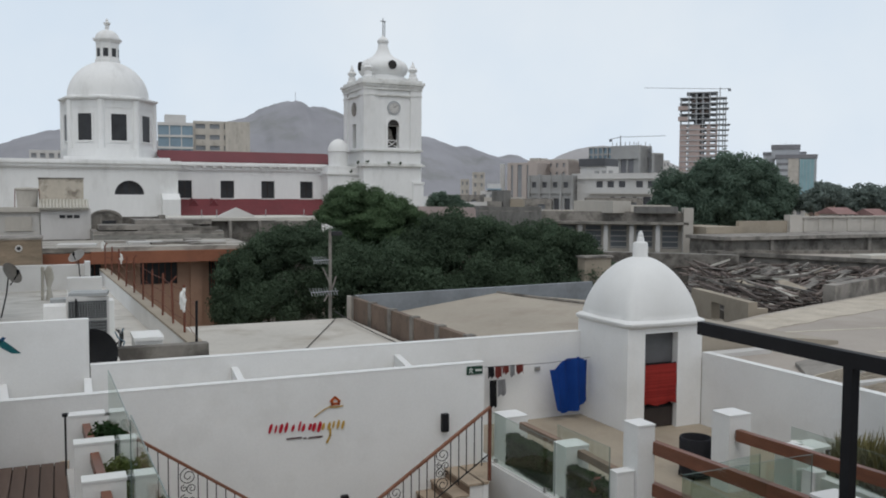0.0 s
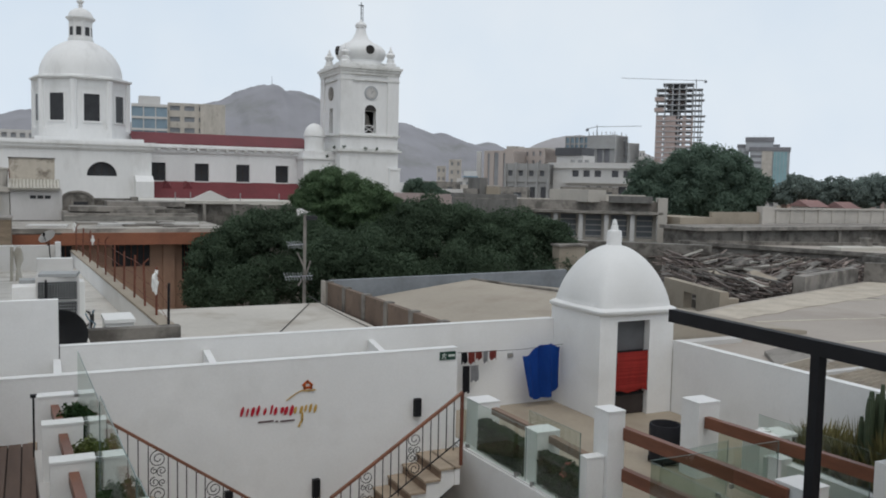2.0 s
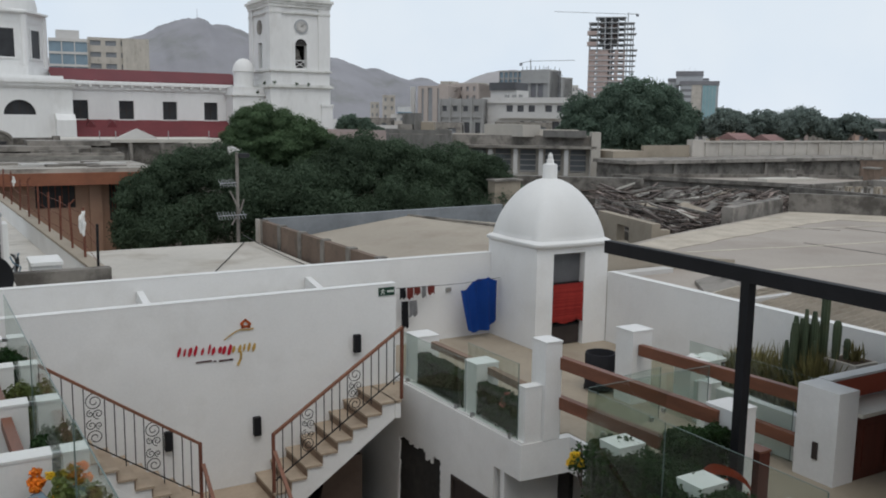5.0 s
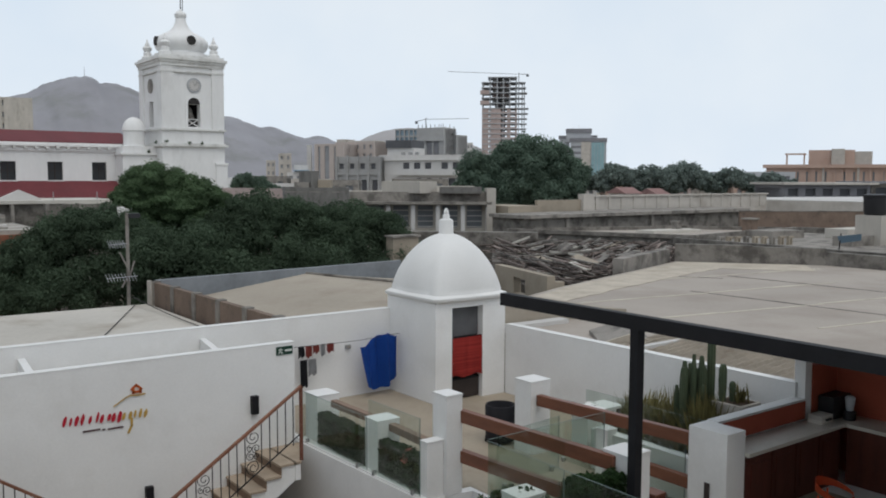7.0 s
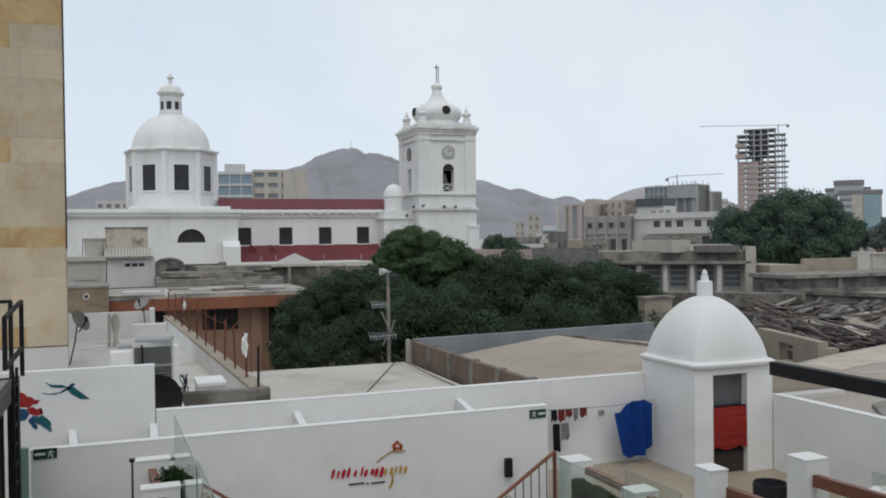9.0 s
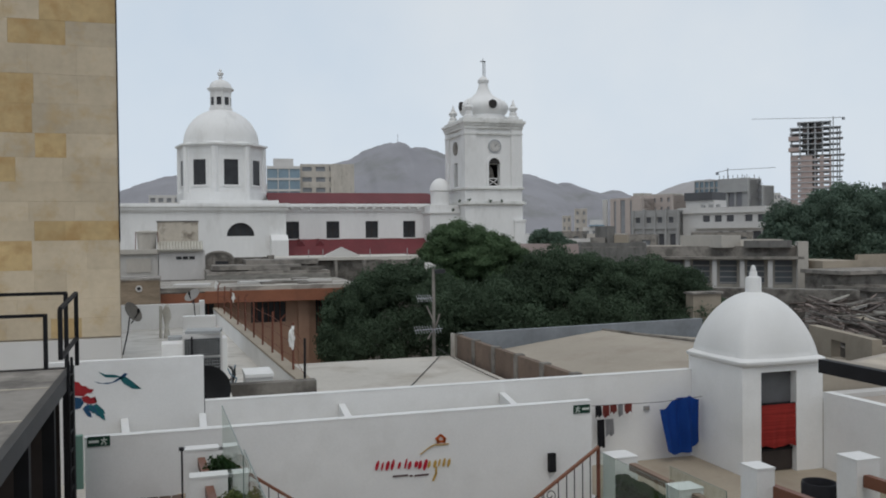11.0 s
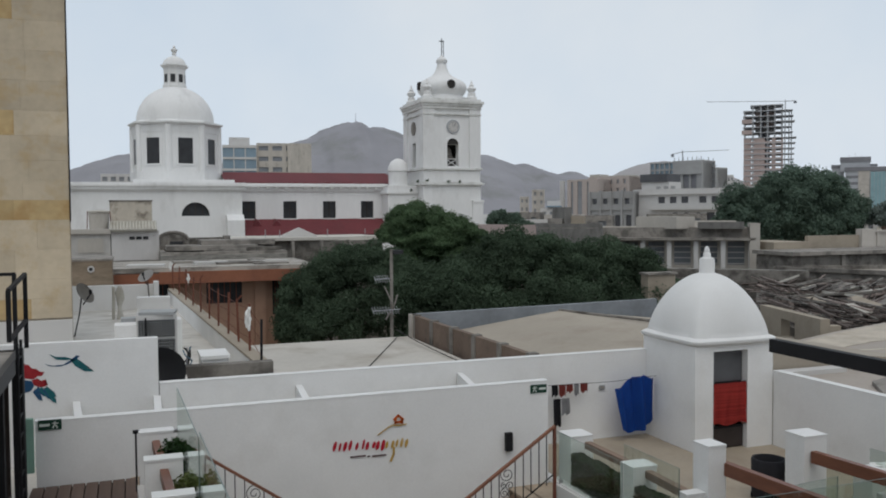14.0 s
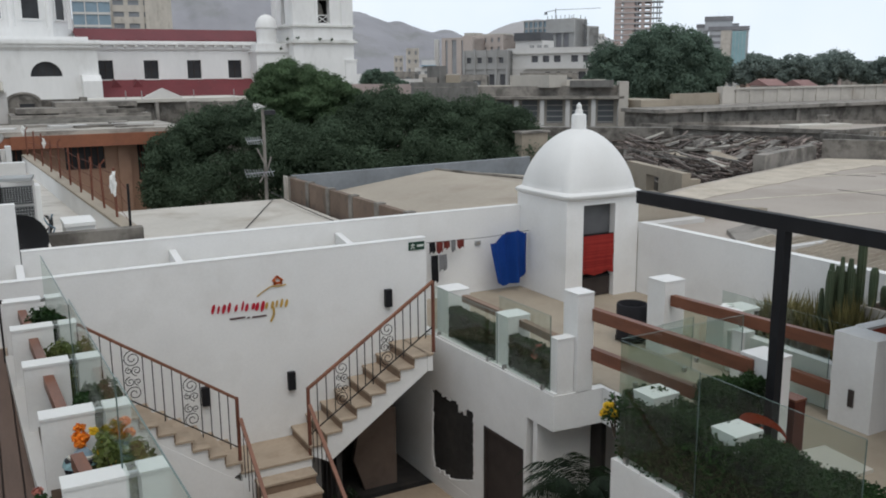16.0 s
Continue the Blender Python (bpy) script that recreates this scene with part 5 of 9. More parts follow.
mural = thing("wall_painting", "painted teal and red winged shapes on the white wall", "mural", at=(-1.1, 17.3, 2.3))
paint("upper_wing", [(-1.40, 2.67), (-1.28, 2.61), (-1.12, 2.60), (-1.00, 2.55), (-1.10, 2.54), (-1.28, 2.56)], TEAL, mural)
paint("body", [(-1.47, 2.49), (-1.34, 2.45), (-1.16, 2.46), (-1.02, 2.55), (-0.94, 2.62), (-0.88, 2.60), (-0.95, 2.53), (-1.10, 2.46), (-1.24, 2.43), (-1.40, 2.45)], MURAL_BLUE, mural)
paint("lower_wing", [(-1.05, 2.55), (-0.92, 2.55), (-0.80, 2.45), (-0.72, 2.34), (-0.64, 2.30), (-0.80, 2.31), (-0.96, 2.42)], TEAL, mural)
paint("red_body", [(-1.84, 2.52), (-1.74, 2.50), (-1.69, 2.45), (-1.62, 2.44), (-1.56, 2.40), (-1.48, 2.39), (-1.53, 2.34), (-1.60, 2.34), (-1.66, 2.30), (-1.84, 2.32)], MURAL_RED, mural, tall=1.35)
paint("red_wing", [(-1.70, 2.29), (-1.60, 2.31), (-1.54, 2.27), (-1.46, 2.29), (-1.49, 2.23), (-1.43, 2.21), (-1.50, 2.19), (-1.58, 2.19), (-1.66, 2.22)], MURAL_RED, mural, tall=1.35)
paint("dark_wing", [(-1.84, 2.30), (-1.70, 2.28), (-1.66, 2.21), (-1.72, 2.14), (-1.84, 2.12)], MURAL_BLUE, mural, tall=1.35)
for k, (x, z, ln, turn) in enumerate([(-1.62, 2.17, 0.22, -30), (-1.56, 2.17, 0.27, -38), (-1.50, 2.16, 0.26, -44), (-1.47, 2.17, 0.22, -36), (-1.66, 2.15, 0.2, -48), (-1.44, 2.14, 0.24, -52)]):
    a = radians(turn)
    d, s = (math.cos(a), math.sin(a)), (-math.sin(a) * 0.032, math.cos(a) * 0.032)
    paint("tail_feather", [(x - s[0], z - s[1]), (x + d[0] * ln * 0.7 - s[0] * 1.2, z + d[1] * ln * 0.7 - s[1] * 1.2), (x + d[0] * ln, z + d[1] * ln), (x + d[0] * ln * 0.75 + s[0], z + d[1] * ln * 0.75 + s[1]), (x + s[0], z + s[1])], TEAL if k % 2 else MURAL_BLUE, mural, 17.298 - 0.0012 * k, tall=1.35)

# ================================================================ wooden deck with planters
bm = bmesh.new()
box(bm, -1.5, 0.30, 2.5, 14.78, 0.80, 0.90)
structure("deck_base", bm, SHUTTER, "dark substructure below the wooden deck", "floor")
bm = bmesh.new()
prism(bm, [(0.06, 13.75), (0.13, 10.9), (0.18, 9.3), (0.26, 7.0), (0.34, 3.2), (1.12, 3.2), (1.12, 13.75)], -3.2, 1.12)
structure("planter_wall", bm, FAR_WHITE, "white masonry trough wall beside the deck", bevel=0.012)
for k in range(5):
    y = (13.82, 12.21, 10.55, 8.79, 7.15)[k]
    x0, x1, x2, x3 = ((0.10, 0.60, 0.68, 0.88), (0.15, 0.65, 0.73, 0.93), (0.21, 0.69, 0.79, 1.02), (0.27, 0.76, 0.86, 1.10), (0.33, 0.83, 0.93, 1.16))[k]
    ob = thing("planter_fin", "white planter fin wall slotted for a glass panel", "pier", "planter fins", at=((x0 + x3) / 2, y, 1.12))
    blocks("fin_body", WHITE, ob, [(x0, x1, y, y + 0.24, 0.95, 1.87), (x2, x3, y, y + 0.24, 1.12, 1.87)], bevel=0.008)
    blocks("fin_cap", WHITE_CAP, ob, [(x0 - 0.008, x1 + 0.008, y - 0.008, y + 0.248, 1.87, 1.9)], "bright white cap", bevel=0.012)
    blocks("outer_cap", WHITE_CAP, ob, [(x2 - 0.008, x3 + 0.008, y - 0.008, y + 0.248, 1.87, 1.9)], "bright white cap", bevel=0.012)
    blocks("clamp", METAL, ob, [(x1, x2, y + 0.06, y + 0.10, 1.84, 1.89)], "small metal glass clamp", bevel=0.005)
    if k:
        yn = (13.82, 12.21, 10.55, 8.79, 7.15)[k - 1]
        wood_rail((x0 + 0.25, y + 0.24, 1.70), (x0 + 0.19, yn if k < 4 else 8.14, 1.70), 0.11, 0.13, RAIL_WOOD, "short reddish wooden rail between planter fins")
        cxp = (x1 + x3) / 2 - 0.1
        fl = []
        if k == 4:
            fl = [(FLOWER, [(0.60, 8.66, 1.80), (0.57, 8.58, 1.74), (0.63, 8.56, 1.73), (0.58, 8.50, 1.70), (0.82, 7.92, 1.66), (0.95, 7.95, 1.66), (1.0, 8.55, 1.82), (1.02, 8.4, 1.76)], 0.055), (YELLOW, [(0.80, 8.45, 1.70), (0.86, 8.38, 1.72), (0.76, 8.3, 1.66), (0.72, 8.55, 1.78), (0.92, 8.5, 1.72)], 0.05)]
        bush("potted_shrub", "bright green shrub growing in the deck planter" if k < 4 else "shrub with orange and yellow blossoms in the planter", "plant", (cxp + 0.02, y + 0.95, 1.46), (0.34, 0.62, 0.47), 0.068, 3000, (PLANT, HEDGE)[k % 2], 60 + k, fl, "planter shrubs")
bush("trailing_plant", "small green plant trailing over the planter edge", "plant", (0.24, 8.6, 1.08), (0.12, 0.25, 0.18), 0.06, 160, HEDGE, 71, [(PINK, [(0.18, 8.75, 1.2)], 0.05)])
bm = bmesh.new()
box(bm, 0.30, 1.06, 7.4, 13.7, 1.12, 1.16)
structure("planter_soil_bed", bm, SOIL, "dark soil in the deck planter", "soil")
glass_panel((0.64, 13.45), (0.72, 10.3), 1.14, 2.62, clips=False)
glass_panel((0.725, 10.25), (0.80, 7.3), 1.14, 2.70, clips=False)
glass_panel((0.805, 7.25), (0.90, 4.4), 1.14, 2.72, clips=False)
hp = thing("handrail_post", "thin dark handrail post at the stair head", "post", at=(0.06, 14.0, 0.95))
blocks("shaft", STEEL, hp, [(0.04, 0.07, 13.98, 14.01, 0.95, 1.86)])
blocks("top_plate", STEEL, hp, [(0.01, 0.11, 13.95, 14.04, 1.86, 1.90)])
bag = thing("wrapped_pot", "dark plant pot capped with crumpled teal and white foil", "pot", at=(0.58, 8.42, 1.16))
bm = bmesh.new()
lathe(bm, 0.58, 8.44, [(0.09, 1.16), (0.13, 1.32), (0.16, 1.48), (0.155, 1.58), (0.12, 1.60)], 16)
part("pot_body", bm, DARK_CLOTH, bag, smooth=True)
for k, mt in enumerate((FAR_TEAL, ROOF_WHITE, FAR_BLUE)):
    bm = bmesh.new()
    lathe(bm, 0.58, 8.44, [(0.168 - 0.035 * k, 1.53 + 0.045 * k), (0.160 - 0.04 * k, 1.575 + 0.04 * k), (0.125 - 0.05 * k, 1.59 + 0.04 * k)], 14)
    for vv in bm.verts:
        vv.co += Vector((noise.noise(vv.co * 14), noise.noise(vv.co * 14 + Vector((4, 0, 0))), noise.noise(vv.co * 11))) * 0.03
    part("foil_fold", bm, mt, bag, "crumpled foil fold")

# ================================================================ steel platform with railings
plat = thing("steel_platform", "raised tiled platform on black steel posts", "platform", at=(-2.6, 11.5, 0.9))
blocks("edge_beam", BEAM_GREY, plat, [(-1.62, -1.52, 6.0, 14.5, 2.98, 3.2)], "grey painted edge beam", bevel=0.006)
blocks("end_beam", STEEL, plat, [(-8.0, -1.62, 14.35, 14.5, 2.95, 3.18)], bevel=0.006)
blocks("slab", CONC, plat, [(-8.0, -1.62, 6.0, 14.35, 3.06, 3.17)])
# Dark panel added to darken the space below, where only bars stand.
blocks("back_panel", SHUTTER, plat, [(-8.0, -1.75, 14.52, 14.56, 0.9, 2.94)], "plain dark panel added in place of the dark bars below the platform")
for y in (8.2, 10.4, 12.6):
    blocks("joint_strip", ROOF_SEAM, plat, [(-8.0, -1.64, y, y + 0.05, 3.17, 3.18)], "pale joint in the floor")
for x, y in ((-1.72, 13.1), (-1.72, 10.9), (-1.60, 14.42), (-3.2, 14.42)):
    blocks("post", STEEL, plat, [(x - 0.08, x + 0.08, y - 0.08, y + 0.08, 0.9, 2.98)], bevel=0.006)
fence = thing("platform_railing", "black steel railing along the raised platform", "railing", at=(-1.6, 13.5, 3.2))
RZ = 4.33
for x, y, z0, z1 in ((-1.62, 14.44, 3.17, RZ), (-1.50, 14.70, 3.17, 4.31), (-1.53, 12.95, 3.5, 4.2), (-1.91, 14.40, 3.17, 4.02), (-3.4, 14.44, 3.17, RZ), (-5.2, 14.44, 3.17, RZ)):
    blocks("upright", STEEL, fence, [(x - 0.03, x + 0.03, y - 0.03, y + 0.03, z0, z1)], bevel=0.004)
for p, q in (((-1.53, 12.95, 4.2), (-1.50, 14.70, 4.31)), ((-1.53, 12.95, 3.52), (-1.50, 14.70, 3.6)), ((-1.6, 14.44, RZ), (-8.0, 14.44, RZ)), ((-1.90, 14.4, 4.0), (-8.0, 14.4, 4.0))):
    bm = bmesh.new()
    bar(bm, p, q, 0.05, 0.05)
    part("top_rail", bm, STEEL, fence)
blocks("panel", MINT, thing("mint_panel", "narrow mint green panel beside the exit sign", "panel", at=(-1.5, 14.75, 1.4)), [(-1.56, -1.44, 14.70, 14.79, 1.2, 2.05)], bevel=0.006)
lad = thing("steel_ladder", "black steel ladder below the platform", "ladder", at=(-1.5, 13.9, 0.95))
for y in (13.5, 13.95):
    bm = bmesh.new()
    rod(bm, (-1.5, y, 0.95), (-1.5, y, 3.4), 0.022)
    part("stile", bm, STEEL, lad)
for i in range(8):
    bm = bmesh.new()
    rod(bm, (-1.5, 13.5, 1.2 + i * 0.28), (-1.5, 13.95, 1.2 + i * 0.28), 0.014)
    part("rung", bm, STEEL, lad)


# ================================================================ the white church
CS = 1.2


def church_part(name, bm, mat, parent, label="", **more):
    for v in bm.verts:
        v.co = Vector((v.co.x * CS, v.co.y * CS, EYE_Z + (v.co.z - EYE_Z) * CS))
    return part(name, bm, mat, parent, label, **more)


def church_boxes(name, mat, parent, boxes, label="", **more):
    bm = bmesh.new()
    for b in boxes:
        box(bm, *b)
    return church_part(name, bm, mat, parent, label, **more)


CZ = -3.3
church = thing("church", "white limewashed church with a dome, a bell tower and red roofs", "church", at=(20 * CS, 92 * CS, GROUND_Z))
bm = bmesh.new()
wins = [(x, x + 1.42, 4.72, 6.54) for x in (11.25, 15.56, 19.82, 24.03)]
wall_with_holes(bm, "y", 92.0, 0.5, 10.0, 28.0, CZ, 7.6, wins)
church_part("nave_wall", bm, CHURCH, church)
for x0, x1, z0, z1 in wins:
    w = church_boxes("window", DARK_WIN, church, [(x0, x1, 92.3, 92.4, z0, z1)], "dark nave window")
    church_boxes("window_mullion", SHUTTER, w, [(x0 + 0.68, x0 + 0.74, 92.22, 92.3, z0, z1), (x0, x1, 92.22, 92.3, z0 + 0.9, z0 + 0.96)])
    church_boxes("window_sill", CHURCH_TRIM, w, [(x0 - 0.1, x1 + 0.1, 91.88, 92.3, z0 - 0.12, z0)])
church_boxes("nave_cornice", CHURCH, church, [(10.0, 27.0, 91.8, 92.5, 7.6, 7.75), (10.0, 27.0, 91.55, 92.5, 8.05, 8.25), (10.0, 27.0, 91.7, 92.5, 8.25, 8.42), (10.0, 27.0, 91.85, 92.5, 7.75, 8.05)], "stepped white cornice")
for i in range(17):
    x = 10.8 + i * 0.98
    church_boxes("dentil", CHURCH_TRIM, church, [(x, x + 0.32, 91.58, 91.85, 7.82, 8.05)])
def red_sheet(nm, x0, x1, y0, z0, y1, z1, label):
    bm = bmesh.new()
    vs = [bm.verts.new(c) for c in ((x0, y0, z0), (x1, y0, z0), (x1, y1, z1), (x0, y1, z1), (x0, y0, z0 + 0.1), (x1, y0, z0 + 0.1), (x1, y1, z1 + 0.1), (x0, y1, z1 + 0.1))]
    for f in ((3, 2, 1, 0), (4, 5, 6, 7), (0, 1, 5, 4), (1, 2, 6, 5), (2, 3, 7, 6), (3, 0, 4, 7)):
        bm.faces.new([vs[i] for i in f])
    church_part(nm, bm, RED_ROOF, church, label)


red_sheet("nave_roof", 9.6, 28.4, 91.95, 8.42, 97.0, 9.72, "dark red nave roof")
red_sheet("aisle_roof", 11.0, 26.6, 88.4, 2.95, 91.99, 4.55, "dark red aisle roof")
church_boxes("aisle_wall", CHURCH, church, [(10.9, 27.0, 88.6, 89.0, CZ, 2.95)])
for x in (14.6, 12.6):
    bm = bmesh.new()
    y0 = 90.4
    vs = [bm.verts.new(c) for c in ((x - 0.55, y0, 3.85), (x + 0.55, y0, 3.85), (x, y0, 4.6), (x - 0.55, y0 + 1.5, 4.4), (x + 0.55, y0 + 1.5, 4.4), (x, y0 + 1.5, 4.75))]
    for f in ((0, 1, 2), (5, 4, 3), (1, 0, 3, 4), (0, 2, 5, 3), (2, 1, 4, 5)):
        bm.faces.new([vs[i] for i in f])
    church_part("roof_vent", bm, RED_ROOF, church)
# transept with its half-round window
bm = bmesh.new()
seg = 14
cx, cz, rr_ = 6.32, 5.06, 1.34
wall_with_holes(bm, "y", 88.0, 0.5, -14.0, 10.8, CZ, 7.5, [(cx - rr_, cx + rr_, cz, cz + rr_)])
for i in range(seg):
    a0, a1 = math.pi * i / seg, math.pi * (i + 1) / seg
    pts = [(cx + rr_ * math.cos(a0), cz + rr_ * math.sin(a0)), (cx + rr_ * math.cos(a1), cz + rr_ * math.sin(a1))]
    ring = [pts[0], pts[1], (pts[1][0], cz + rr_), (pts[0][0], cz + rr_)]
    lo = [bm.verts.new((x, 88.0, z)) for x, z in ring]
    hi = [bm.verts.new((x, 88.5, z)) for x, z in ring]
    bm.faces.new(lo)
    bm.faces.new(hi[::-1])
    for k in range(4):
        bm.faces.new((lo[k], lo[(k + 1) % 4], hi[(k + 1) % 4], hi[k]))
box(bm, 10.3, 10.8, 88.5, 92.0, CZ, 7.5)
church_part("transept_wall", bm, CHURCH, church)
half = church_boxes("half_round_window", DARK_WIN, church, [(cx - rr_, cx + rr_, 88.32, 88.4, cz, cz + rr_)], "dark half-round transept window")
church_boxes("window_bar", SHUTTER, half, [(cx + o - 0.03, cx + o + 0.03, 88.25, 88.32, cz, cz + 1.2) for o in (-0.66, 0.0, 0.66)])
church_boxes("transept_cornice", CHURCH, church, [(-14.0, 10.95, 87.85, 88.5, 7.5, 7.65), (-14.0, 11.2, 87.55, 88.5, 7.95, 8.15), (-14.0, 11.05, 87.7, 88.5, 7.65, 7.95), (-14, 11.1, 87.65, 92, 8.15, 8.32)], "stepped white cornice")
bm = bmesh.new()
prism(bm, [(9.2, 86.6), (10.85, 86.6), (10.85, 88.0), (9.2, 88.0)], CZ, 4.6)
prism(bm, [(9.2, 86.6), (10.85, 86.6), (10.85, 88.0), (9.2, 88.0)], 4.6, 5.15, [(9.2, 87.4), (10.85, 87.4), (10.85, 88.0), (9.2, 88.0)])
church_part("buttress", bm, CHURCH, church)
# drum, dome and lantern
ocx, ocy = 5.05, 97.0
TURN = radians(-90 + 10 + 22.5)


def octagon(r, turn=TURN):
    return [(ocx + r * math.cos(turn + k * math.pi / 4), ocy + r * math.sin(turn + k * math.pi / 4)) for k in range(8)]


church_boxes("drum_plinth", CHURCH, church, [(0.6, 10.5, 91.5, 102.0, 8.32, 8.75)])
bm = bmesh.new()
prism(bm, octagon(4.8), 8.75, 9.65)
prism(bm, octagon(4.5), 9.65, 14.2)
church_part("drum", bm, CHURCH, church, "octagonal white drum")
for k in range(8):
    a = TURN + k * math.pi / 4
    bm = bmesh.new()
    lathe(bm, ocx + 4.42 * math.cos(a), ocy + 4.42 * math.sin(a), [(0.34, 9.65), (0.34, 14.46)], 8)
    church_part("corner_shaft", bm, CHURCH, church)
bm = bmesh.new()
for r0, r1, z0, z1 in ((4.56, 4.56, 13.72, 13.84), (4.52, 4.6, 14.2, 14.42), (4.62, 4.88, 14.46, 14.6), (4.95, 4.95, 14.62, 14.78), (4.6, 4.2, 14.78, 14.98)):
    prism(bm, octagon(r0), z0, z1, octagon(r1))
church_part("drum_cornice", bm, CHURCH, church, "thin moulded cornice of the drum")
for k in range(8):
    a = TURN + (k + 0.5) * math.pi / 4
    rot = Matrix.Translation((ocx, ocy, 0)) @ Matrix.Rotation(a, 4, "Z")
    ap = 4.5 * math.cos(math.pi / 8)
    bm = bmesh.new()
    box(bm, ap - 0.2, ap + 0.012, -0.75, 0.75, 10.45, 13.1)
    bm.transform(rot)
    w = church_part("drum_window", bm, DARK_WIN, church, "tall dark drum window")
    bm = bmesh.new()
    for b in ((ap - 0.1, ap + 0.09, -0.93, -0.75, 10.3, 13.25), (ap - 0.1, ap + 0.09, 0.75, 0.93, 10.3, 13.25), (ap - 0.1, ap + 0.09, -0.75, 0.75, 13.1, 13.25), (ap - 0.1, ap + 0.12, -0.75, 0.75, 10.3, 10.45)):
        box(bm, *b)
    bm.transform(rot)
    church_part("window_frame", bm, CHURCH, w)
bm = bmesh.new()
lathe(bm, ocx, ocy, [(4.05, 14.95)] + [(3.98 * math.cos(i / 14 * 1.36), 15.0 + 3.72 * math.sin(i / 14 * 1.36) / math.sin(1.36)) for i in range(15)], 48)
church_part("main_dome", bm, CHURCH, church, "large pale dome", smooth=True)
LANTERN = TURN + math.pi / 8
bm = bmesh.new()
lathe(bm, ocx, ocy, [(1.26, 18.5), (1.26, 18.92), (1.16, 18.98), (1.14, 20.62), (1.2, 20.66), (1.24, 20.78), (1.4, 20.86), (1.46, 20.98), (1.46, 21.06), (1.2, 21.12)], 8, LANTERN)
church_part("lantern", bm, CHURCH, church)
for k in range(8):
    a = LANTERN + (k + 0.5) * math.pi / 4
    bm = bmesh.new()
    box(bm, 0.9, 1.08, -0.25, 0.25, 19.2, 20.05)
    bm.transform(Matrix.Translation((ocx, ocy, 0)) @ Matrix.Rotation(a, 4, "Z"))
    church_part("lantern_window", bm, DARK_WIN, church)
bm = bmesh.new()
lathe(bm, ocx, ocy, [(1.2, 21.1), (1.17, 21.3), (1.05, 21.55), (0.82, 21.78), (0.5, 21.95), (0.2, 22.02), (0.15, 22.2), (0.27, 22.28), (0.15, 22.38), (0.33, 22.6), (0.36, 22.75), (0.18, 22.82), (0.12, 22.95), (0.17, 23.02), (0.03, 23.2)], 20)
church_part("lantern_cap", bm, CHURCH, church, "rounded cap with an urn finial", smooth=True)
# bell tower
X0, X1, Y0, Y1 = 30.0, 36.35, 88.0, 94.7
bm = bmesh.new()
arch_w = (32.62, 33.92)
wall_with_holes(bm, "y", Y0, 0.8, X0, X1, 10.05, 16.4, [(*arch_w, 10.25, 12.6)])
church_part("belfry_wall", bm, CHURCH, church)
bm = bmesh.new()
wall_with_holes(bm, "x", X0, 0.8, Y0 + 0.8, Y1, 10.05, 16.4, [(90.8, 92.1, 10.25, 12.9)])
church_part("belfry_wall", bm, CHURCH, church)
church_boxes("belfry_wall", CHURCH, church, [(X1 - 0.8, X1, Y0 + 0.8, Y1, 10.05, 16.4)])
church_boxes("belfry_wall", CHURCH, church, [(X0 + 0.8, X1 - 0.8, Y1 - 0.8, Y1, 10.05, 16.4)])
for px, py in ((X0 - 0.15, Y0 - 0.15), (X1 - 1.15, Y0 - 0.15), (X0 - 0.15, Y1 - 1.15)):
    church_boxes("corner_pilaster", CHURCH, church, [(px, px + 1.3, py, py + 1.3, 10.05, 16.4)])
# Near-black sheet paints the shade within the belfry.
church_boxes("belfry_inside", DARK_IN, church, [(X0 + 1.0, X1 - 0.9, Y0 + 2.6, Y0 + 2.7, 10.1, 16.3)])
# arched head of the opening, and the surround
bm = bmesh.new()
acx, acz, ar = 33.27, 12.6, 0.65
for i in range(10):
    a0, a1 = math.pi * i / 10, math.pi * (i + 1) / 10
    for ra, rb, ya, yb in ((ar, ar + 0.28, Y0 - 0.1, Y0),):
        ring = [(acx + ra * math.cos(a0), acz + ra * math.sin(a0)), (acx + rb * math.cos(a0), acz + rb * math.sin(a0)), (acx + rb * math.cos(a1), acz + rb * math.sin(a1)), (acx + ra * math.cos(a1), acz + ra * math.sin(a1))]
        lo = [bm.verts.new((x, ya, z)) for x, z in ring]
        hi = [bm.verts.new((x, yb, z)) for x, z in ring]
        bm.faces.new(lo[::-1])
        bm.faces.new(hi)
        for k in range(4):
            bm.faces.new((lo[k], lo[(k + 1) % 4], hi[(k + 1) % 4], hi[k]))
box(bm, acx - ar - 0.28, acx - ar, Y0 - 0.1, Y0, 10.25, 12.6)
box(bm, acx + ar, acx + ar + 0.28, Y0 - 0.1, Y0, 10.25, 12.6)
church_part("arch_surround", bm, CHURCH, church)
# Near-black plate on the wall face paints the arch's shade.
bm = bmesh.new()
ring = [(acx + ar * math.cos(math.pi * i / 12), acz + ar * math.sin(math.pi * i / 12)) for i in range(13)]
lo = [bm.verts.new((x, Y0 - 0.03, z)) for x, z in ring]
hi = [bm.verts.new((x, Y0 + 0.02, z)) for x, z in ring]
bm.faces.new(lo[::-1])
bm.faces.new(hi)
for k in range(13):
    bm.faces.new((lo[k], lo[(k + 1) % 13], hi[(k + 1) % 13], hi[k]))
church_part("arch_head", bm, DARK_IN, church, "near-black plate painted as the arched head of the bell opening")
bm = bmesh.new()
lathe(bm, acx, Y0 + 1.3, [(0.5, 11.2), (0.46, 11.3), (0.34, 11.7), (0.28, 12.1), (0.12, 12.3), (0.05, 12.5)], 16)
church_part("bell", bm, CONC, church, "weathered bronze bell", smooth=True)
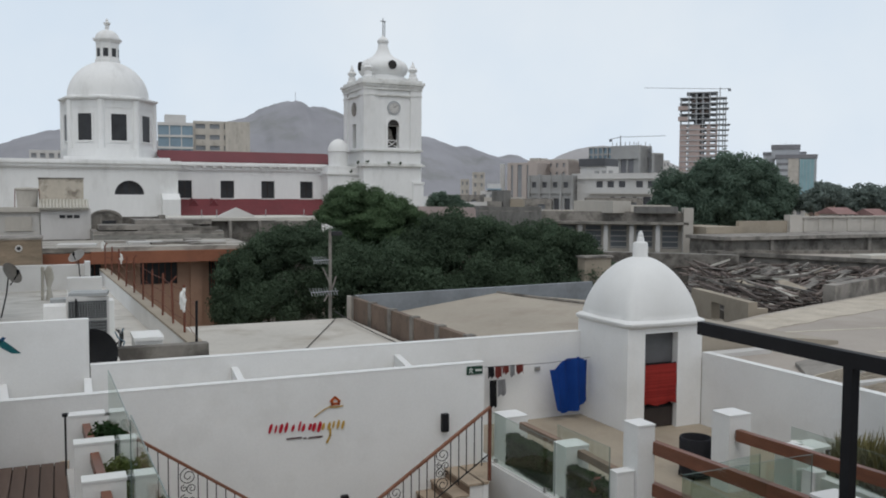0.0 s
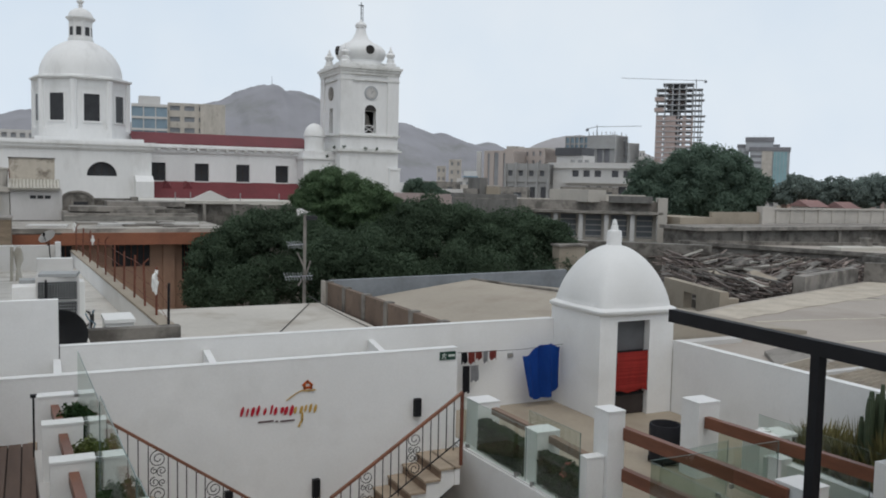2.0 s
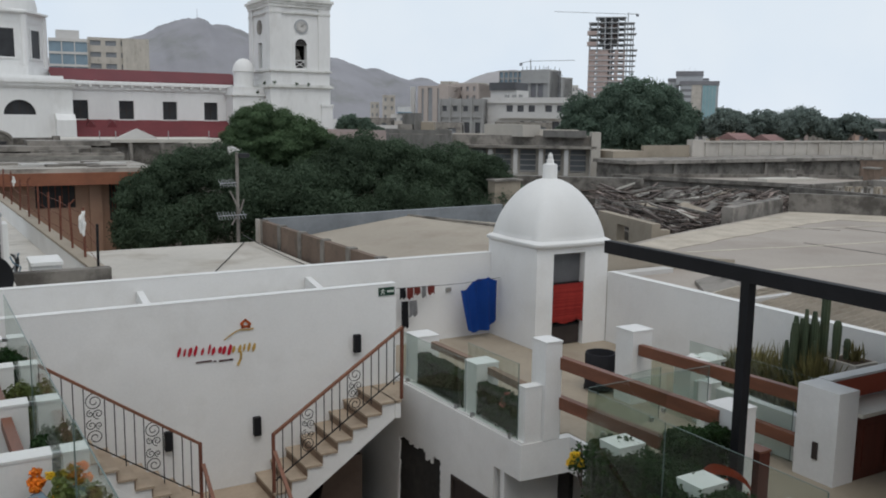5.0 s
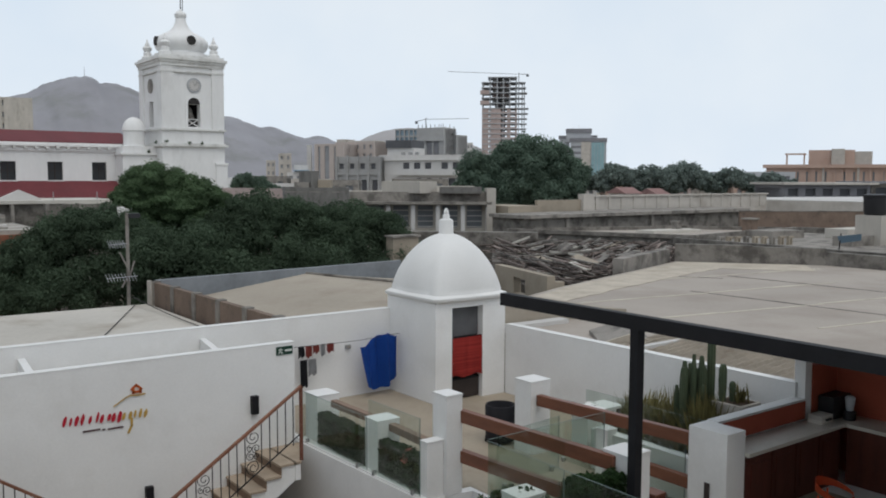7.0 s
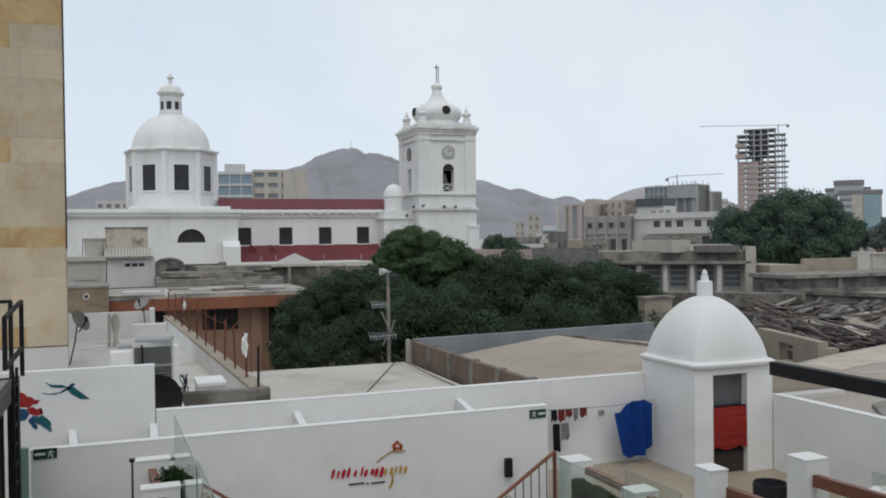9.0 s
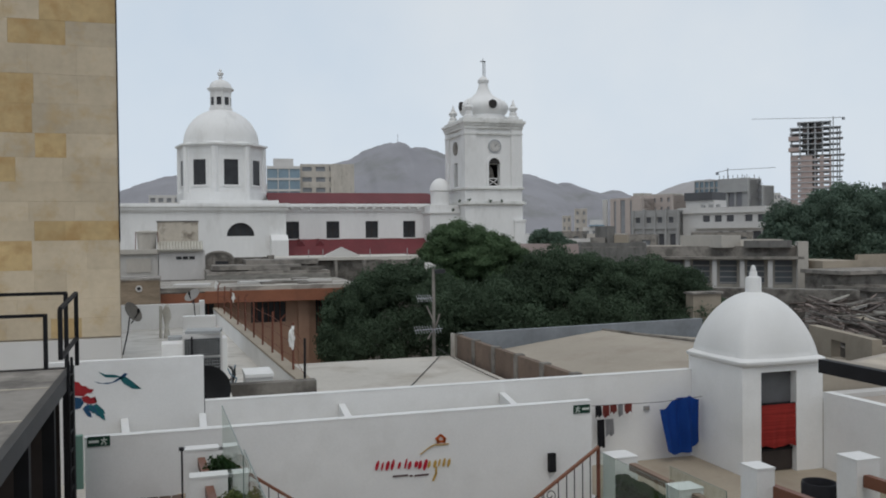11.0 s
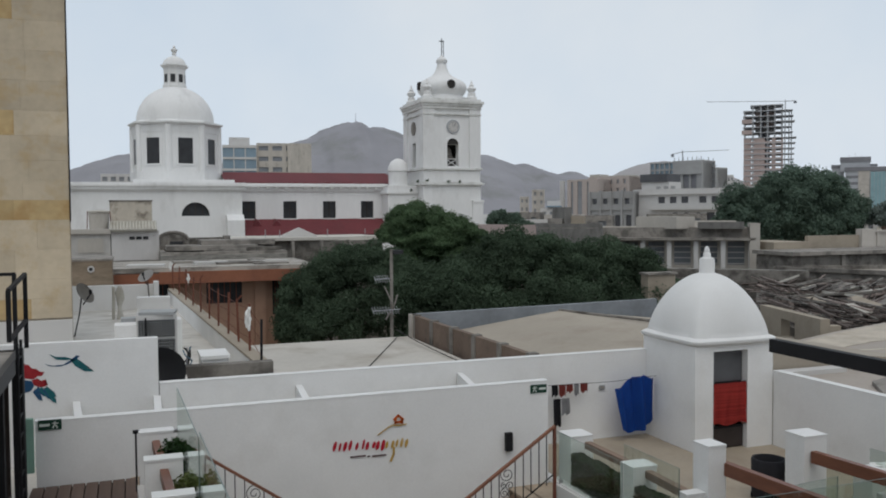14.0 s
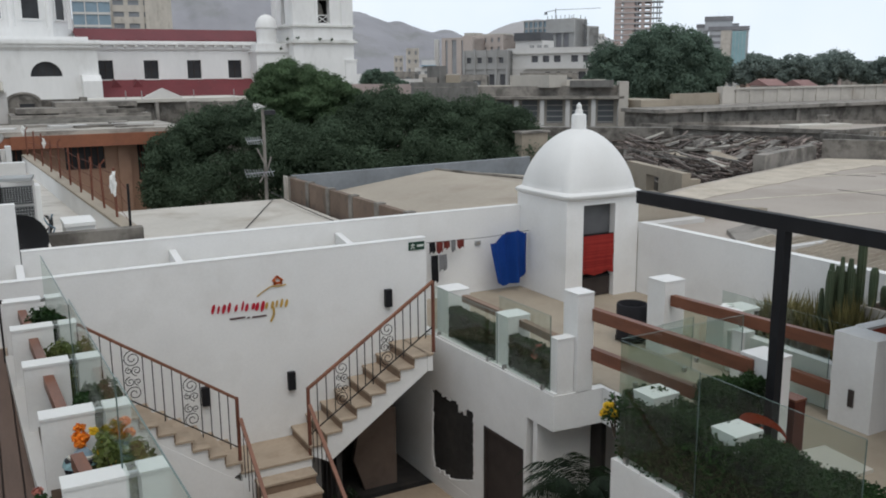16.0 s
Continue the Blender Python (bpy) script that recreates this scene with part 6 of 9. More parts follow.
for (xa, za), (xb, zb) in (((32.62, 10.25), (33.92, 11.05)), ((32.62, 11.05), (33.92, 10.25)), ((32.62, 11.05), (33.92, 11.05))):
    bm = bmesh.new()
    bar(bm, (xa, Y0 + 0.4, za), (xb, Y0 + 0.4, zb), 0.06, 0.09)
    church_part("railing_bar", bm, CHURCH, church, "pale crossed railing bar")


def disc_y(bm, cx, cz, y0, y1, r, n=24):
    lo = [bm.verts.new((cx + r * math.cos(2 * math.pi * k / n), y0, cz + r * math.sin(2 * math.pi * k / n))) for k in range(n)]
    hi = [bm.verts.new((cx + r * math.cos(2 * math.pi * k / n), y1, cz + r * math.sin(2 * math.pi * k / n))) for k in range(n)]
    bm.faces.new(lo)
    bm.faces.new(hi[::-1])
    for k in range(n):
        bm.faces.new((lo[(k + 1) % n], lo[k], hi[k], hi[(k + 1) % n]))


bm = bmesh.new()
disc_y(bm, 33.32, 14.5, Y0 - 0.1, Y0, 0.75)
clock = church_part("clock", bm, FAR_GREY, church, "round dark clock rim")
bm = bmesh.new()
disc_y(bm, 33.32, 14.5, Y0 - 0.14, Y0 - 0.1, 0.58)
church_part("clock_face", bm, FAR_WHITE, clock, "pale grey clock face")
for (dx, dz), (ex, ez) in (((0.02, 0.0), (0.30, 0.3)), ((0.0, 0.02), (-0.1, 0.42))):
    bm = bmesh.new()
    bar(bm, (33.32 + dx, Y0 - 0.16, 14.5 + dz), (33.32 + ex, Y0 - 0.16, 14.5 + ez), 0.03, 0.07)
    church_part("clock_pointer", bm, DARK_WIN, clock)
for k in range(12):
    a = k * math.pi / 6
    church_boxes("hour_mark", DARK_WIN, clock, [(33.32 + 0.48 * math.cos(a) - 0.035, 33.32 + 0.48 * math.cos(a) + 0.035, Y0 - 0.15, Y0 - 0.14, 14.5 + 0.48 * math.sin(a) - 0.035, 14.5 + 0.48 * math.sin(a) + 0.035)])
bm = bmesh.new()
disc_y(bm, 91.45, 14.5, 0, 0.1, 0.75)
bm.transform(Matrix.Translation((X0, 0, 0)) @ Matrix.Rotation(math.pi / 2, 4, "Z"))
church_part("side_clock", bm, CONC, church)
church_boxes("tower_ledge", CHURCH_TRIM, church, [(X0 - 0.3, X1 + 0.3, Y0 - 0.3, Y1 + 0.3, 9.85, 10.05)], "stained ledge below the belfry")
church_boxes("tower_mid", CHURCH, church, [(X0 - 0.1, X1 + 0.1, Y0 - 0.1, Y1 + 0.1, 8.55, 9.85)])
church_boxes("tower_string", CHURCH_TRIM, church, [(X0 - 0.45, X1 + 0.45, Y0 - 0.45, Y1 + 0.4, 8.2, 8.4), (X0 - 0.25, X1 + 0.25, Y0 - 0.25, Y1 + 0.3, 8.4, 8.55)], "stained string course")
church_boxes("tower_base", CHURCH, church, [(X0 - 0.15, X1 + 0.15, Y0 - 0.15, Y1 + 0.1, CZ, 8.2), (X1 - 0.9, X1 + 0.35, Y0 - 0.35, Y0 + 1, CZ, 6.3), (X1 - 0.95, X1 + 0.42, Y0 - 0.42, Y0 + 1, 6.3, 6.55)])
church_boxes("tower_cornice", CHURCH_TRIM, church, [(X0 - 0.2, X1 + 0.2, Y0 - 0.2, Y1 + 0.2, 15.75, 15.9), (X0 - 0.22, X1 + 0.22, Y0 - 0.22, Y1 + 0.22, 16.4, 16.72), (X0 - 0.32, X1 + 0.32, Y0 - 0.32, Y1 + 0.32, 16.72, 16.98), (X0 - 0.46, X1 + 0.46, Y0 - 0.46, Y1 + 0.46, 16.98, 17.25), (X0 - 0.2, X1 + 0.2, Y0 - 0.2, Y1 + 0.2, 17.25, 17.5)], "stepped stained tower cornice")
tx, ty = (X0 + X1) / 2 + 0.12, (Y0 + Y1) / 2
bm = bmesh.new()
lathe(bm, tx, ty, [(2.75, 17.5), (2.75, 17.95), (2.35, 18.0), (2.3, 18.2), (2.62, 18.55), (2.8, 19.0), (2.72, 19.4), (2.4, 19.75), (1.85, 20.05), (1.25, 20.35), (0.85, 20.75), (0.62, 21.25), (0.5, 21.8), (0.62, 21.95), (0.62, 22.2), (0.4, 22.45), (0.16, 22.6), (0.1, 22.75)], 32)
onion = church_part("onion_dome", bm, CHURCH, church, "bulbous white onion dome", smooth=True)
# Near-black plugs paint the shade of the round dome openings.
for k in range(4):
    a = radians(-88) + k * math.pi / 2
    bm = bmesh.new()
    lathe(bm, 0, 0, [(0.48, 2.3), (0.48, 2.80), (0.40, 2.82)], 20)
    bm.transform(Matrix.Translation((tx, ty, 19.2)) @ Matrix.Rotation(a, 4, "Z") @ Matrix.Rotation(math.pi / 2, 4, "Y"))
    church_part("oculus", bm, DARK_IN, onion, "near-black plug painted as a round opening in the onion dome")
for ux, uy in ((X0 + 0.6, Y0 + 0.6), (X1 - 0.6, Y0 + 0.6), (X0 + 0.6, Y1 - 0.6), (X1 - 0.6, Y1 - 0.6)):
    bm = bmesh.new()
    lathe(bm, ux, uy, [(0.6, 17.4), (0.6, 17.8), (0.42, 17.9), (0.42, 18.25), (0.26, 18.35), (0.45, 18.55), (0.5, 18.75), (0.36, 18.95), (0.22, 19.0), (0.27, 19.1), (0.14, 19.3), (0.06, 19.65)], 12)
    church_part("urn", bm, CHURCH, church, smooth=True)
bm = bmesh.new()
bar(bm, (tx, ty, 22.7), (tx + 0.02, ty, 24.6), 0.1, 0.1)
rod(bm, (tx, ty, 22.7), (tx, ty, 24.6), 0.05, 6)
rod(bm, (tx + 0.22, ty, 22.6), (tx + 0.22, ty, 24.4), 0.04, 6)
rod(bm, (tx - 0.3, ty, 24.3), (tx + 0.3, ty, 24.3), 0.05, 6)
church_part("tower_cross", bm, STEEL, church, "thin dark cross on the bell tower")
bm = bmesh.new()
lathe(bm, 28.0, 91.0, [(1.05, 8.2), (1.05, 9.75), (1.15, 9.8), (1.12, 9.98), (1.04, 10.35), (0.82, 10.78), (0.45, 11.08), (0.1, 11.18)], 20)
church_part("turret", bm, CHURCH, church, "small round domed turret", smooth=True)
weed_rng = random.Random(41)
for wx, wy, wz in ((29.7, 89.3, 8.55), (30.2, 87.6, 8.58), (32.6, 87.5, 8.5), (29.0, 89.4, 7.6), (33.9, 87.5, 8.5)):
    bm = bmesh.new()
    leaves(bm, weed_rng, 26, (wx, wy, wz + 0.1), (0.22, 0.12, 0.2), 0.16, 0.1, 0.4)
    church_part("weed_tuft", bm, LEAF, church, "dark weed growing on the ledge")
church_boxes("tower_side_block", CHURCH, church, [(26.4, 30.0, 89.6, 94, CZ, 8.2), (26.2, 30.0, 89.4, 94, 7.3, 7.55)])
church_boxes("low_side_wall", CHURCH, church, [(36.7, 39.2, 90.0, 92, CZ, 5.0)])

# ================================================================ hills
def hill(name, mat, profile, base_y, depth, label, seed):
    """A ridge whose skyline runs through (x, z) pairs, rounded towards the viewer and rough."""
    bm = bmesh.new()
    xs = [profile[0][0] + (profile[-1][0] - profile[0][0]) * i / 220 for i in range(221)]
    rows = 26
    grid = []
    for j in range(rows + 1):
        v = j / rows
        row = []
        for x in xs:
            top = between(profile, x)
            u = math.sin(v * math.pi)
            wob = noise.noise((x * 0.011 + seed, v * 2.2, 0)) + 0.6 * noise.noise((x * 0.03 + seed, v * 5, 3)) + 0.35 * noise.noise((x * 0.07 + seed, v * 9, 6))
            z = GROUND_Z + (top - GROUND_Z) * (u ** 0.9) * (1 + 0.22 * wob * (1 - u)) + (top * 0.022 * noise.noise((x * 0.045, seed, 1)) + top * 0.012 * noise.noise((x * 0.14, seed, 4)) if u > 0.9 else 0)
            row.append(bm.verts.new((x * (1 + (v - 0.5) * depth / base_y), base_y * 1.0 + (v - 0.5) * depth * 2 + between_y(x, base_y), z)))
        grid.append(row)
    for a, b in zip(grid, grid[1:]):
        for i in range(len(xs) - 1):
            bm.faces.new((a[i], a[i + 1], b[i + 1], b[i]))
    return structure(name, bm, mat, label, "hill", smooth=True)


def between_y(x, base_y):
    return -(x / base_y) ** 2 * base_y * 0.18


hill("hill_main", HILL, [(120, 60), (250, 140), (293, 152), (337, 159), (376, 170), (404, 187), (435, 200), (466, 208), (486, 212), (509, 197), (542, 199), (573, 190), (601, 177), (700, 153), (783, 138), (817, 127), (851, 115), (872, 119), (892, 112), (920, 101), (955, 94), (989, 100), (1017, 89), (1060, 72), (1150, 40)], 1930, 400, "dry scrub hill behind the town, tinted blue-grey for haze", 1)
hill("hill_left", HILL, [(-320, 30), (-180, 52), (-75, 79), (-56, 88), (-32, 96), (-12, 101), (9, 104), (60, 108), (150, 90), (260, 60)], 1500, 300, "dry hill behind the church, tinted blue-grey for haze", 5)
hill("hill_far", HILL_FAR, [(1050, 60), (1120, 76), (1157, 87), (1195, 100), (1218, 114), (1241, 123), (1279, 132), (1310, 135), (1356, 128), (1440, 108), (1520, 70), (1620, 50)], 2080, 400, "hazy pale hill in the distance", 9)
mast = thing("radio_mast", "thin radio mast on the hill top", "mast", at=(486, 1908, 205))
bm = bmesh.new()
rod(bm, (486, 1900, 200), (486, 1900, 229), 0.9, 4, 0.5)
part("lattice", bm, FAR_GREY, mast)


# ================================================================ far town
def far_building(name, label, left, right, depth, z1, mat, cols=0, floors=0, win=FAR_PANE, fh=3.0, win_h=1.5, win_w=0.55, cat="building", parapet=0.4, top_gap=0.8, spots=()):
    """A block whose front runs from left to right (x, y), with real window openings in front."""
    a, b = Vector((*left, 0)), Vector((*right, 0))
    width = (b - a).length
    ang = math.atan2(b.y - a.y, b.x - a.x)
    ob = thing(name, label, cat, at=(a.x, a.y, GROUND_Z))
    ob.rotation_euler = (0, 0, ang)
    h = z1 - GROUND_Z

    def local(nm, mt, boxes, parent=ob, lab=""):
        bm = bmesh.new()
        for bx in boxes:
            box(bm, *bx)
        o = part(nm, bm, mt, parent, lab)
        o.matrix_parent_inverse = Matrix()
        return o

    holes = [(width * f0, width * f1, zb - GROUND_Z, zt - GROUND_Z) for f0, f1, zt, zb in spots]
    for f in range(floors):
        zz = h - top_gap - win_h - f * fh
        if zz < 1:
            break
        for c in range(cols):
            w = width / cols
            holes.append((w * (c + 0.5) - w * win_w / 2, w * (c + 0.5) + w * win_w / 2, zz, zz + win_h))
    bm = bmesh.new()
    wall_with_holes(bm, "y", 0.0, 0.4, 0.0, width, 0.0, h, holes)
    box(bm, 0.0, width, 1.0, depth, 0.0, h - parapet)
    box(bm, 0.0, 0.3, 0.4, depth, 0.0, h)
    box(bm, width - 0.3, width, 0.4, depth, 0.0, h)
    box(bm, 0.3, width - 0.3, depth - 0.3, depth, h - parapet, h)
    o = part("wall", bm, mat, ob)
    o.matrix_parent_inverse = Matrix()
    for x0, x1, za, zb in holes:
        local("window", win, [(x0, x1, 0.3, 0.36, za, zb)])
    return ob, local, width, h


far_building("office_block", "glass-fronted office block behind the church", (25.3, 248.8), (34.6, 247.6), 12, 24.6, FAR_WHITE, 3, 4, FAR_BLUE, fh=3.2, win_h=2.6, win_w=0.92)
ob_, lc, w_, h_ = far_building("office_block", "beige office block behind the church", (34.8, 249.0), (50.0, 247.0), 12, 25.3, CONC_BEIGE, 4, 4, FAR_DARK, fh=3.0, win_h=1.3, win_w=0.7)
lc("blank_gable", CONC_BEIGE, [(8.6, w_, -0.6, 0.0, 0, h_ - 0.2)])
far_building("roof_plant_room", "white plant room on the office roof", (27.6, 252), (33.2, 251.5), 6, 27.0, FAR_WHITE)
far_building("apartment_block", "low white apartment block behind the church", (-6.5, 250), (2.0, 250.0), 10, 16.3, FAR_WHITE, 4, 3, win_h=1.2, win_w=0.6)


# white flats with a row of square windows, a dark water room and a bare stair core on the roof
flats = [(f0, f1, 8.6, 7.08) for f0, f1 in ((0.304, 0.385), (0.439, 0.52), (0.574, 0.655), (0.777, 0.858), (0.912, 0.986))]
flats += [(f0, f1, 4.9, 3.0) for f0, f1 in ((0.47, 0.53), (0.6, 0.66), (0.74, 0.79), (0.86, 0.95))]
ob_, lc, w_, h_ = far_building("apartment_building", "white three-storey flats with square dark windows", (115.3, 181.4), (125.5, 162.05), 14, 10.45, FAR_WHITE, win=FAR_BLACK, spots=flats)
lc("balcony", FAR_WHITE, [(5.0, w_ + 0.4, -1.3, 0.0, h_ - 4.9, h_ - 4.6), (5.0, w_ + 0.4, -1.3, -1.15, h_ - 4.6, h_ - 3.95)], lab="long white balcony")
lc("roof_eave", FAR_WHITE, [(-0.2, w_ + 0.3, -0.5, 0.0, h_ - 1.35, h_ - 1.15)])
lc("roof_room", FAR_WHITE, [(0.6, 8.0, 3.0, 9.0, h_ - 0.4, h_ + 1.8)], lab="white roof room")
lc("water_room", FAR_BLACK, [(0.4, 7.6, 2.6, 9.4, h_ + 1.8, h_ + 3.7)], lab="dark boxy water room")
for x in (2.0, 4.0, 5.8):
    lc("roof_stub", FAR_CONC, [(x + 3.8, x + 4.6, 0.6, 1.4, h_ - 0.1, h_ + 0.7)])
ob_, lc, w_, h_ = far_building("stair_core", "bare concrete stair core above the white flats", (132.7, 190.2), (136.2, 182.8), 7, 18.1, FAR_CONC, win=FAR_SHADE, spots=[(0.36, 0.56, 14.9, 10.5), (0.62, 0.82, 14.9, 10.5)])
lc("core_ledge", FAR_CONC, [(-0.3, w_ + 0.3, -0.5, 0.0, 19.6, 19.9)])
for i in range(7):
    lc("starter_bar", FAR_SHADE, [(0.3 + i * 1.25, 0.42 + i * 1.25, 0.2, 0.32, h_, h_ + 0.9)])
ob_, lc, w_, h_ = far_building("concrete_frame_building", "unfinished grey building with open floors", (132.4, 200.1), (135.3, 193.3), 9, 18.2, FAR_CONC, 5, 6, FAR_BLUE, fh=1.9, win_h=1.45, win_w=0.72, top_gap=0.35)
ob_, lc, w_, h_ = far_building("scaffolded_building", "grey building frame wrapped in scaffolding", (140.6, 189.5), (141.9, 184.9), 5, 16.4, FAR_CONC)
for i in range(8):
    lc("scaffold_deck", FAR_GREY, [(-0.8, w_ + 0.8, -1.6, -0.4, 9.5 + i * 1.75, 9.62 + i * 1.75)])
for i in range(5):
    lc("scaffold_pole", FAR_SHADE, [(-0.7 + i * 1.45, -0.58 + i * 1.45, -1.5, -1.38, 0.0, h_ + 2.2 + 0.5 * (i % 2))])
# bare concrete flats with four bays
grey = [((b + 0.18) / 4, (b + 0.62) / 4, z, z - 1.35) for b in range(4) for z in (8.4,)] + [((b + 0.3) / 4, (b + 0.8) / 4, 4.4, 1.2) for b in range(4)]
ob_, lc, w_, h_ = far_building("apartment_building", "bare grey concrete flats with recessed bays", (108.0, 189.3), (113.8, 178.85), 11, 10.1, FAR_CONC, win=FAR_BLACK, spots=grey)
for b in range(5):
    lc("pilaster", FAR_CONC, [(w_ * b / 4 - 0.25, w_ * b / 4 + 0.25, -0.5, 0.0, 0.0, h_ + 0.3 * (b % 2))])
lc("floor_band", FAR_CONC, [(-0.2, w_ + 0.2, -0.35, 0.0, 10.6, 10.95)])
lc("base_wall", FAR_BRICK, [(0.0, w_, -0.7, -0.1, 0.0, 5.6)], lab="reddish lower wall")
# pale pink flats with dark vertical slots
ob_, lc, w_, h_ = far_building("apartment_building", "pale pink flats with dark vertical window slots", (123.9, 230.8), (128.9, 222.0), 12, 14.8, PINKISH, win=FAR_PANE, spots=[(0.12, 0.2, 14.0, 4.0), (0.34, 0.5, 14.2, 4.0), (0.66, 0.72, 14.0, 4.0)])
ob_, lc, w_, h_ = far_building("apartment_building", "stepped pale pink flats behind the grey block", (132.2, 233.1), (138.4, 220.5), 12, 15.6, PINKISH, 6, 4, FAR_PANE, fh=2.6, win_h=1.3, win_w=0.34)
lc("roof_block", CONC_BEIGE, [(0.0, 3.4, 1.0, 6.0, h_ - 0.4, h_ + 0.9)])
lc("roof_parapet", FAR_CREAM, [(4.5, w_, 0.4, 6.0, h_ - 0.4, h_ + 0.35)])
far_building("apartment_building", "slim white stair tower far off", (128.0, 243.4), (129.2, 242.7), 6, 15.0, FAR_WHITE)
far_building("apartment_building", "small cream block below the hill", (118.0, 242.8), (121.5, 241.1), 8, 12.2, FAR_CREAM, 2, 4, FAR_PANE, fh=2.6, win_h=1.1, win_w=0.35)
far_building("apartment_building", "low cream house below the hill", (115.5, 246.2), (118.0, 245.0), 8, 10.1, FAR_CREAM, 2, 3, FAR_PANE, fh=2.6, win_h=1.1, win_w=0.4)
ob_, lc, w_, h_ = far_building("market_shed", "white roadside shed with a pale blue awning", (87.3, 175.4), (91.9, 173.0), 6, 6.1, FAR_WHITE, 3, 1, FAR_PANE, win_h=1.0, win_w=0.5)
lc("upper_box", FAR_WHITE, [(1.6, 4.6, 1.0, 4.5, h_ - 0.4, h_ + 1.6)])
lc("awning", FAR_BLUE, [(1.4, 4.8, -0.6, 1.0, h_ + 0.2, h_ + 0.5)], lab="pale blue awning")
far_building("apartment_building", "tall narrow white building far off", (182.0, 238.4), (184.0, 236.9), 8, 19.5, FAR_WHITE, 2, 7, FAR_PANE, fh=2.2, win_h=0.9, win_w=0.4)
far_building("apartment_building", "stepped white flats far off", (184.0, 237.0), (187.2, 234.5), 8, 17.0, FAR_WHITE, 4, 6, FAR_PANE, fh=2.2, win_h=0.9, win_w=0.45)


def highrise():
    """Brick-filled floors below, open slabs and columns above, and ragged slab ends on one side."""
    a, b = Vector((379.0, 465.1, 0)), Vector((397.3, 449.6, 0))
    ob = thing("highrise_shell", "unfinished high-rise with brick-filled floors and open top storeys", "construction site", at=(a.x, a.y, GROUND_Z))
    ob.rotation_euler = (0, 0, math.atan2(b.y - a.y, b.x - a.x))
    r = random.Random(3)

    def local(nm, mt, boxes):
        bm = bmesh.new()
        for bx in boxes:
            box(bm, *bx)
        o = part(nm, bm, mt, ob)
        o.matrix_parent_inverse = Matrix()
        return o

    top, fh = 78.6, 3.5
    slots = ((4.6, 6.2), (13.0, 17.2), (19.6, 23.0))
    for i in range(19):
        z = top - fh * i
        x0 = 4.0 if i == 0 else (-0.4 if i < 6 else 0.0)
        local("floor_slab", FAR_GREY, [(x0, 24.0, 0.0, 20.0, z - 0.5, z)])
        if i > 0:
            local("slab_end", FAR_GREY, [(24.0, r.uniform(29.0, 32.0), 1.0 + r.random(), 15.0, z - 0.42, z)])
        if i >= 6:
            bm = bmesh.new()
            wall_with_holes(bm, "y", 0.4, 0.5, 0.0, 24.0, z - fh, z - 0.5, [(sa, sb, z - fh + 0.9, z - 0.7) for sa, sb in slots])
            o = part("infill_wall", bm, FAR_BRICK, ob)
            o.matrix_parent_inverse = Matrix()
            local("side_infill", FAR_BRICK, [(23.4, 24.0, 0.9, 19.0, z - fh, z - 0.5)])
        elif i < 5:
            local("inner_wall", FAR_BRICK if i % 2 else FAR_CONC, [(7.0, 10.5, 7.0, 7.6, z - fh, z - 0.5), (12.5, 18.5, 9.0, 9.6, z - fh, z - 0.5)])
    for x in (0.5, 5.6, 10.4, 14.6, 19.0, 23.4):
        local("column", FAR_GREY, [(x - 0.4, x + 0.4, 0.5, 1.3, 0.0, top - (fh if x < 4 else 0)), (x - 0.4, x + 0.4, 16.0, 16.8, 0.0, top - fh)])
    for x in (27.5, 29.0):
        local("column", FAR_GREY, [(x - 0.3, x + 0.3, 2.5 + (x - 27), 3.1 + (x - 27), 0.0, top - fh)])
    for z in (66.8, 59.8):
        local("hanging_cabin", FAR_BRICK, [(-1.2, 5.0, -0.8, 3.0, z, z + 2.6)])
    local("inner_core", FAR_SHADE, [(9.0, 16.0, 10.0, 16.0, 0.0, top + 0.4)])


highrise()


def tower_crane(name, base, z1, jib_to, counter, thick):
    ob = thing(name, "slender tower crane standing over a building site", "crane", at=(base[0], base[1], GROUND_Z))
    bm = bmesh.new()
    rod(bm, (*base, GROUND_Z), (*base, z1), thick, 4)
    part("mast", bm, FAR_GREY, ob)
    bm = bmesh.new()
    rod(bm, (*base, z1 - thick * 3), jib_to, thick * 0.7, 4)
    part("jib", bm, FAR_GREY, ob)
    bm = bmesh.new()
    rod(bm, (*base, z1 - thick * 3), counter, thick, 4)
    part("counter_jib", bm, FAR_GREY, ob)
    bm = bmesh.new()
    box(bm, counter[0] - thick * 2, counter[0] + thick * 2, counter[1] - thick * 2, counter[1] + thick * 2, counter[2] - thick * 5, counter[2])
    part("counterweight", bm, FAR_DARK, ob)


tower_crane("tower_crane", (398.2, 449.0), 76.2, (361.0, 480.0, 77.2), (402.5, 445.0, 75.2), 0.32)
tower_crane("tower_crane", (135.3, 189.6), 20.9, (139.5, 176.5, 20.2), (132.7, 190.3, 19.9), 0.14)

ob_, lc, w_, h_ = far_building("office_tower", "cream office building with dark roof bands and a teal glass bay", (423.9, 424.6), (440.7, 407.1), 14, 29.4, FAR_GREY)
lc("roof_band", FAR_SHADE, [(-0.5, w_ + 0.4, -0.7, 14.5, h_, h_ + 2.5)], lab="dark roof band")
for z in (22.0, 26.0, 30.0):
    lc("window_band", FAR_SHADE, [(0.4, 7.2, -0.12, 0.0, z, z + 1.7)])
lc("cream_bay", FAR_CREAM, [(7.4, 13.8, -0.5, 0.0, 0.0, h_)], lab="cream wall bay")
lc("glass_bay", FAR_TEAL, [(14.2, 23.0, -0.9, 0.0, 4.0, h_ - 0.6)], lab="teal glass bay")
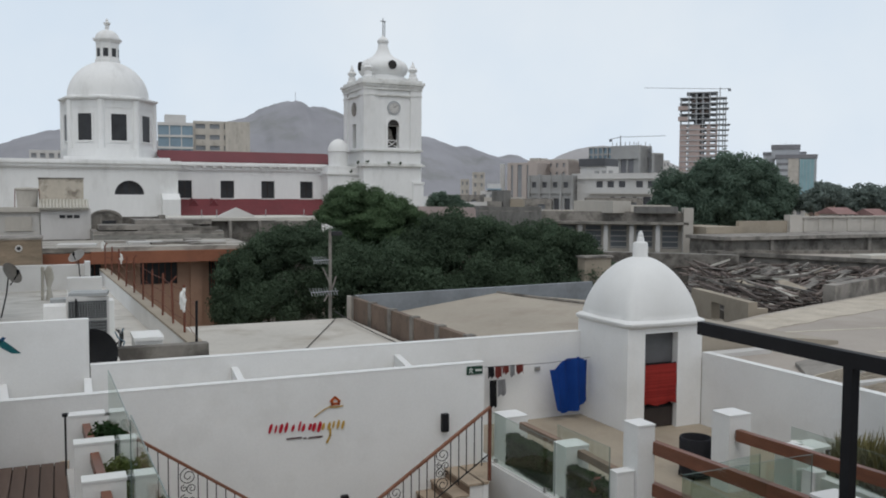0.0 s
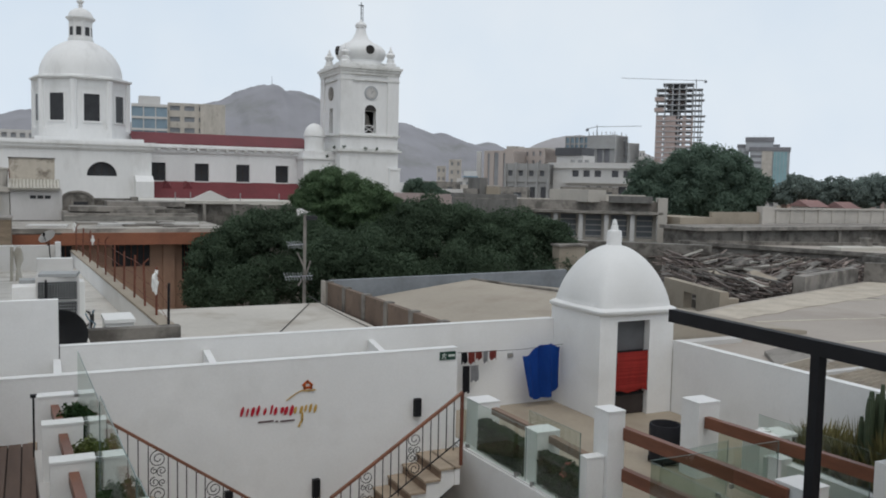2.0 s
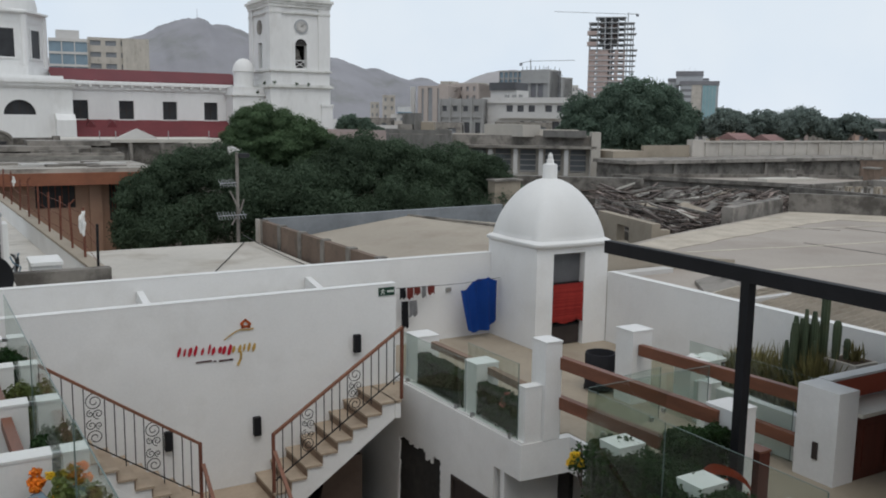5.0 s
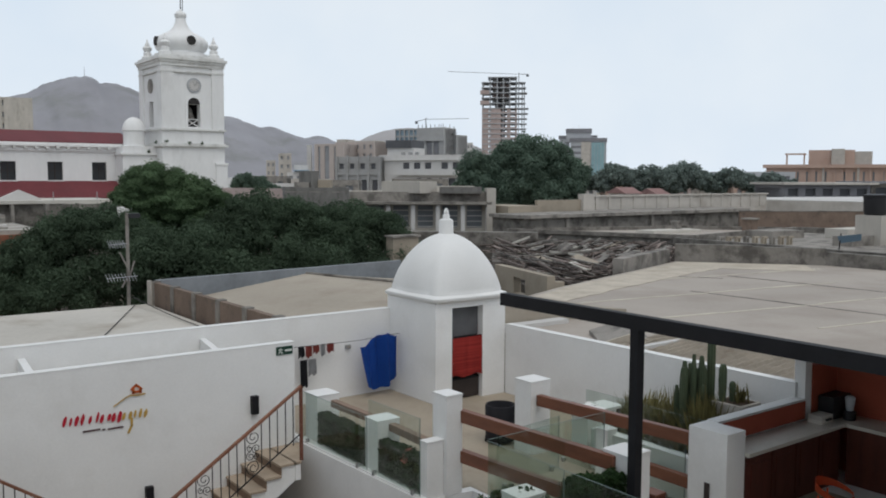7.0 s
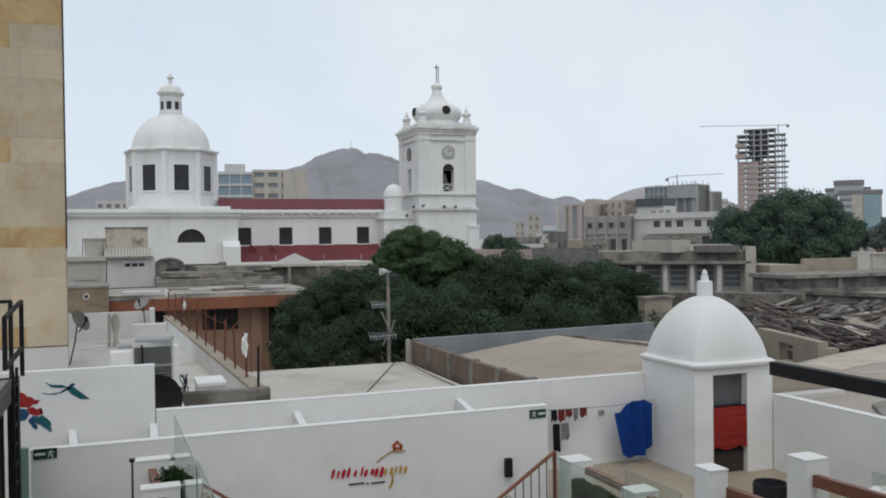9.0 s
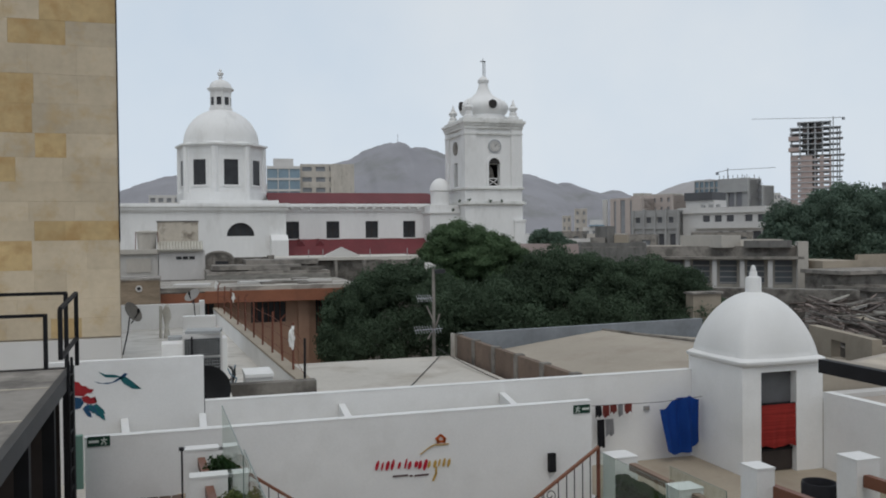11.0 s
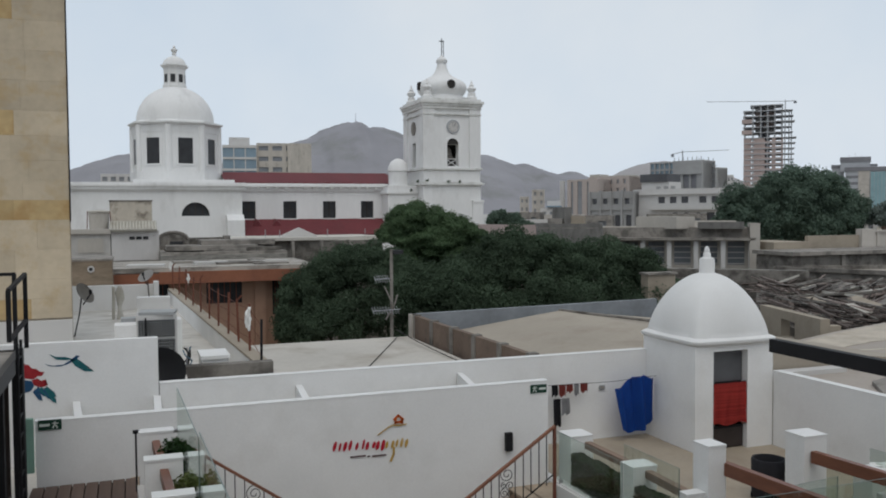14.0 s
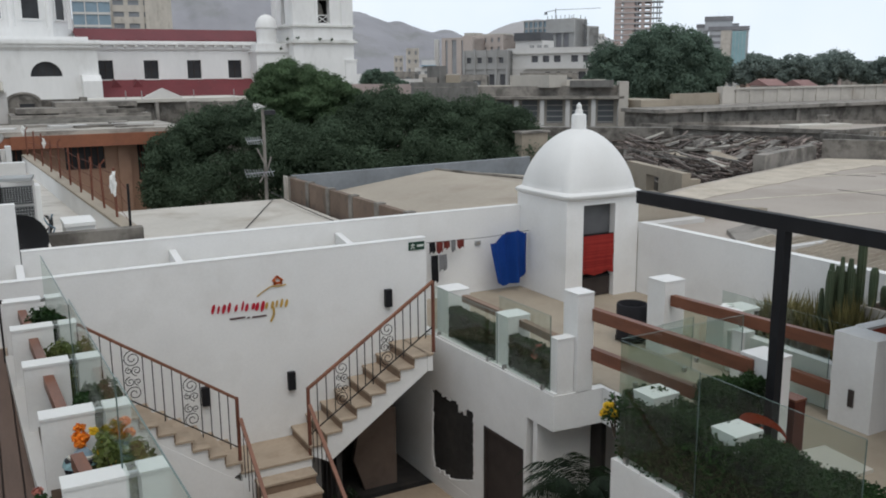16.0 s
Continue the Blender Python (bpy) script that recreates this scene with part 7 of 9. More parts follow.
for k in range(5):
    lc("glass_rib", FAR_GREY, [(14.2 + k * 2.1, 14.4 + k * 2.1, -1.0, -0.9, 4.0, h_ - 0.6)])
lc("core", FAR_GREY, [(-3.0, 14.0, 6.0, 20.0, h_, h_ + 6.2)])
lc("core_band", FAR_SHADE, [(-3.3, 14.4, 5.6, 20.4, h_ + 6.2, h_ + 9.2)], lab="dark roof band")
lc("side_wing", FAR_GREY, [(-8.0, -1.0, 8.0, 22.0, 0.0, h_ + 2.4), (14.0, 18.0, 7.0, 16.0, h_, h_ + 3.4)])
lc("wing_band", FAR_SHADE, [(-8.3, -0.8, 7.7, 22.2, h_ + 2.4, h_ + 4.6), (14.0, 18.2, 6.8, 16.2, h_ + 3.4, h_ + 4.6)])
for k in range(3):
    lc("roof_aerial", FAR_GREY, [(2.0 + k * 3.4, 2.15 + k * 3.4, 10.0, 10.15, h_ + 9.2, h_ + 10.8 + k % 2)])
ob_, lc, w_, h_ = far_building("brick_building", "orange brick institutional building", (151.0, 97.8), (163.0, 76.5), 16, 7.6, FAR_ORANGE, 15, 3, fh=3.2, win_h=1.9, win_w=0.22, top_gap=1.2)
for k in range(8):
    lc("facade_pier", FAR_CREAM if k % 3 == 1 else FAR_ORANGE, [(8.0 + k * 2.0, 8.35 + k * 2.0, -0.25, 0.0, 0.0, h_ + 0.1)])
lc("eaves", FAR_ORANGE, [(-0.6, w_ + 0.3, -0.7, 0.0, h_ - 0.5, h_ + 0.15)])
lc("upper_block", FAR_ORANGE, [(7.5, 15.5, 1.0, 10.0, h_ - 0.4, h_ + 2.9)])
lc("pale_block", FAR_CREAM, [(11.5, 13.8, 0.4, 10.0, h_ - 5.0, h_ + 3.1), (15.5, 18.5, 1.5, 10.0, h_ - 0.4, h_ + 2.6)])
lc("roof_frame", FAR_ORANGE, [(3.5, 3.8, 0.5, 0.8, h_, h_ + 2.0), (6.6, 6.9, 0.5, 0.8, h_, h_ + 2.0), (3.3, 7.1, 0.4, 0.9, h_ + 2.0, h_ + 2.3)])
far_building("warehouse", "low grey warehouse with a dark roof edge", (136.0, 96.5), (146.0, 88.6), 10, 6.3, FAR_GREY, 4, 1, win_h=1.2, win_w=0.4)
for i, (left, right, z, label, mt) in enumerate((((97.5, 60.5), (108.0, 55.2), 4.35, "low workshop under a pale slab roof", FAR_SHADE), ((108.6, 55.4), (121.0, 48.0), 4.5, "low store with a projecting grey roof", CONC))):
    ob_, lc, w_, h_ = far_building("workshop", label, left, right, 7, z, mt, 5, 1, FAR_BLACK, win_h=0.9, win_w=0.6, top_gap=0.5)
    lc("roof_slab", (FAR_CREAM, FAR_SHADE)[i], [(-0.6, w_ + 0.6, -0.8, 7.2, h_, h_ + 0.28)])
for i, (x, y, z, w) in enumerate(((91.2, 80.5, 3.55, 2.8), (96.0, 79.0, 3.40, 2.2))):
    rh = thing("tiled_cottage", "low cottage with a haze-muted red tile roof", "house", "red cottages", at=(x, y, GROUND_Z))
    blocks("wall", FAR_WHITE, rh, [(x, x + w, y, y + 3.0, GROUND_Z, z - 0.55)])
    bm = bmesh.new()
    ends = [[bm.verts.new(c) for c in ((xx, y - 0.4, z - 0.6), (xx, y + 3.4, z - 0.6), (xx, y + 1.5, z + 0.25))] for xx in (x - 0.4, x + w + 0.4)]
    bm.faces.new(ends[0])
    bm.faces.new(ends[1][::-1])
    for a, b in ((0, 1), (1, 2), (2, 0)):
        bm.faces.new((ends[0][b], ends[0][a], ends[1][a], ends[1][b]))
    part("roof", bm, FAR_TILE, rh, "haze-muted red tile roof")
    for k in range(3):
        blocks("window", FAR_BLACK, rh, [(x + 0.2 + k * w / 3, x + 0.55 + k * w / 3, y - 0.03, y, z - 1.3, z - 0.7)])


# ================================================================ neighbouring roofs
def roof_block(name, label, ring, z0, z1, mat, cat="building", roof=None, parapet=0.0, pw=0.2, wall_mat=None, cap=None):
    """A neighbouring building seen from above: walls, roof sheet and, where it has one, a parapet."""
    cx, cy = sum(p[0] for p in ring) / len(ring), sum(p[1] for p in ring) / len(ring)
    ob = thing(name, label, cat, at=(cx, cy, z0))
    bm = bmesh.new()
    prism(bm, ring, z0, z1 - 0.05)
    part("wall", bm, wall_mat or mat, ob)
    bm = bmesh.new()
    prism(bm, [(cx + (x - cx) * 0.999, cy + (y - cy) * 0.999) for x, y in ring], z1 - 0.05, z1)
    part("roof", bm, roof or mat, ob)
    if parapet:
        n = len(ring)
        for i in range(n):
            bm = bmesh.new()
            prism(bm, strip(ring[i], ring[(i + 1) % n], pw), z1, z1 + parapet)
            part("parapet", bm, cap or wall_mat or mat, ob)
    return ob


# white flat roof right behind the hostel
wr = roof_block("flat_roof_house", "low house with a stained whitish flat roof", [(3.75, 17.6), (9.4, 17.6), (9.4, 29.4), (3.75, 29.4)], GROUND_Z, 0.8, ROOF_WHITE)
for k, (p, q) in enumerate((((8.9, 29.2), (6.3, 23.6)), ((8.9, 29.3), (9.15, 23.0)))):
    bm = bmesh.new()
    path_tube(bm, [(p[0] + (q[0] - p[0]) * u, p[1] + (q[1] - p[1]) * u, 0.83 + 0.25 * (1 - u) ** 2 * (k == 1)) for u in [i / 8 for i in range(9)]], 0.015, 5)
    tagged(cast("roof_cable", bm, WIRE, None), "dark cable lying across the flat roof", "cable")
# tan roof with a grey brick parapet
tr = thing("tan_roof_house", "house with a low tan hipped roof behind grey parapets", "house", at=(15, 24, GROUND_Z))
bm = bmesh.new()
prism(bm, [(9.55, 18.2), (20.5, 17.8), (20.5, 30.0), (9.55, 29.0)], GROUND_Z, 0.7)
part("wall", bm, CONC_DARK, tr)
for p, q, z in (((9.45, 29.1), (9.6, 18.2), 1.6),):
    n = 6
    for i in range(n):
        a, b = i / n, (i + 1) / n
        pa = (p[0] + (q[0] - p[0]) * a, p[1] + (q[1] - p[1]) * a)
        pb = (p[0] + (q[0] - p[0]) * b, p[1] + (q[1] - p[1]) * b)
        bm = bmesh.new()
        prism(bm, strip(pa, pb, 0.18), 0.55, z - 0.02)
        part("brick_panel", bm, BRICK, tr, "bare grey-brown brick parapet panel")
        bm = bmesh.new()
        prism(bm, strip((pa[0] - 0.04, pa[1]), (pa[0] - 0.04, pa[1] - 0.25), 0.26), 0.55, z + 0.02)
        part("parapet_post", bm, CONC_DARK, tr)
bm = bmesh.new()
prism(bm, strip((9.45, 29.1), (20.4, 30.3), 0.2), 0.6, 1.62)
part("rear_parapet", bm, FOIL, tr, "grey flashing on the rear parapet")
bm = bmesh.new()
box(bm, 9.35, 9.62, 28.95, 29.3, 0.55, 1.62)
part("corner_post", bm, FAR_CREAM, tr, "pale corner post")
apex, h0 = (14.7, 28.2), 1.55
bm = bmesh.new()
pts = {"a": (9.8, 18.2, 1.10), "b": (20.4, 17.8, 1.1), "c": (20.4, 29.9, 0.85), "d": (9.8, 28.8, 0.85), "m": (14.9, 28.4, 1.58), "n": (15.4, 17.9, 1.62)}
v = {k: bm.verts.new(c) for k, c in pts.items()}
lo = {k: bm.verts.new((c[0], c[1], 0.68)) for k, c in pts.items()}
for f in ((("a"), "n", "m", "d"), ("n", "b", "c", "m"), ("m", "c", "d")):
    bm.faces.new([v[k] for k in f])
    bm.faces.new([lo[k] for k in reversed(f)])
for a, b in (("a", "n"), ("n", "b"), ("b", "c"), ("c", "d"), ("d", "a")):
    bm.faces.new((v[a], v[b], lo[b], lo[a]))
part("roof", bm, ROOF_TAN, tr, "tan sheet roof")
bm = bmesh.new()
path_tube(bm, [(14.9, 28.4, 1.60), (16.5, 25.0, 1.52), (18.0, 21.5, 1.47)], 0.05, 6)
part("ridge_seam", bm, CONC_DARK, tr)
# metal trim beside the tower
bm = bmesh.new()
for i in range(16):
    box(bm, 11.0 + i * 0.16, 11.08 + i * 0.16, 18.9, 19.1, 1.50, 1.58)
box(bm, 10.95, 13.6, 18.95, 19.05, 1.42, 1.50)
part("ridge_tiles", bm, CONC_DARK, tr)

# big grey membrane roof beyond the boundary wall
br = thing("membrane_roof_hall", "wide hall with a grey membrane roof and pale seams", "hall", at=(26, 16, GROUND_Z))
ring = [(14.9, -4.0), (40.0, -4.0), (39.2, 22.0), (34.9, 27.4), (23.0, 23.4), (18.2, 21.4), (14.9, 21.4)]
bm = bmesh.new()
prism(bm, ring, GROUND_Z, 0.92)
part("wall", bm, CONC_TAN, br)
bm = bmesh.new()
prism(bm, ring, 0.92, 1.0)
part("roof", bm, ROOF_GREY, br, "grey roof membrane")


def seam(p, q, w, mat, z=1.0, jit=0.0, seed=0):
    r = random.Random(seed)
    bm = bmesh.new()
    n = 7
    for i in range(n):
        a, b = i / n, (i + 1) / n
        j0, j1 = r.gauss(0, jit), r.gauss(0, jit)
        prism(bm, strip((p[0] + (q[0] - p[0]) * a, p[1] + (q[1] - p[1]) * a + j0), (p[0] + (q[0] - p[0]) * b, p[1] + (q[1] - p[1]) * b + j0), w * r.uniform(0.6, 1.4)), z, z + 0.012)
    part("roof_seam", bm, mat, br)


for i, (p, q) in enumerate((((17.5, 20.4), (33.0, 18.0)), ((20.3, 16.3), (36.0, 13.6)), ((22.5, 12.6), (38.0, 10.0)), ((20, 9), (38, 6.0)), ((24.2, 23.3), (37.5, 21.2)))):
    seam(p, q, 0.16, ROOF_SEAM, 1.0, 0.03, i)
for i, (p, q) in enumerate((((26.1, 19.8), (26.6, 4.0)), ((31.5, 22.0), (32.0, 4.0)), ((28.5, 25.0), (30.5, 21.5)))):
    seam(p, q, 0.09, CONC_DARK, 1.0, 0.0, 10 + i)
blocks("ledge_step", FAR_WHITE, br, [(14.9, 18.2, 19.2, 19.6, 1.0, 1.18), (14.9, 17.5, 17.4, 17.8, 1.0, 1.12)])
blocks("roof_kerb", FAR_WHITE, br, [(15.0, 15.2, 13.0, 19.0, 1.0, 1.1), (15.2, 19.0, 13.0, 13.18, 1.0, 1.25)])
# rough gravelled margin along the broken edge
edge_r = random.Random(5)
outer = [(18.4, 21.1), (23.0, 23.1), (29.0, 25.1), (34.7, 27.0), (38.9, 21.9)]
inner = [(19.6, 20.2), (23.8, 21.5), (29.4, 23.1), (33.8, 24.0), (36.6, 20.2)]
near, far = [], []
for k in range(4):
    for s in range(8):
        q = s / 8
        near.append((inner[k][0] + (inner[k + 1][0] - inner[k][0]) * q, inner[k][1] + (inner[k + 1][1] - inner[k][1]) * q + edge_r.uniform(-0.10, 0.10)))
        far.append((outer[k][0] + (outer[k + 1][0] - outer[k][0]) * q, outer[k][1] + (outer[k + 1][1] - outer[k][1]) * q))
bm = bmesh.new()
lows = [(bm.verts.new((*a, 1.004)), bm.verts.new((*b, 1.004))) for a, b in zip(near, far)]
highs = [(bm.verts.new((*a, 1.018)), bm.verts.new((*b, 1.03))) for a, b in zip(near, far)]
for (a, b), (c, d), (e, f), (g, h) in zip(lows, lows[1:], highs, highs[1:]):
    bm.faces.new((e, g, h, f))
    bm.faces.new((a, b, d, c))
    bm.faces.new((a, c, g, e))
    bm.faces.new((b, f, h, d))
part("gravel_margin", bm, CLAY, br, "rough tan gravel margin")
for p, q, z in (((34.95, 27.5), (37.2, 24.6), 1.86), ((37.2, 24.6), (39.25, 22.0), 1.80), ((39.25, 22.0), (39.6, 12.0), 1.62), ((39.6, 12.0), (40.0, -4.0), 1.55)):
    bm = bmesh.new()
    prism(bm, strip(p, q, 0.4), GROUND_Z, z)
    part("edge_wall", bm, CONC_DARK, br, "stained masonry wall along the roof edge", bevel=0.03)
cs = thing("tiled_canopy", "low roof of old tan clay tiles beyond the boundary wall", "roof", at=(16.5, 9.8, 0.0))
bm = bmesh.new()
n = 120
top = []
for i in range(n + 1):
    y = 9.3 + i * 4.6 / n
    z = 1.09 + 0.05 * math.sin(i * math.pi / 3)
    line = []
    for k in range(6):
        line.append(bm.verts.new((14.95 + k * 0.42, y, z + k * 0.025)))
        line.append(bm.verts.new((14.95 + k * 0.42 + 0.41, y, z + k * 0.025 + 0.05)))
    top.append(line)
for a, b in zip(top, top[1:]):
    for k in range(11):
        bm.faces.new((a[k], a[k + 1], b[k + 1], b[k]))
bmesh.ops.solidify(bm, geom=bm.faces[:], thickness=0.01)
part("tile_sheet", bm, CLAY, cs)
blocks("support_wall", CONC, cs, [(15.0, 17.3, 9.4, 13.8, 0.9, 1.04)])

# little gabled vent house on the hall roof
gv = thing("gabled_vent_house", "small weathered gabled vent house on the roof", "roof vent", at=(16.3, 13.9, 1.0))
for nm, mt, d0, d1, lift in (("vent_body", CONC, 0.0, 1.9, 0.0), ("pale_verge", CLAY, -0.06, 0.0, 0.03)):
    bm = bmesh.new()
    ax, ay, ux, uy = 15.6, 14.35, 0.80, -0.60
    ring = [(0.0, 0.98), (1.35, 0.98), (1.35, 1.10 + lift), (0.68, 1.32 + lift), (0.0, 1.10 + lift)]
    lo = [bm.verts.new((ax + ux * q - uy * d0, ay + uy * q + ux * d0, z)) for q, z in ring]
    hi = [bm.verts.new((ax + ux * q - uy * d1, ay + uy * q + ux * d1, z)) for q, z in ring]
    bm.faces.new(lo)
    bm.faces.new(hi[::-1])
    for k in range(5):
        j = (k + 1) % 5
        bm.faces.new((lo[j], lo[k], hi[k], hi[j]))
    part(nm, bm, mt, gv)

# collapsed roof strewn with sheets and timbers
col = thing("collapsed_roof", "collapsed roof strewn with old sheets and timbers", "ruin", at=(33, 34, GROUND_Z))
field = [(36.4, 43.4), (42.5, 37.5), (43.5, 33.0), (34.9, 27.9), (23.2, 24.2), (27.5, 32.8)]
bm = bmesh.new()
prism(bm, field, GROUND_Z, 0.55)
part("wall", bm, CONC_DARK, col)
r = random.Random(15)


def inside(x, y):
    hit = False
    for (xa, ya), (xb, yb) in zip(field, field[1:] + field[:1]):
        if (ya > y) != (yb > y) and x < xa + (y - ya) / (yb - ya) * (xb - xa):
            hit = not hit
    return hit


FAN_LOW, FAN_HIGH, FAN_CROSS = 70.0, 27.0, -25.0


def side_of_valley(x, y):
    return FAN_LOW if (x - 30.0) * 13.0 - (y - 27.2) * 4.7 < 0 else FAN_HIGH


made = 0
while made < 270:
    x, y = r.uniform(23, 44), r.uniform(24, 44)
    if not inside(x, y):
        continue
    fan = side_of_valley(x, y)
    turn = fan + r.gauss(0, 4) if r.random() < 0.9 else FAN_CROSS + r.gauss(0, 12)
    kind_ = made % 9
    if kind_ < 6:
        long_, wide, thick = r.uniform(2.0, 5.2), r.uniform(0.06, 0.15), r.uniform(0.06, 0.12)
    else:
        long_, wide, thick = r.uniform(1.6, 3.8), r.uniform(0.22, 0.48), r.uniform(0.015, 0.03)
    dx, dy = math.cos(radians(turn)) * long_ * 0.5, math.sin(radians(turn)) * long_ * 0.5
    if not (inside(x + dx, y + dy) and inside(x - dx, y - dy)):
        continue
    made += 1
    bm = bmesh.new()
    box(bm, -long_ / 2, long_ / 2, -wide / 2, wide / 2, 0, thick)
    bm.transform(Matrix.Translation((x, y, 0.62 + r.random() ** 1.3 * 0.62)) @ Euler((radians(r.gauss(0, 10)), radians(r.gauss(0, 3.5)), radians(turn))).to_matrix().to_4x4())
    mt = (RUBBLE, RUBBLE, CONC_DARK, RUBBLE, CORR if r.random() < 0.35 else RUBBLE, CONC, CONC_DARK, CONC, CORR if r.random() < 0.5 else CONC_TAN)[kind_]
    part("roof_sheet" if wide > 0.2 else "timber", bm, mt, col)
bm = bmesh.new()
made = 0
while made < 900:
    x, y = r.uniform(23, 44), r.uniform(24, 44)
    if not inside(x, y):
        continue
    made += 1
    start = len(bm.verts)
    long_ = r.uniform(0.5, 2.2)
    box(bm, -long_ / 2, long_ / 2, -0.05, r.uniform(0.0, 0.08), 0, r.uniform(0.02, 0.06))
    m = Matrix.Translation((x, y, 0.56 + r.random() * 0.6)) @ Euler((radians(r.gauss(0, 12)), radians(r.gauss(0, 6)), radians((side_of_valley(x, y) if r.random() < 0.8 else FAN_CROSS) + r.gauss(0, 10)))).to_matrix().to_4x4()
    bm.verts.ensure_lookup_table()
    for vv in bm.verts[start:]:
        vv.co = m @ vv.co
tagged(part("splinters", bm, RUBBLE, col), "small splintered boards", kind="stuff")
bm = bmesh.new()
prism(bm, strip((29.2, 25.75), (35.2, 28.0), 0.5), GROUND_Z, 1.56)
part("gable_wall", bm, CONC, col, "pale broken gable wall")
stub = thing("broken_wall", "broken tan wall stub with a small opening", "wall", at=(25, 26, 0))
bm = bmesh.new()
wall_with_holes(bm, "y", 0, 0.35, 0, 4.9, GROUND_Z, 1.36, [(1.9, 3.0, 0.35, 1.02)])
bm.transform(Matrix.Translation((24.25, 28.7, 0)) @ Matrix.Rotation(radians(-106), 4, "Z"))
part("masonry", bm, CONC_TAN, stub)
bm = bmesh.new()
prism(bm, strip((22.95, 24.0), (23.6, 23.75), 0.35), 0.4, 1.12)
part("fallen_masonry", bm, CONC_TAN, stub)

# low roofs and walls further right
roof_block("low_roof_house", "low house with grey stained flat roof", [(40, 46), (53, 41.5), (58, 36), (45.2, 34.2)], GROUND_Z, 1.3, CONC, roof=ROOF_GREY, parapet=0.25, wall_mat=CONC_DARK)
roof_block("low_roof_house", "low house with blackened parapet walls", [(43.2, 33.8), (60, 36), (62, 24), (42.6, 18.5)], GROUND_Z, 1.1, CONC_DARK, roof=CONC, parapet=0.4, pw=0.35)
roof_block("low_roof_house", "low house with pale flat roof strips", [(46, 22), (72, 30), (76, 8), (48, 5)], GROUND_Z, 1.5, CONC, roof=ROOF_GREY, parapet=0.3)
roof_block("low_roof_house", "low concrete house far to the side", [(40.5, 17.5), (46, 20), (48, -5), (41, -8)], GROUND_Z, 1.0, CONC_DARK, roof=ROOF_GREY, parapet=0.3, pw=0.3)
for i, (x, y, w, d, z) in enumerate([(47, 38.8, 4.5, 1.6, 1.5), (52, 33, 3.0, 2.0, 1.6), (56, 30, 6.0, 1.6, 1.75), (50, 26.5, 5.0, 1.2, 1.7), (63, 27, 8.0, 2.5, 2.0)]):
    bm = bmesh.new()
    prism(bm, [(x, y), (x + w, y - 0.5), (x + w + 0.2, y + d - 0.5), (x, y + d)], 1.0, z)
    tagged(cast("roof_slab", bm, ROOF_WHITE if i % 2 == 0 else CONC, None), "pale slab lying on the low roofs", "slab", "roof slabs")
bl = thing("pierced_parapet", "pale concrete parapet of pierced blocks", "parapet", at=(52, 29, 1.3))
for i in range(9):
    x, y = 44.3 + i * 0.50, 31.6 - i * 0.265
    blocks("pierced_block", CONC_TAN if i % 3 else CONC, bl, [(x, x + 0.12, y, y + 0.2, 1.1, 1.52), (x, x + 0.50, y, y + 0.2, 1.52, 1.62), (x + 0.26, x + 0.34, y, y + 0.2, 1.1, 1.52)])
for (x, y, w, z, mt) in ((53.2, 35.4, 0.75, 2.35, BRICK), (50.2, 39.4, 0.5, 2.05, CONC)):
    ch = thing("wall_stub", "weathered masonry stub standing on the low roofs", "masonry stub", at=(x, y, 1.0))
    blocks("shaft", mt, ch, [(x, x + w, y, y + w, 1.0, z - 0.1)], bevel=0.03)
    blocks("cap", CONC, ch, [(x - 0.08, x + w + 0.08, y - 0.08, y + w + 0.08, z - 0.1, z)], bevel=0.03)
dk = thing("mossy_hall", "long dark mossy hall wall under a concrete roof edge", "building", at=(50, 45, GROUND_Z))
blocks("wall", CONC_DARK, dk, [(41.5, 68.0, 46.0, 49.5, GROUND_Z, 2.2)])
blocks("roof_edge", CONC, dk, [(41.2, 68.2, 45.6, 49.6, 2.2, 2.45)])
for x in (45.6, 55.2):
    blocks("pilaster", CONC, dk, [(x, x + 0.3, 45.85, 46.0, 0.0, 2.2)])
lw = thing("panelled_wall", "long pale panelled parapet wall with pilasters", "wall", at=(60, 50, GROUND_Z))
blocks("wall", FAR_CREAM, lw, [(51.6, 77.5, 50.0, 50.3, GROUND_Z, 3.55)])
blocks("coping", FAR_CREAM, lw, [(51.5, 77.6, 49.85, 50.4, 3.55, 3.68)])
for i in range(16):
    x = 53.0 + i * 1.55
    blocks("pilaster", FAR_CREAM, lw, [(x, x + 0.35, 49.94, 50.0, 2.45, 3.55)])
blocks("plain_wall", CONC_TAN, lw, [(46.5, 51.3, 50.0, 50.3, GROUND_Z, 3.35)], "brown unpainted wall stretch")
blocks("end_panel", FAR_CREAM, lw, [(51.3, 52.5, 49.7, 50.3, 2.0, 3.8)])
bt = roof_block("tan_wall_house", "tan concrete house beside the mossy hall", [(43.1, 49.6), (46.4, 49.6), (46.4, 54), (43.9, 54)], GROUND_Z, 2.95, CONC_TAN)
bkw = thing("bare_brick_wall", "long bare brown brick wall", "wall", at=(64, 38, GROUND_Z))
bm = bmesh.new()
prism(bm, strip((60.0, 41.0), (69.5, 34.4), 0.3), GROUND_Z, 2.5)
part("wall", bm, BRICK, bkw)
bm = bmesh.new()
prism(bm, strip((60.0, 40.95), (69.5, 34.35), 0.4), 2.5, 2.58)
part("coping", bm, CONC, bkw)
roof_block("pale_roof_house", "pale flat-roofed house behind the brick wall", [(77, 60), (120, 46), (122, 30), (80, 34)], GROUND_Z, 3.0, FAR_CREAM, roof=FAR_WHITE)
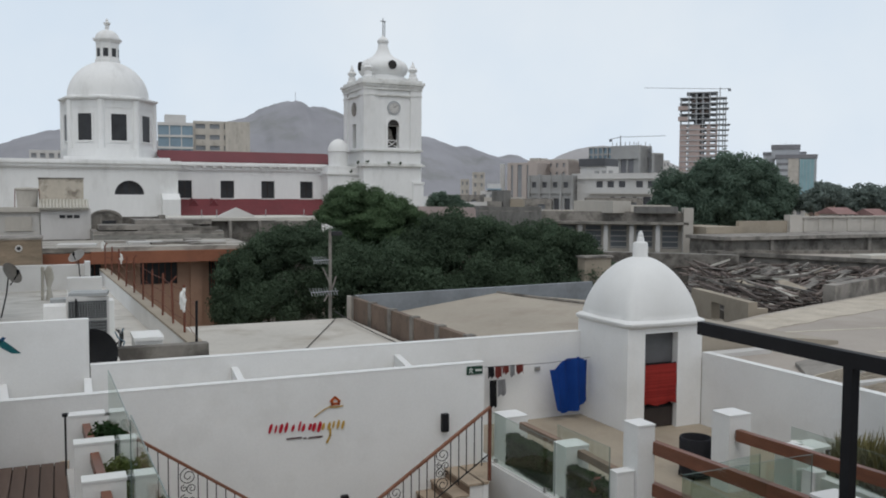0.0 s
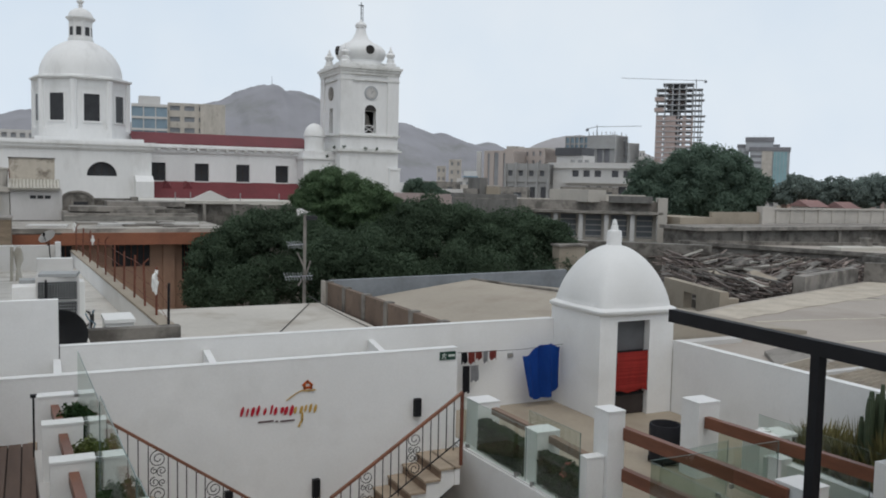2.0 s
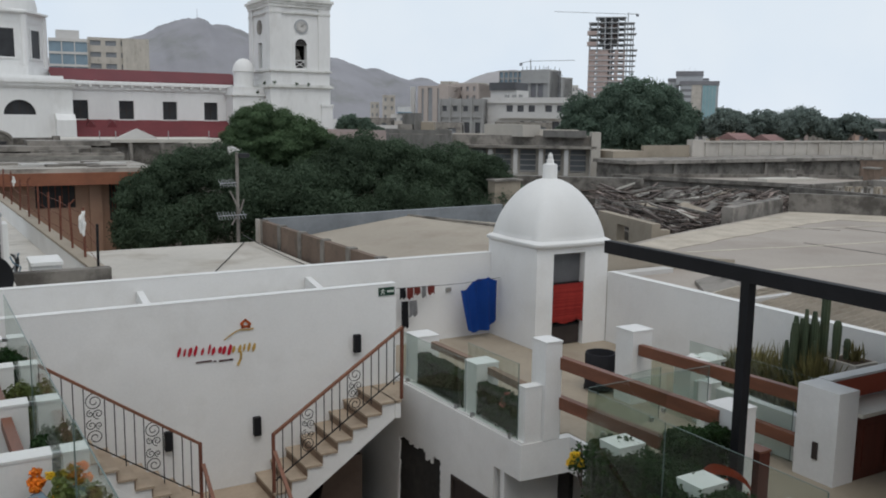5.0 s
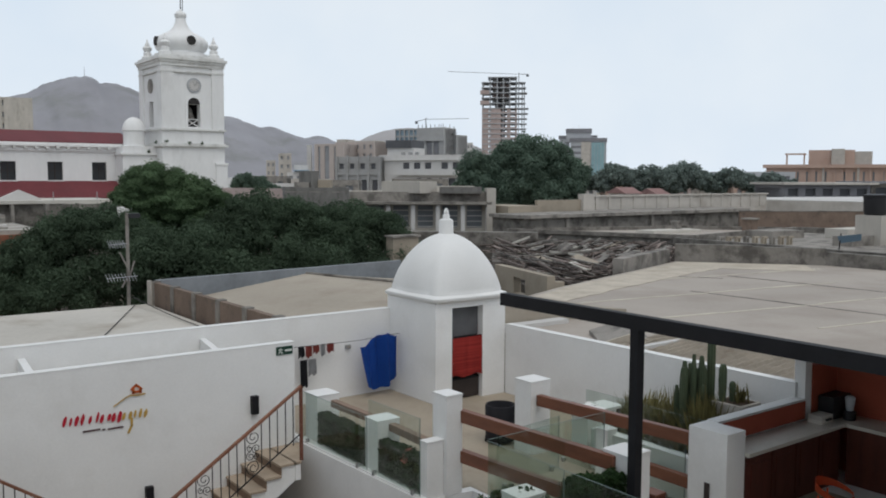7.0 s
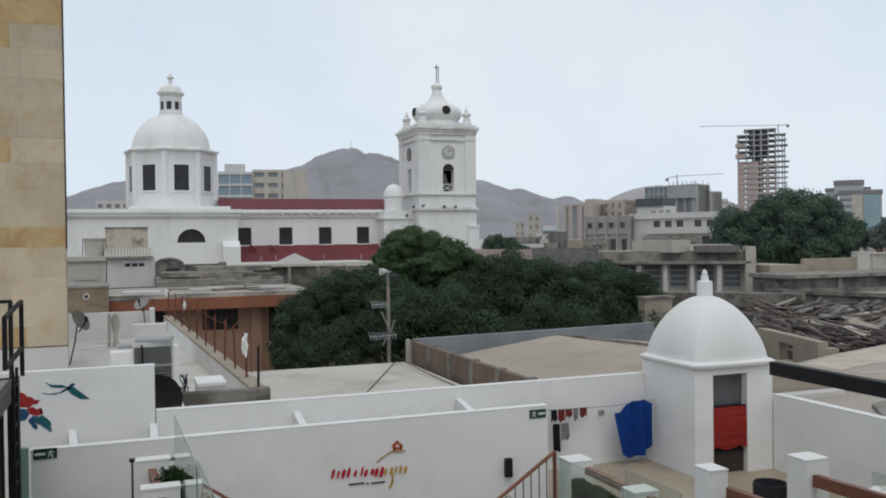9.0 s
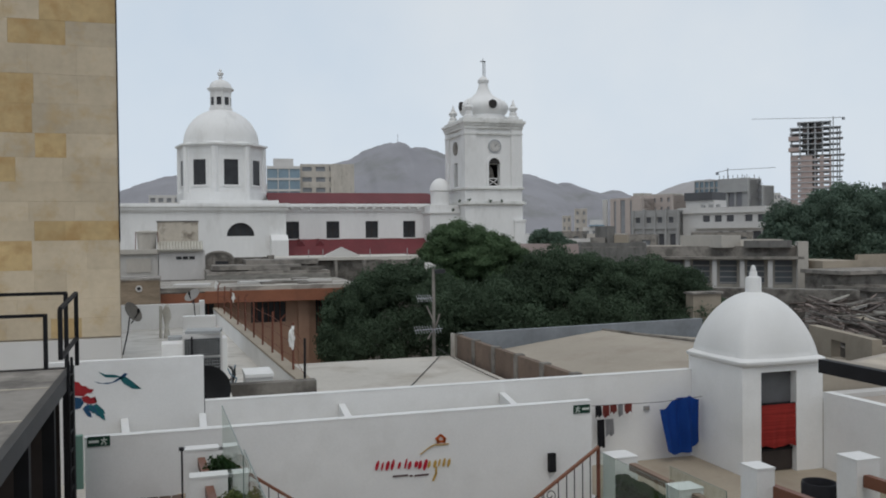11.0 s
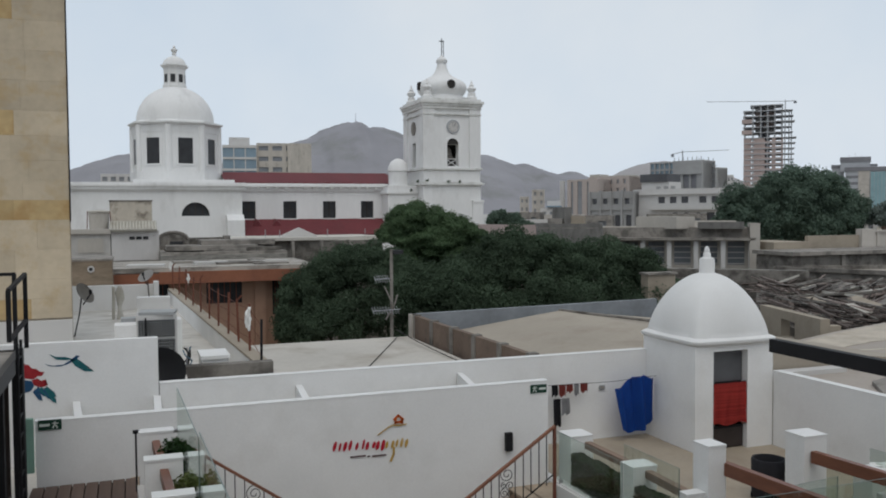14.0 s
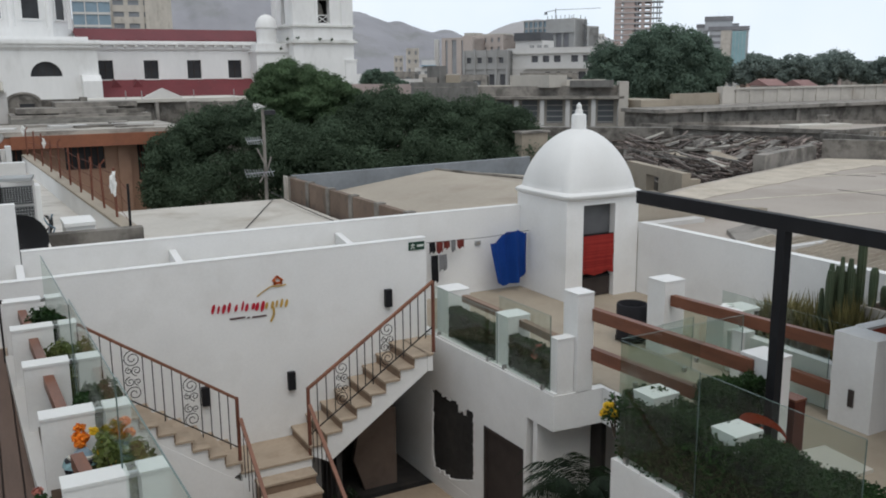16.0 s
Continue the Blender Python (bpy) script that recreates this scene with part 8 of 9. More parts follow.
tank = thing("water_tank", "black plastic water tank on a concrete plinth", "water tank", at=(53.05, 26.7, 0))
bm = bmesh.new()
lathe(bm, 53.05, 26.7, [(0.62, 2.9), (0.68, 3.1), (0.72, 4.0), (0.77, 4.05), (0.77, 4.15), (0.4, 4.2)], 20)
part("barrel", bm, BLACK_PLASTIC, tank, smooth=True)
blocks("plinth", CONC_BEIGE, tank, [(52.2, 55.3, 25.9, 27.5, 0.9, 2.9)])
tarp = thing("blue_tarp", "small faded blue tarpaulin on a pole", "tarpaulin", at=(46.5, 24.5, 1.2))
bm = bmesh.new()
vs = [bm.verts.new(c) for c in ((46.0, 25.2, 1.95), (46.9, 24.3, 2.1), (47.05, 24.4, 1.72), (46.3, 25.2, 1.55))]
bm.faces.new(vs)
bmesh.ops.solidify(bm, geom=bm.faces[:], thickness=0.02)
part("sheet", bm, FAR_BLUE, tarp)
bm = bmesh.new()
rod(bm, (46.2, 25.2, 1.0), (46.3, 25.15, 2.1), 0.04, 6)
part("pole", bm, STEEL, tarp)

# galleried building behind the trees
gal, lc, w_, h_ = far_building("gallery_building", "weathered concrete building with a columned gallery", (33.6, 58.6), (43.0, 52.0), 9, 3.95, CONC_BEIGE, 6, 1, FAR_DARK, fh=3, win_h=1.75, win_w=0.62, top_gap=1.0)
for i in range(7):
    x = w_ * i / 6
    lc("column", FAR_WHITE, [(x - 0.16, x + 0.16, -0.9, -0.6, 0, h_ - 0.9)])
lc("gallery_roof", CONC, [(-1.5, w_ + 0.3, -1.2, 0.0, h_ - 0.9, h_ - 0.7), (-1.5, w_ + 0.2, -0.2, 0.0, h_ - 0.7, h_ + 0.05)])
lc("end_pier", CONC_BEIGE, [(w_ - 0.1, w_ + 0.6, -1.2, 1.0, 0, h_ + 0.35)])
for k in range(6):
    for j in range(4):
        lc("shutter_bar", FAR_WHITE, [(w_ / 6 * (k + 0.5) - 0.6, w_ / 6 * (k + 0.5) + 0.6, 0.2, 0.26, h_ - 2.7 + j * 0.42, h_ - 2.62 + j * 0.42)])
SHED_DARK = surface("sooty_shed_wall", (0.17, 0.165, 0.155), 0.95, 0.2, 0.6, (0.085, 0.08, 0.075), 9, 1.6, 0.3, stretch=(1, 1, 0.4))
roof_block("shed_roofs", "sooty flat-roofed shed behind the trees", [(27.5, 55.5), (30.9, 52.5), (33.6, 57.0), (29.6, 60.2)], GROUND_Z, 4.1, SHED_DARK, roof=CONC, parapet=0.28)
for ring, z0, z1, mt, lab in (([(29.3, 56.9), (29.6, 55.6), (30.4, 56.0), (30.1, 57.2)], 4.1, 5.55, SHED_DARK, "dark narrow hut on the shed roof"), ([(30.3, 55.9), (31.0, 55.2), (31.6, 56.0), (30.9, 56.7)], 4.1, 4.9, CONC_TAN, "low tan hut on the shed roof"),
                              ([(28.4, 55.9), (29.2, 55.2), (29.6, 55.9), (28.8, 56.6)], 4.1, 4.75, CONC, "small grey hut on the shed roof"), ([(37.7, 58.9), (38.0, 54.0), (40.0, 54.5), (39.7, 59.4)], 3.9, 4.8, CONC_BEIGE, "low stair hut on the gallery roof"),
                              ([(39.4, 53.3), (41.9, 51.3), (42.6, 52.3), (40.1, 54.3)], 3.9, 4.4, SHED_DARK, "dark plank lid on the gallery roof")):
    roof_block("roof_hut", lab, ring, z0, z1, mt)
bm = bmesh.new()
prism(bm, strip((27.3, 66.6), (30.6, 60.9), 0.3), GROUND_Z, 4.22)
structure("wall_brick_yard", bm, FAR_BRICK, "reddish brick yard wall behind the trees", "wall")
roof_block("low_wall_ruin", "dark low wall behind the domed tower", [(30.2, 46.6), (37.5, 40.2), (38.0, 41.0), (30.8, 47.4)], GROUND_Z, 1.65, CONC_DARK)
wb = thing("wall_butt", "pale crumbling wall end behind the domed tower", "wall", at=(26.05, 39.5, GROUND_Z))
blocks("masonry", CONC_TAN, wb, [(26.05, 27.75, 39.5, 40.2, GROUND_Z, 1.82)], bevel=0.04)
blocks("cap", CONC, wb, [(25.97, 27.83, 39.4, 40.3, 1.82, 1.92)], bevel=0.03)
for i, (x, y, w, d, z, mt) in enumerate([(56, 100, 8, 6, 3.2, FAR_WHITE), (66, 98, 10, 6, 3.9, CONC_BEIGE), (48, 105, 7, 6, 4.2, FAR_WHITE), (62, 120, 9, 8, 4.6, CONC), (74, 104, 5, 5, 3.6, FAR_BRICK), (58, 130, 6, 6, 5.2, CONC), (70, 150, 12, 8, 4.7, FAR_CREAM), (84, 128, 10, 8, 4.8, CONC), (104, 96, 7, 4, 4.4, FAR_ORANGE), (110, 90, 5, 4, 4.0, FAR_BRICK), (99, 100, 5, 4, 4.2, FAR_WHITE), (118, 82, 6, 4, 4.3, FAR_ORANGE), (122, 100, 9, 6, 5.0, CONC)]):
    ob_, lc, w_, h_ = far_building("town_house", "small weathered town house far off", (x, y), (x + w * 0.83, y - w * 0.55), d, z, mt, 3, 1, win_h=1.1, win_w=0.4)

# ================================================================ the neighbour's terrace roof with fence
nb = thing("neighbour_roof", "white coated neighbouring roof terrace with an ochre-topped wall", "building", at=(0, 26, GROUND_Z))
blocks("lower_floor", WET, nb, [(-7.0, 3.2, 17.6, 44.0, GROUND_Z, 0.75)])
bm = bmesh.new()
prism(bm, [(-7.0, 19.2), (1.15, 19.2), (1.05, 34.0), (-7.0, 34.0)], 0.75, 1.7)
part("upper_floor", bm, WET, nb, "shiny white roof coating")
bm = bmesh.new()
prism(bm, strip((-7.0, 34.0), (1.0, 34.0), 0.2), 1.7, 2.62)
part("rear_parapet", bm, WHITE, nb)
blocks("side_block", WHITE, nb, [(0.25, 1.35, 31.5, 32.0, 1.7, 2.35), (0.86, 1.04, 33.4, 34.0, 1.7, 2.75)], bevel=0.01)
bm = bmesh.new()
prism(bm, strip((3.34, 22.2), (2.2, 46.0), 0.34), GROUND_Z, 1.38)
part("fence_wall", bm, WHITE, nb, "grey-white fence wall")
bm = bmesh.new()
prism(bm, strip((3.36, 22.15), (2.22, 46.0), 0.38), 1.38, 1.45)
part("fence_wall_top", bm, CONC_TAN, nb, "ochre wall top")
blocks("front_ledge", CONC_DARK, nb, [(1.0, 3.42, 22.05, 22.40, 0.7, 1.46)], "dark concrete ledge")
fen = thing("rusty_post_fence", "row of rusty iron fence posts on the wall", "fence", at=(2.8, 30, 1.45))
r = random.Random(31)
ys = [22.45, 24.1, 25.9, 27.8, 29.9, 32.1, 34.5, 37.0, 39.6, 42.4, 45.2]
tops = []
for i, y in enumerate(ys):
    x = 3.19 - (y - 22.2) * 0.048
    h = (1.05, 1.30, 1.25, 1.3, 1.25, 1.28, 1.3, 1.2, 1.35, 1.3, 1.2)[i]
    bm = bmesh.new()
    rod(bm, (x, y, 1.45), (x + r.gauss(0, 0.03), y, 1.45 + h), 0.035, 6)
    if i % 4 == 2:
        rod(bm, (x, y, 1.45 + h), (x + 0.1, y - 0.05, 1.45 + h + 0.12), 0.025, 6)
    part("fence_post", bm, RUST if i else STEEL, fen)
    tops.append((x, y, 1.45 + h))
for k, dz in enumerate((-0.15, -0.55, -0.95)):
    bm = bmesh.new()
    path_tube(bm, [(x, y, z + dz) for x, y, z in tops], 0.008, 4)
    part("fence_wire", bm, RUST, fen)
for i, (y, z, s) in enumerate([(23.85, 2.38, 0.29), (37.95, 2.52, 0.18), (45.6, 2.6, 0.24)]):
    x = 3.19 - (y - 22.2) * 0.048
    bm = bmesh.new()
    bmesh.ops.create_icosphere(bm, subdivisions=3, radius=1.0)
    for vv in bm.verts:
        c = vv.co.copy()
        f = 0.55 + 0.9 * noise.noise(c * 1.7 + Vector((i * 5, 0, 0))) + 0.35 * noise.noise(c * 5 + Vector((0, i * 3, 0)))
        vv.co = Vector((x - 0.06 + c.x * 0.40 * s * f, y + c.y * 0.3 * s * f, z + c.z * s * (0.75 + 0.5 * f)))
    tagged(cast("plastic_bag", bm, WHITE_GLOSS, None), "torn white plastic bag caught on a fence post", "bag", "caught bags")

# roof equipment
ac = thing("air_conditioner", "large grey outdoor condenser unit with dark grilles", "air conditioner", at=(0.62, 21.9, 1.5))
blocks("casing", FAR_WHITE, ac, [(0.16, 1.08, 21.8, 22.4, 0.78, 2.80)], bevel=0.02)
for z0, z1 in ((2.27, 2.69), (1.62, 2.22)):
    g = blocks("grille", DARK_WIN, ac, [(0.19, 1.03, 21.77, 21.80, z0, z1)], "dark square-mesh grille")
    bm = bmesh.new()
    for i in range(15):
        box(bm, 0.195 + i * 0.058, 0.202 + i * 0.058, 21.76, 21.77, z0, z1)
    for j in range(9):
        box(bm, 0.19, 1.03, 21.757, 21.768, z0 + j * (z1 - z0) / 8.2, z0 + j * (z1 - z0) / 8.2 + 0.007)
    part("grille_mesh", bm, STEEL_GREY, g)
blocks("side_panel", WHITE_GLOSS, ac, [(1.08, 1.20, 21.9, 22.5, 0.78, 2.66)], bevel=0.015)
blocks("pipe_stub", STEEL, ac, [(0.34, 0.38, 21.7, 21.74, 1.9, 2.75)])
small = thing("roof_box", "low white masonry box on the roof", "box", at=(-0.05, 22.3, 1.7))
blocks("box_body", WHITE, small, [(-0.34, 0.15, 21.9, 22.6, 1.7, 2.57)], bevel=0.015)
blocks("box_lid", STEEL_GREY, small, [(-0.2, 0.15, 22.6, 23.0, 1.7, 2.66)], bevel=0.01)
bm = bmesh.new()
prism(bm, [(0.20, 21.85), (1.02, 21.70), (1.12, 22.42), (0.28, 22.55)], 2.80, 2.87)
part("loose_cover", bm, STEEL_GREY, ac, "pale sheet laid askew on the unit", bevel=0.012)
wb = thing("storage_box", "white lidded box in the sunken roof strip", "box", at=(2.05, 23.2, 0.75))
blocks("box_body", WHITE_GLOSS, wb, [(1.70, 2.36, 22.5, 23.6, 0.75, 1.54)], bevel=0.02)
blocks("box_lid", WHITE_GLOSS, wb, [(1.67, 2.39, 22.46, 23.64, 1.54, 1.63)], bevel=0.02)
heap = thing("cable_heap", "tangled heap of pipes and cables on the roof", "cables", at=(1.5, 22.8, 0.75))
r = random.Random(3)
for k in range(7):
    bm = bmesh.new()
    path_tube(bm, [(1.36 + r.uniform(-0.12, 0.12), 22.75 + r.uniform(-0.1, 0.1), 0.95 + 0.17 * j + r.uniform(-0.05, 0.05)) for j in range(6)], 0.02, 5)
    part("cable", bm, (WIRE, FAR_BLUE, GREY_CLOTH)[k % 3], heap)


def dish(name, label, centre, radius, aim, foot, mat=CONC):
    ob = thing(name, label, "satellite dish", "satellite dishes", at=foot)
    bm = bmesh.new()
    n, rings = 24, []
    for j in range(5):
        u = j / 4
        rings.append([bm.verts.new((radius * u * math.cos(2 * math.pi * k / n) if j else 0.001 * math.cos(2 * math.pi * k / n), (radius * u if j else 0.001) * math.sin(2 * math.pi * k / n), 0.28 * radius * u * u)) for k in range(n)])
    for a, b in zip(rings, rings[1:]):
        for k in range(n):
            bm.faces.new((a[k], a[(k + 1) % n], b[(k + 1) % n], b[k]))
    bmesh.ops.solidify(bm, geom=bm.faces[:], thickness=0.012)
    q = Vector(aim).to_track_quat("Z", "Y").to_matrix().to_4x4()
    bm.transform(Matrix.Translation(centre) @ q)
    part("reflector", bm, mat, ob, smooth=True)
    c = Vector(centre)
    tip = c + Vector(aim).normalized() * radius * 0.9 + Vector((0, 0, -radius * 0.4))
    bm = bmesh.new()
    rod(bm, c + Vector((0, 0, -radius * 0.9)), tip, 0.018, 6)
    rod(bm, tip, tip + Vector((0, 0, 0.12)), 0.04, 8)
    part("feed_arm", bm, STEEL, ob)
    bm = bmesh.new()
    path_tube(bm, [tuple(c - Vector(aim).normalized() * 0.05), (foot[0] + (c.x - foot[0]) * 0.6, foot[1], foot[2] + (c.z - foot[2]) * 0.55), foot], 0.022, 6)
    part("mount", bm, STEEL, ob)


dish("satellite_dish", "grey satellite dish on a bent pole", (-1.25, 27.0, 2.92), 0.33, (0.75, -0.5, 0.55), (-1.5, 27.0, 1.7))
dish("satellite_dish", "small pale satellite dish by the parapet", (0.62, 33.0, 2.95), 0.30, (-0.5, -0.5, 0.75), (0.75, 33.0, 1.7), FAR_WHITE)
dish("satellite_dish", "large dark satellite dish behind the mural wall", (0.58, 18.75, 1.88), 0.56, (-0.25, -0.85, 0.40), (0.75, 18.95, 0.75), BLACK_PLASTIC)
wrap = thing("wrapped_post", "stubby post wrapped in white cloth on the roof", "post", at=(-0.3, 31, 1.7))
bm = bmesh.new()
lathe(bm, -0.28, 31.0, [(0.08, 1.7), (0.10, 2.1), (0.13, 2.4), (0.14, 2.62), (0.09, 2.78), (0.03, 2.84)], 12)
for vv in bm.verts:
    vv.co += Vector((noise.noise(vv.co * 5), noise.noise(vv.co * 5 + Vector((3, 0, 0))), 0)) * 0.09
part("wrapping", bm, CORR, wrap, smooth=True)
bm = bmesh.new()
rod(bm, (-0.5, 31.0, 1.7), (-0.48, 31.0, 2.8), 0.05, 8)
part("pipe", bm, CORR, wrap)

# tall building clad in sandstone slabs
sb = thing("sandstone_building", "tall windowless building clad in golden sandstone slabs", "building", at=(-4.5, 27, GROUND_Z))
bm = bmesh.new()
prism(bm, [(-9.0, 24.06), (-1.36, 24.06), (-3.4, 31.0), (-9.0, 31.0)], GROUND_Z, 16.0)
part("wall_core", bm, CONC_TAN, sb)
blocks("base_band", FAR_WHITE, sb, [(-9.0, -1.37, 23.9, 24.06, 1.6, 2.55)], "pale bluish base band")
blocks("edge_pipe", STEEL, sb, [(-1.375, -1.345, 24.0, 24.06, 5.05, 16.0)], "thin dark edge strip")
slab_rng = random.Random(8)
z = 2.6
row = 0
while z < 14.5:
    h = slab_rng.choice((0.5, 0.62, 0.75))
    x = -1.38
    while x > -6.2:
        w = slab_rng.uniform(0.7, 1.35)
        blocks("stone_slab", STONE_HONEY if slab_rng.random() < 0.32 else STONE, sb, [(x - w + 0.0025, x, 24.02 + slab_rng.uniform(0, 0.004), 24.06, z, z + h - 0.0025)])
        x -= w
    z += h
    row += 1

# houses between the terrace roof and the church
oh = thing("orange_house", "house with a terracotta fascia and peach walls", "house", at=(4, 50, GROUND_Z))
bm = bmesh.new()
wall_with_holes(bm, "y", 48.3, 0.3, -5.0, 9.6, GROUND_Z, 1.65, [(3.95, 5.85, 0.35, 1.6), (7.5, 8.4, -0.4, 1.55), (0.2, 2.0, 0.35, 1.5)])
part("wall", bm, PEACH, oh)
blocks("fascia", ORANGE, oh, [(1.5, 9.9, 47.4, 48.0, 1.58, 2.2)], "terracotta fascia")
blocks("lower_fascia", ORANGE, oh, [(-5.5, 1.5, 47.5, 48.0, 1.58, 2.12)], "shaded terracotta fascia")
blocks("roof", CONC_ROOF, oh, [(-5.5, 9.9, 47.6, 55.0, 2.2, 2.42)], "weathered pale roof slab")
blocks("pilaster", PEACH, oh, [(6.5, 7.1, 48.1, 48.3, GROUND_Z, 1.65)])
for x0, x1, z0, z1 in ((3.95, 5.85, 0.35, 1.6), (7.5, 8.4, -0.4, 1.55), (0.2, 2.0, 0.35, 1.5)):
    w = blocks("window", DARK_WIN, oh, [(x0, x1, 48.5, 48.56, z0, z1)], "dark barred window")
    blocks("window_bar", RUST, w, [(x0 + (x1 - x0) * k / 6 - 0.02, x0 + (x1 - x0) * k / 6 + 0.02, 48.36, 48.4, z0, z1) for k in range(1, 6)])
r = random.Random(6)
for k in range(9):
    x = r.uniform(-1, 8.6)
    bm = bmesh.new()
    box(bm, 0, r.uniform(0.6, 2.2), 0, r.uniform(0.5, 1.4), 0, r.uniform(0.05, 0.16))
    bm.transform(Matrix.Translation((x, r.uniform(48.6, 53.0), 2.42)) @ Matrix.Rotation(r.uniform(-0.2, 0.2), 4, "Z"))
    part("roof_patch", bm, (CONC, FAR_WHITE, CONC_DARK)[k % 3], oh)
SHED_FRONT = surface("grimy_block_wall", (0.24, 0.23, 0.21), 0.95, 0.25, 0.7, (0.075, 0.07, 0.063), 12, 2.2, 0.4, stretch=(0.6, 1, 1.6))
rub = roof_block("dark_concrete_roofs", "blackened flat concrete roofs in front of the church", [(1.9, 55.5), (9.5, 55.0), (9.5, 62.0), (1.9, 62.5)], GROUND_Z, 2.75, SHED_FRONT, roof=CONC_ROOF, parapet=0.14, pw=0.3, cap=CONC)
blocks("roof_step", CONC, rub, [(2.3, 8.0, 57.5, 60.5, 2.9, 3.2), (4.5, 9.3, 58.5, 61.5, 3.2, 3.5)])
blocks("rear_parapet", CONC_DARK, rub, [(3.95, 6.6, 61.6, 61.95, 2.7, 3.62), (6.2, 6.6, 60.6, 61.6, 2.7, 3.75)])
blocks("coping", CONC, rub, [(3.5, 9.4, 59.2, 59.5, 2.7, 3.14)], "pale worn coping")
hump = random.Random(17)
for k in range(14):
    x, y = hump.uniform(3.6, 8.4), hump.uniform(55.8, 59.0)
    w, d, h = hump.uniform(0.8, 2.6), hump.uniform(0.15, 0.4), hump.uniform(0.06, 0.24)
    blocks("roof_rubble", (CONC_DARK, CONC, CONC_DARK, CONC_BEIGE)[k % 4], rub, [(x, min(x + w, 9.4), y, y + d, 2.74, 2.88 + h)])
vault = thing("dark_vault", "low blackened barrel roof with a dark opening", "roof", at=(2.85, 60, GROUND_Z))
ring = [(2.87 + 1.0 * math.cos(math.pi * i / 12), 3.5 + 0.58 * math.sin(math.pi * i / 12)) for i in range(13)]
for nm, lab, mt, xs, y0, y1 in (("shell", "", CONC_DARK, ring + [(1.87, 2.7), (3.87, 2.7)], 60.4, 61.9), ("rim", "paler worn rim", CONC, [(x, z + 0.06) for x, z in ring] + [((x - 2.87) * 0.9 + 2.87, z - 0.06) for x, z in ring[::-1]], 60.3, 60.4)):
    bm = bmesh.new()
    lo = [bm.verts.new((x, y0, z)) for x, z in xs]
    hi = [bm.verts.new((x, y1, z)) for x, z in xs]
    bm.faces.new(lo)
    bm.faces.new(hi[::-1])
    for k in range(len(xs)):
        j = (k + 1) % len(xs)
        bm.faces.new((lo[j], lo[k], hi[k], hi[j]))
    part(nm, bm, mt, vault, lab)
blocks("opening", DARK_WIN, vault, [(2.62, 3.48, 60.36, 60.4, 2.85, 3.42)], "dark hatch opening")
blocks("jamb", CONC, vault, [(2.48, 2.62, 60.25, 60.4, 2.75, 3.65), (1.9, 2.48, 60.3, 60.4, 2.75, 3.2)], "pale crumbling jamb")
sl = roof_block("pale_slab_house", "house with a pale flat roof and small pediment", [(8.6, 66.0), (18.5, 64.5), (18.5, 72.0), (6.8, 72.0)], GROUND_Z, 3.2, CONC, roof=ROOF_WHITE, wall_mat=CONC_DARK)
blocks("roof_slab", ROOF_WHITE, sl, [(7.0, 18.8, 65.0, 72.2, 3.2, 3.42)], "pale overhanging roof slab")
bm = bmesh.new()
vs = [(11.0, 3.42), (13.9, 3.42), (13.6, 3.62), (12.45, 4.15), (11.3, 3.62)]
lo = [bm.verts.new((x, 66.5, z)) for x, z in vs]
hi = [bm.verts.new((x, 67.0, z)) for x, z in vs]
bm.faces.new(lo)
bm.faces.new(hi[::-1])
for k in range(5):
    j = (k + 1) % 5
    bm.faces.new((lo[j], lo[k], hi[k], hi[j]))
part("pediment", bm, FAR_WHITE, sl, "small white pediment")
for x in (9.8, 10.9, 14.6, 17.6):
    bm = bmesh.new()
    rod(bm, (x, 66.2, 3.42), (x, 66.2, 4.0), 0.03, 6)
    part("roof_pin", bm, STEEL_GREY, sl)
for i in range(4):
    blocks("wall_band", CONC, sl, [(9.3 + i * 2.2, 9.5 + i * 2.2, 64.4, 64.9, 0, 3.2)])
wh = thing("white_house", "white rendered house with a corrugated awning and roof room", "house", at=(0.5, 60, GROUND_Z))
blocks("wall", HOUSE_WHITE, wh, [(-1.0, 1.95, 60.0, 65.0, GROUND_Z, 4.2)])
blocks("roof_room", ROOM_BEIGE, wh, [(-1.08, 1.56, 60.9, 64.0, 4.7, 6.1)], "stained beige roof room")
for k in range(15):
    x = -1.0 + k * 0.195
    bm = bmesh.new()
    rod(bm, (x, 59.7, 4.2), (x, 60.9, 4.75), 0.1, 6)
    part("awning_rib", bm, CORR, wh, "pale corrugated awning rib")
blocks("vent", DARK_WIN, wh, [(0.1 + k * 0.42, 0.44 + k * 0.42, 59.97, 60.0, 3.6, 3.8) for k in range(3)], "dark slot vents")
blocks("roof_coping", CONC_DARK, wh, [(-1.12, 1.6, 60.86, 61.1, 6.1, 6.18)])
# Solid dark block that stands for the shadow along the wall foot.
blocks("base_shadow_gap", CONC_DARK, wh, [(-1.1, 2.1, 59.6, 60.0, GROUND_Z, 2.25)])
lh = thing("grey_house", "grey rendered house with panelled wall and brick base", "house", at=(-3, 60, GROUND_Z))
blocks("wall", HOUSE_GREY, lh, [(-6.0, -1.05, 60.0, 65.0, GROUND_Z, 4.2)])
blocks("cornice", CONC_BEIGE, lh, [(-6.0, -1.0, 59.8, 60.0, 4.0, 4.3), (-6.0, -1.0, 59.85, 60.0, 2.35, 2.5)])
blocks("wall_panel", CONC_BEIGE, lh, [(-3.0, -1.5, 59.93, 60.0, 2.8, 3.7)])
ba = thing("brick_annexe", "bare brown brick annexe with a small round vent", "building", at=(-2.5, 45.5, GROUND_Z))
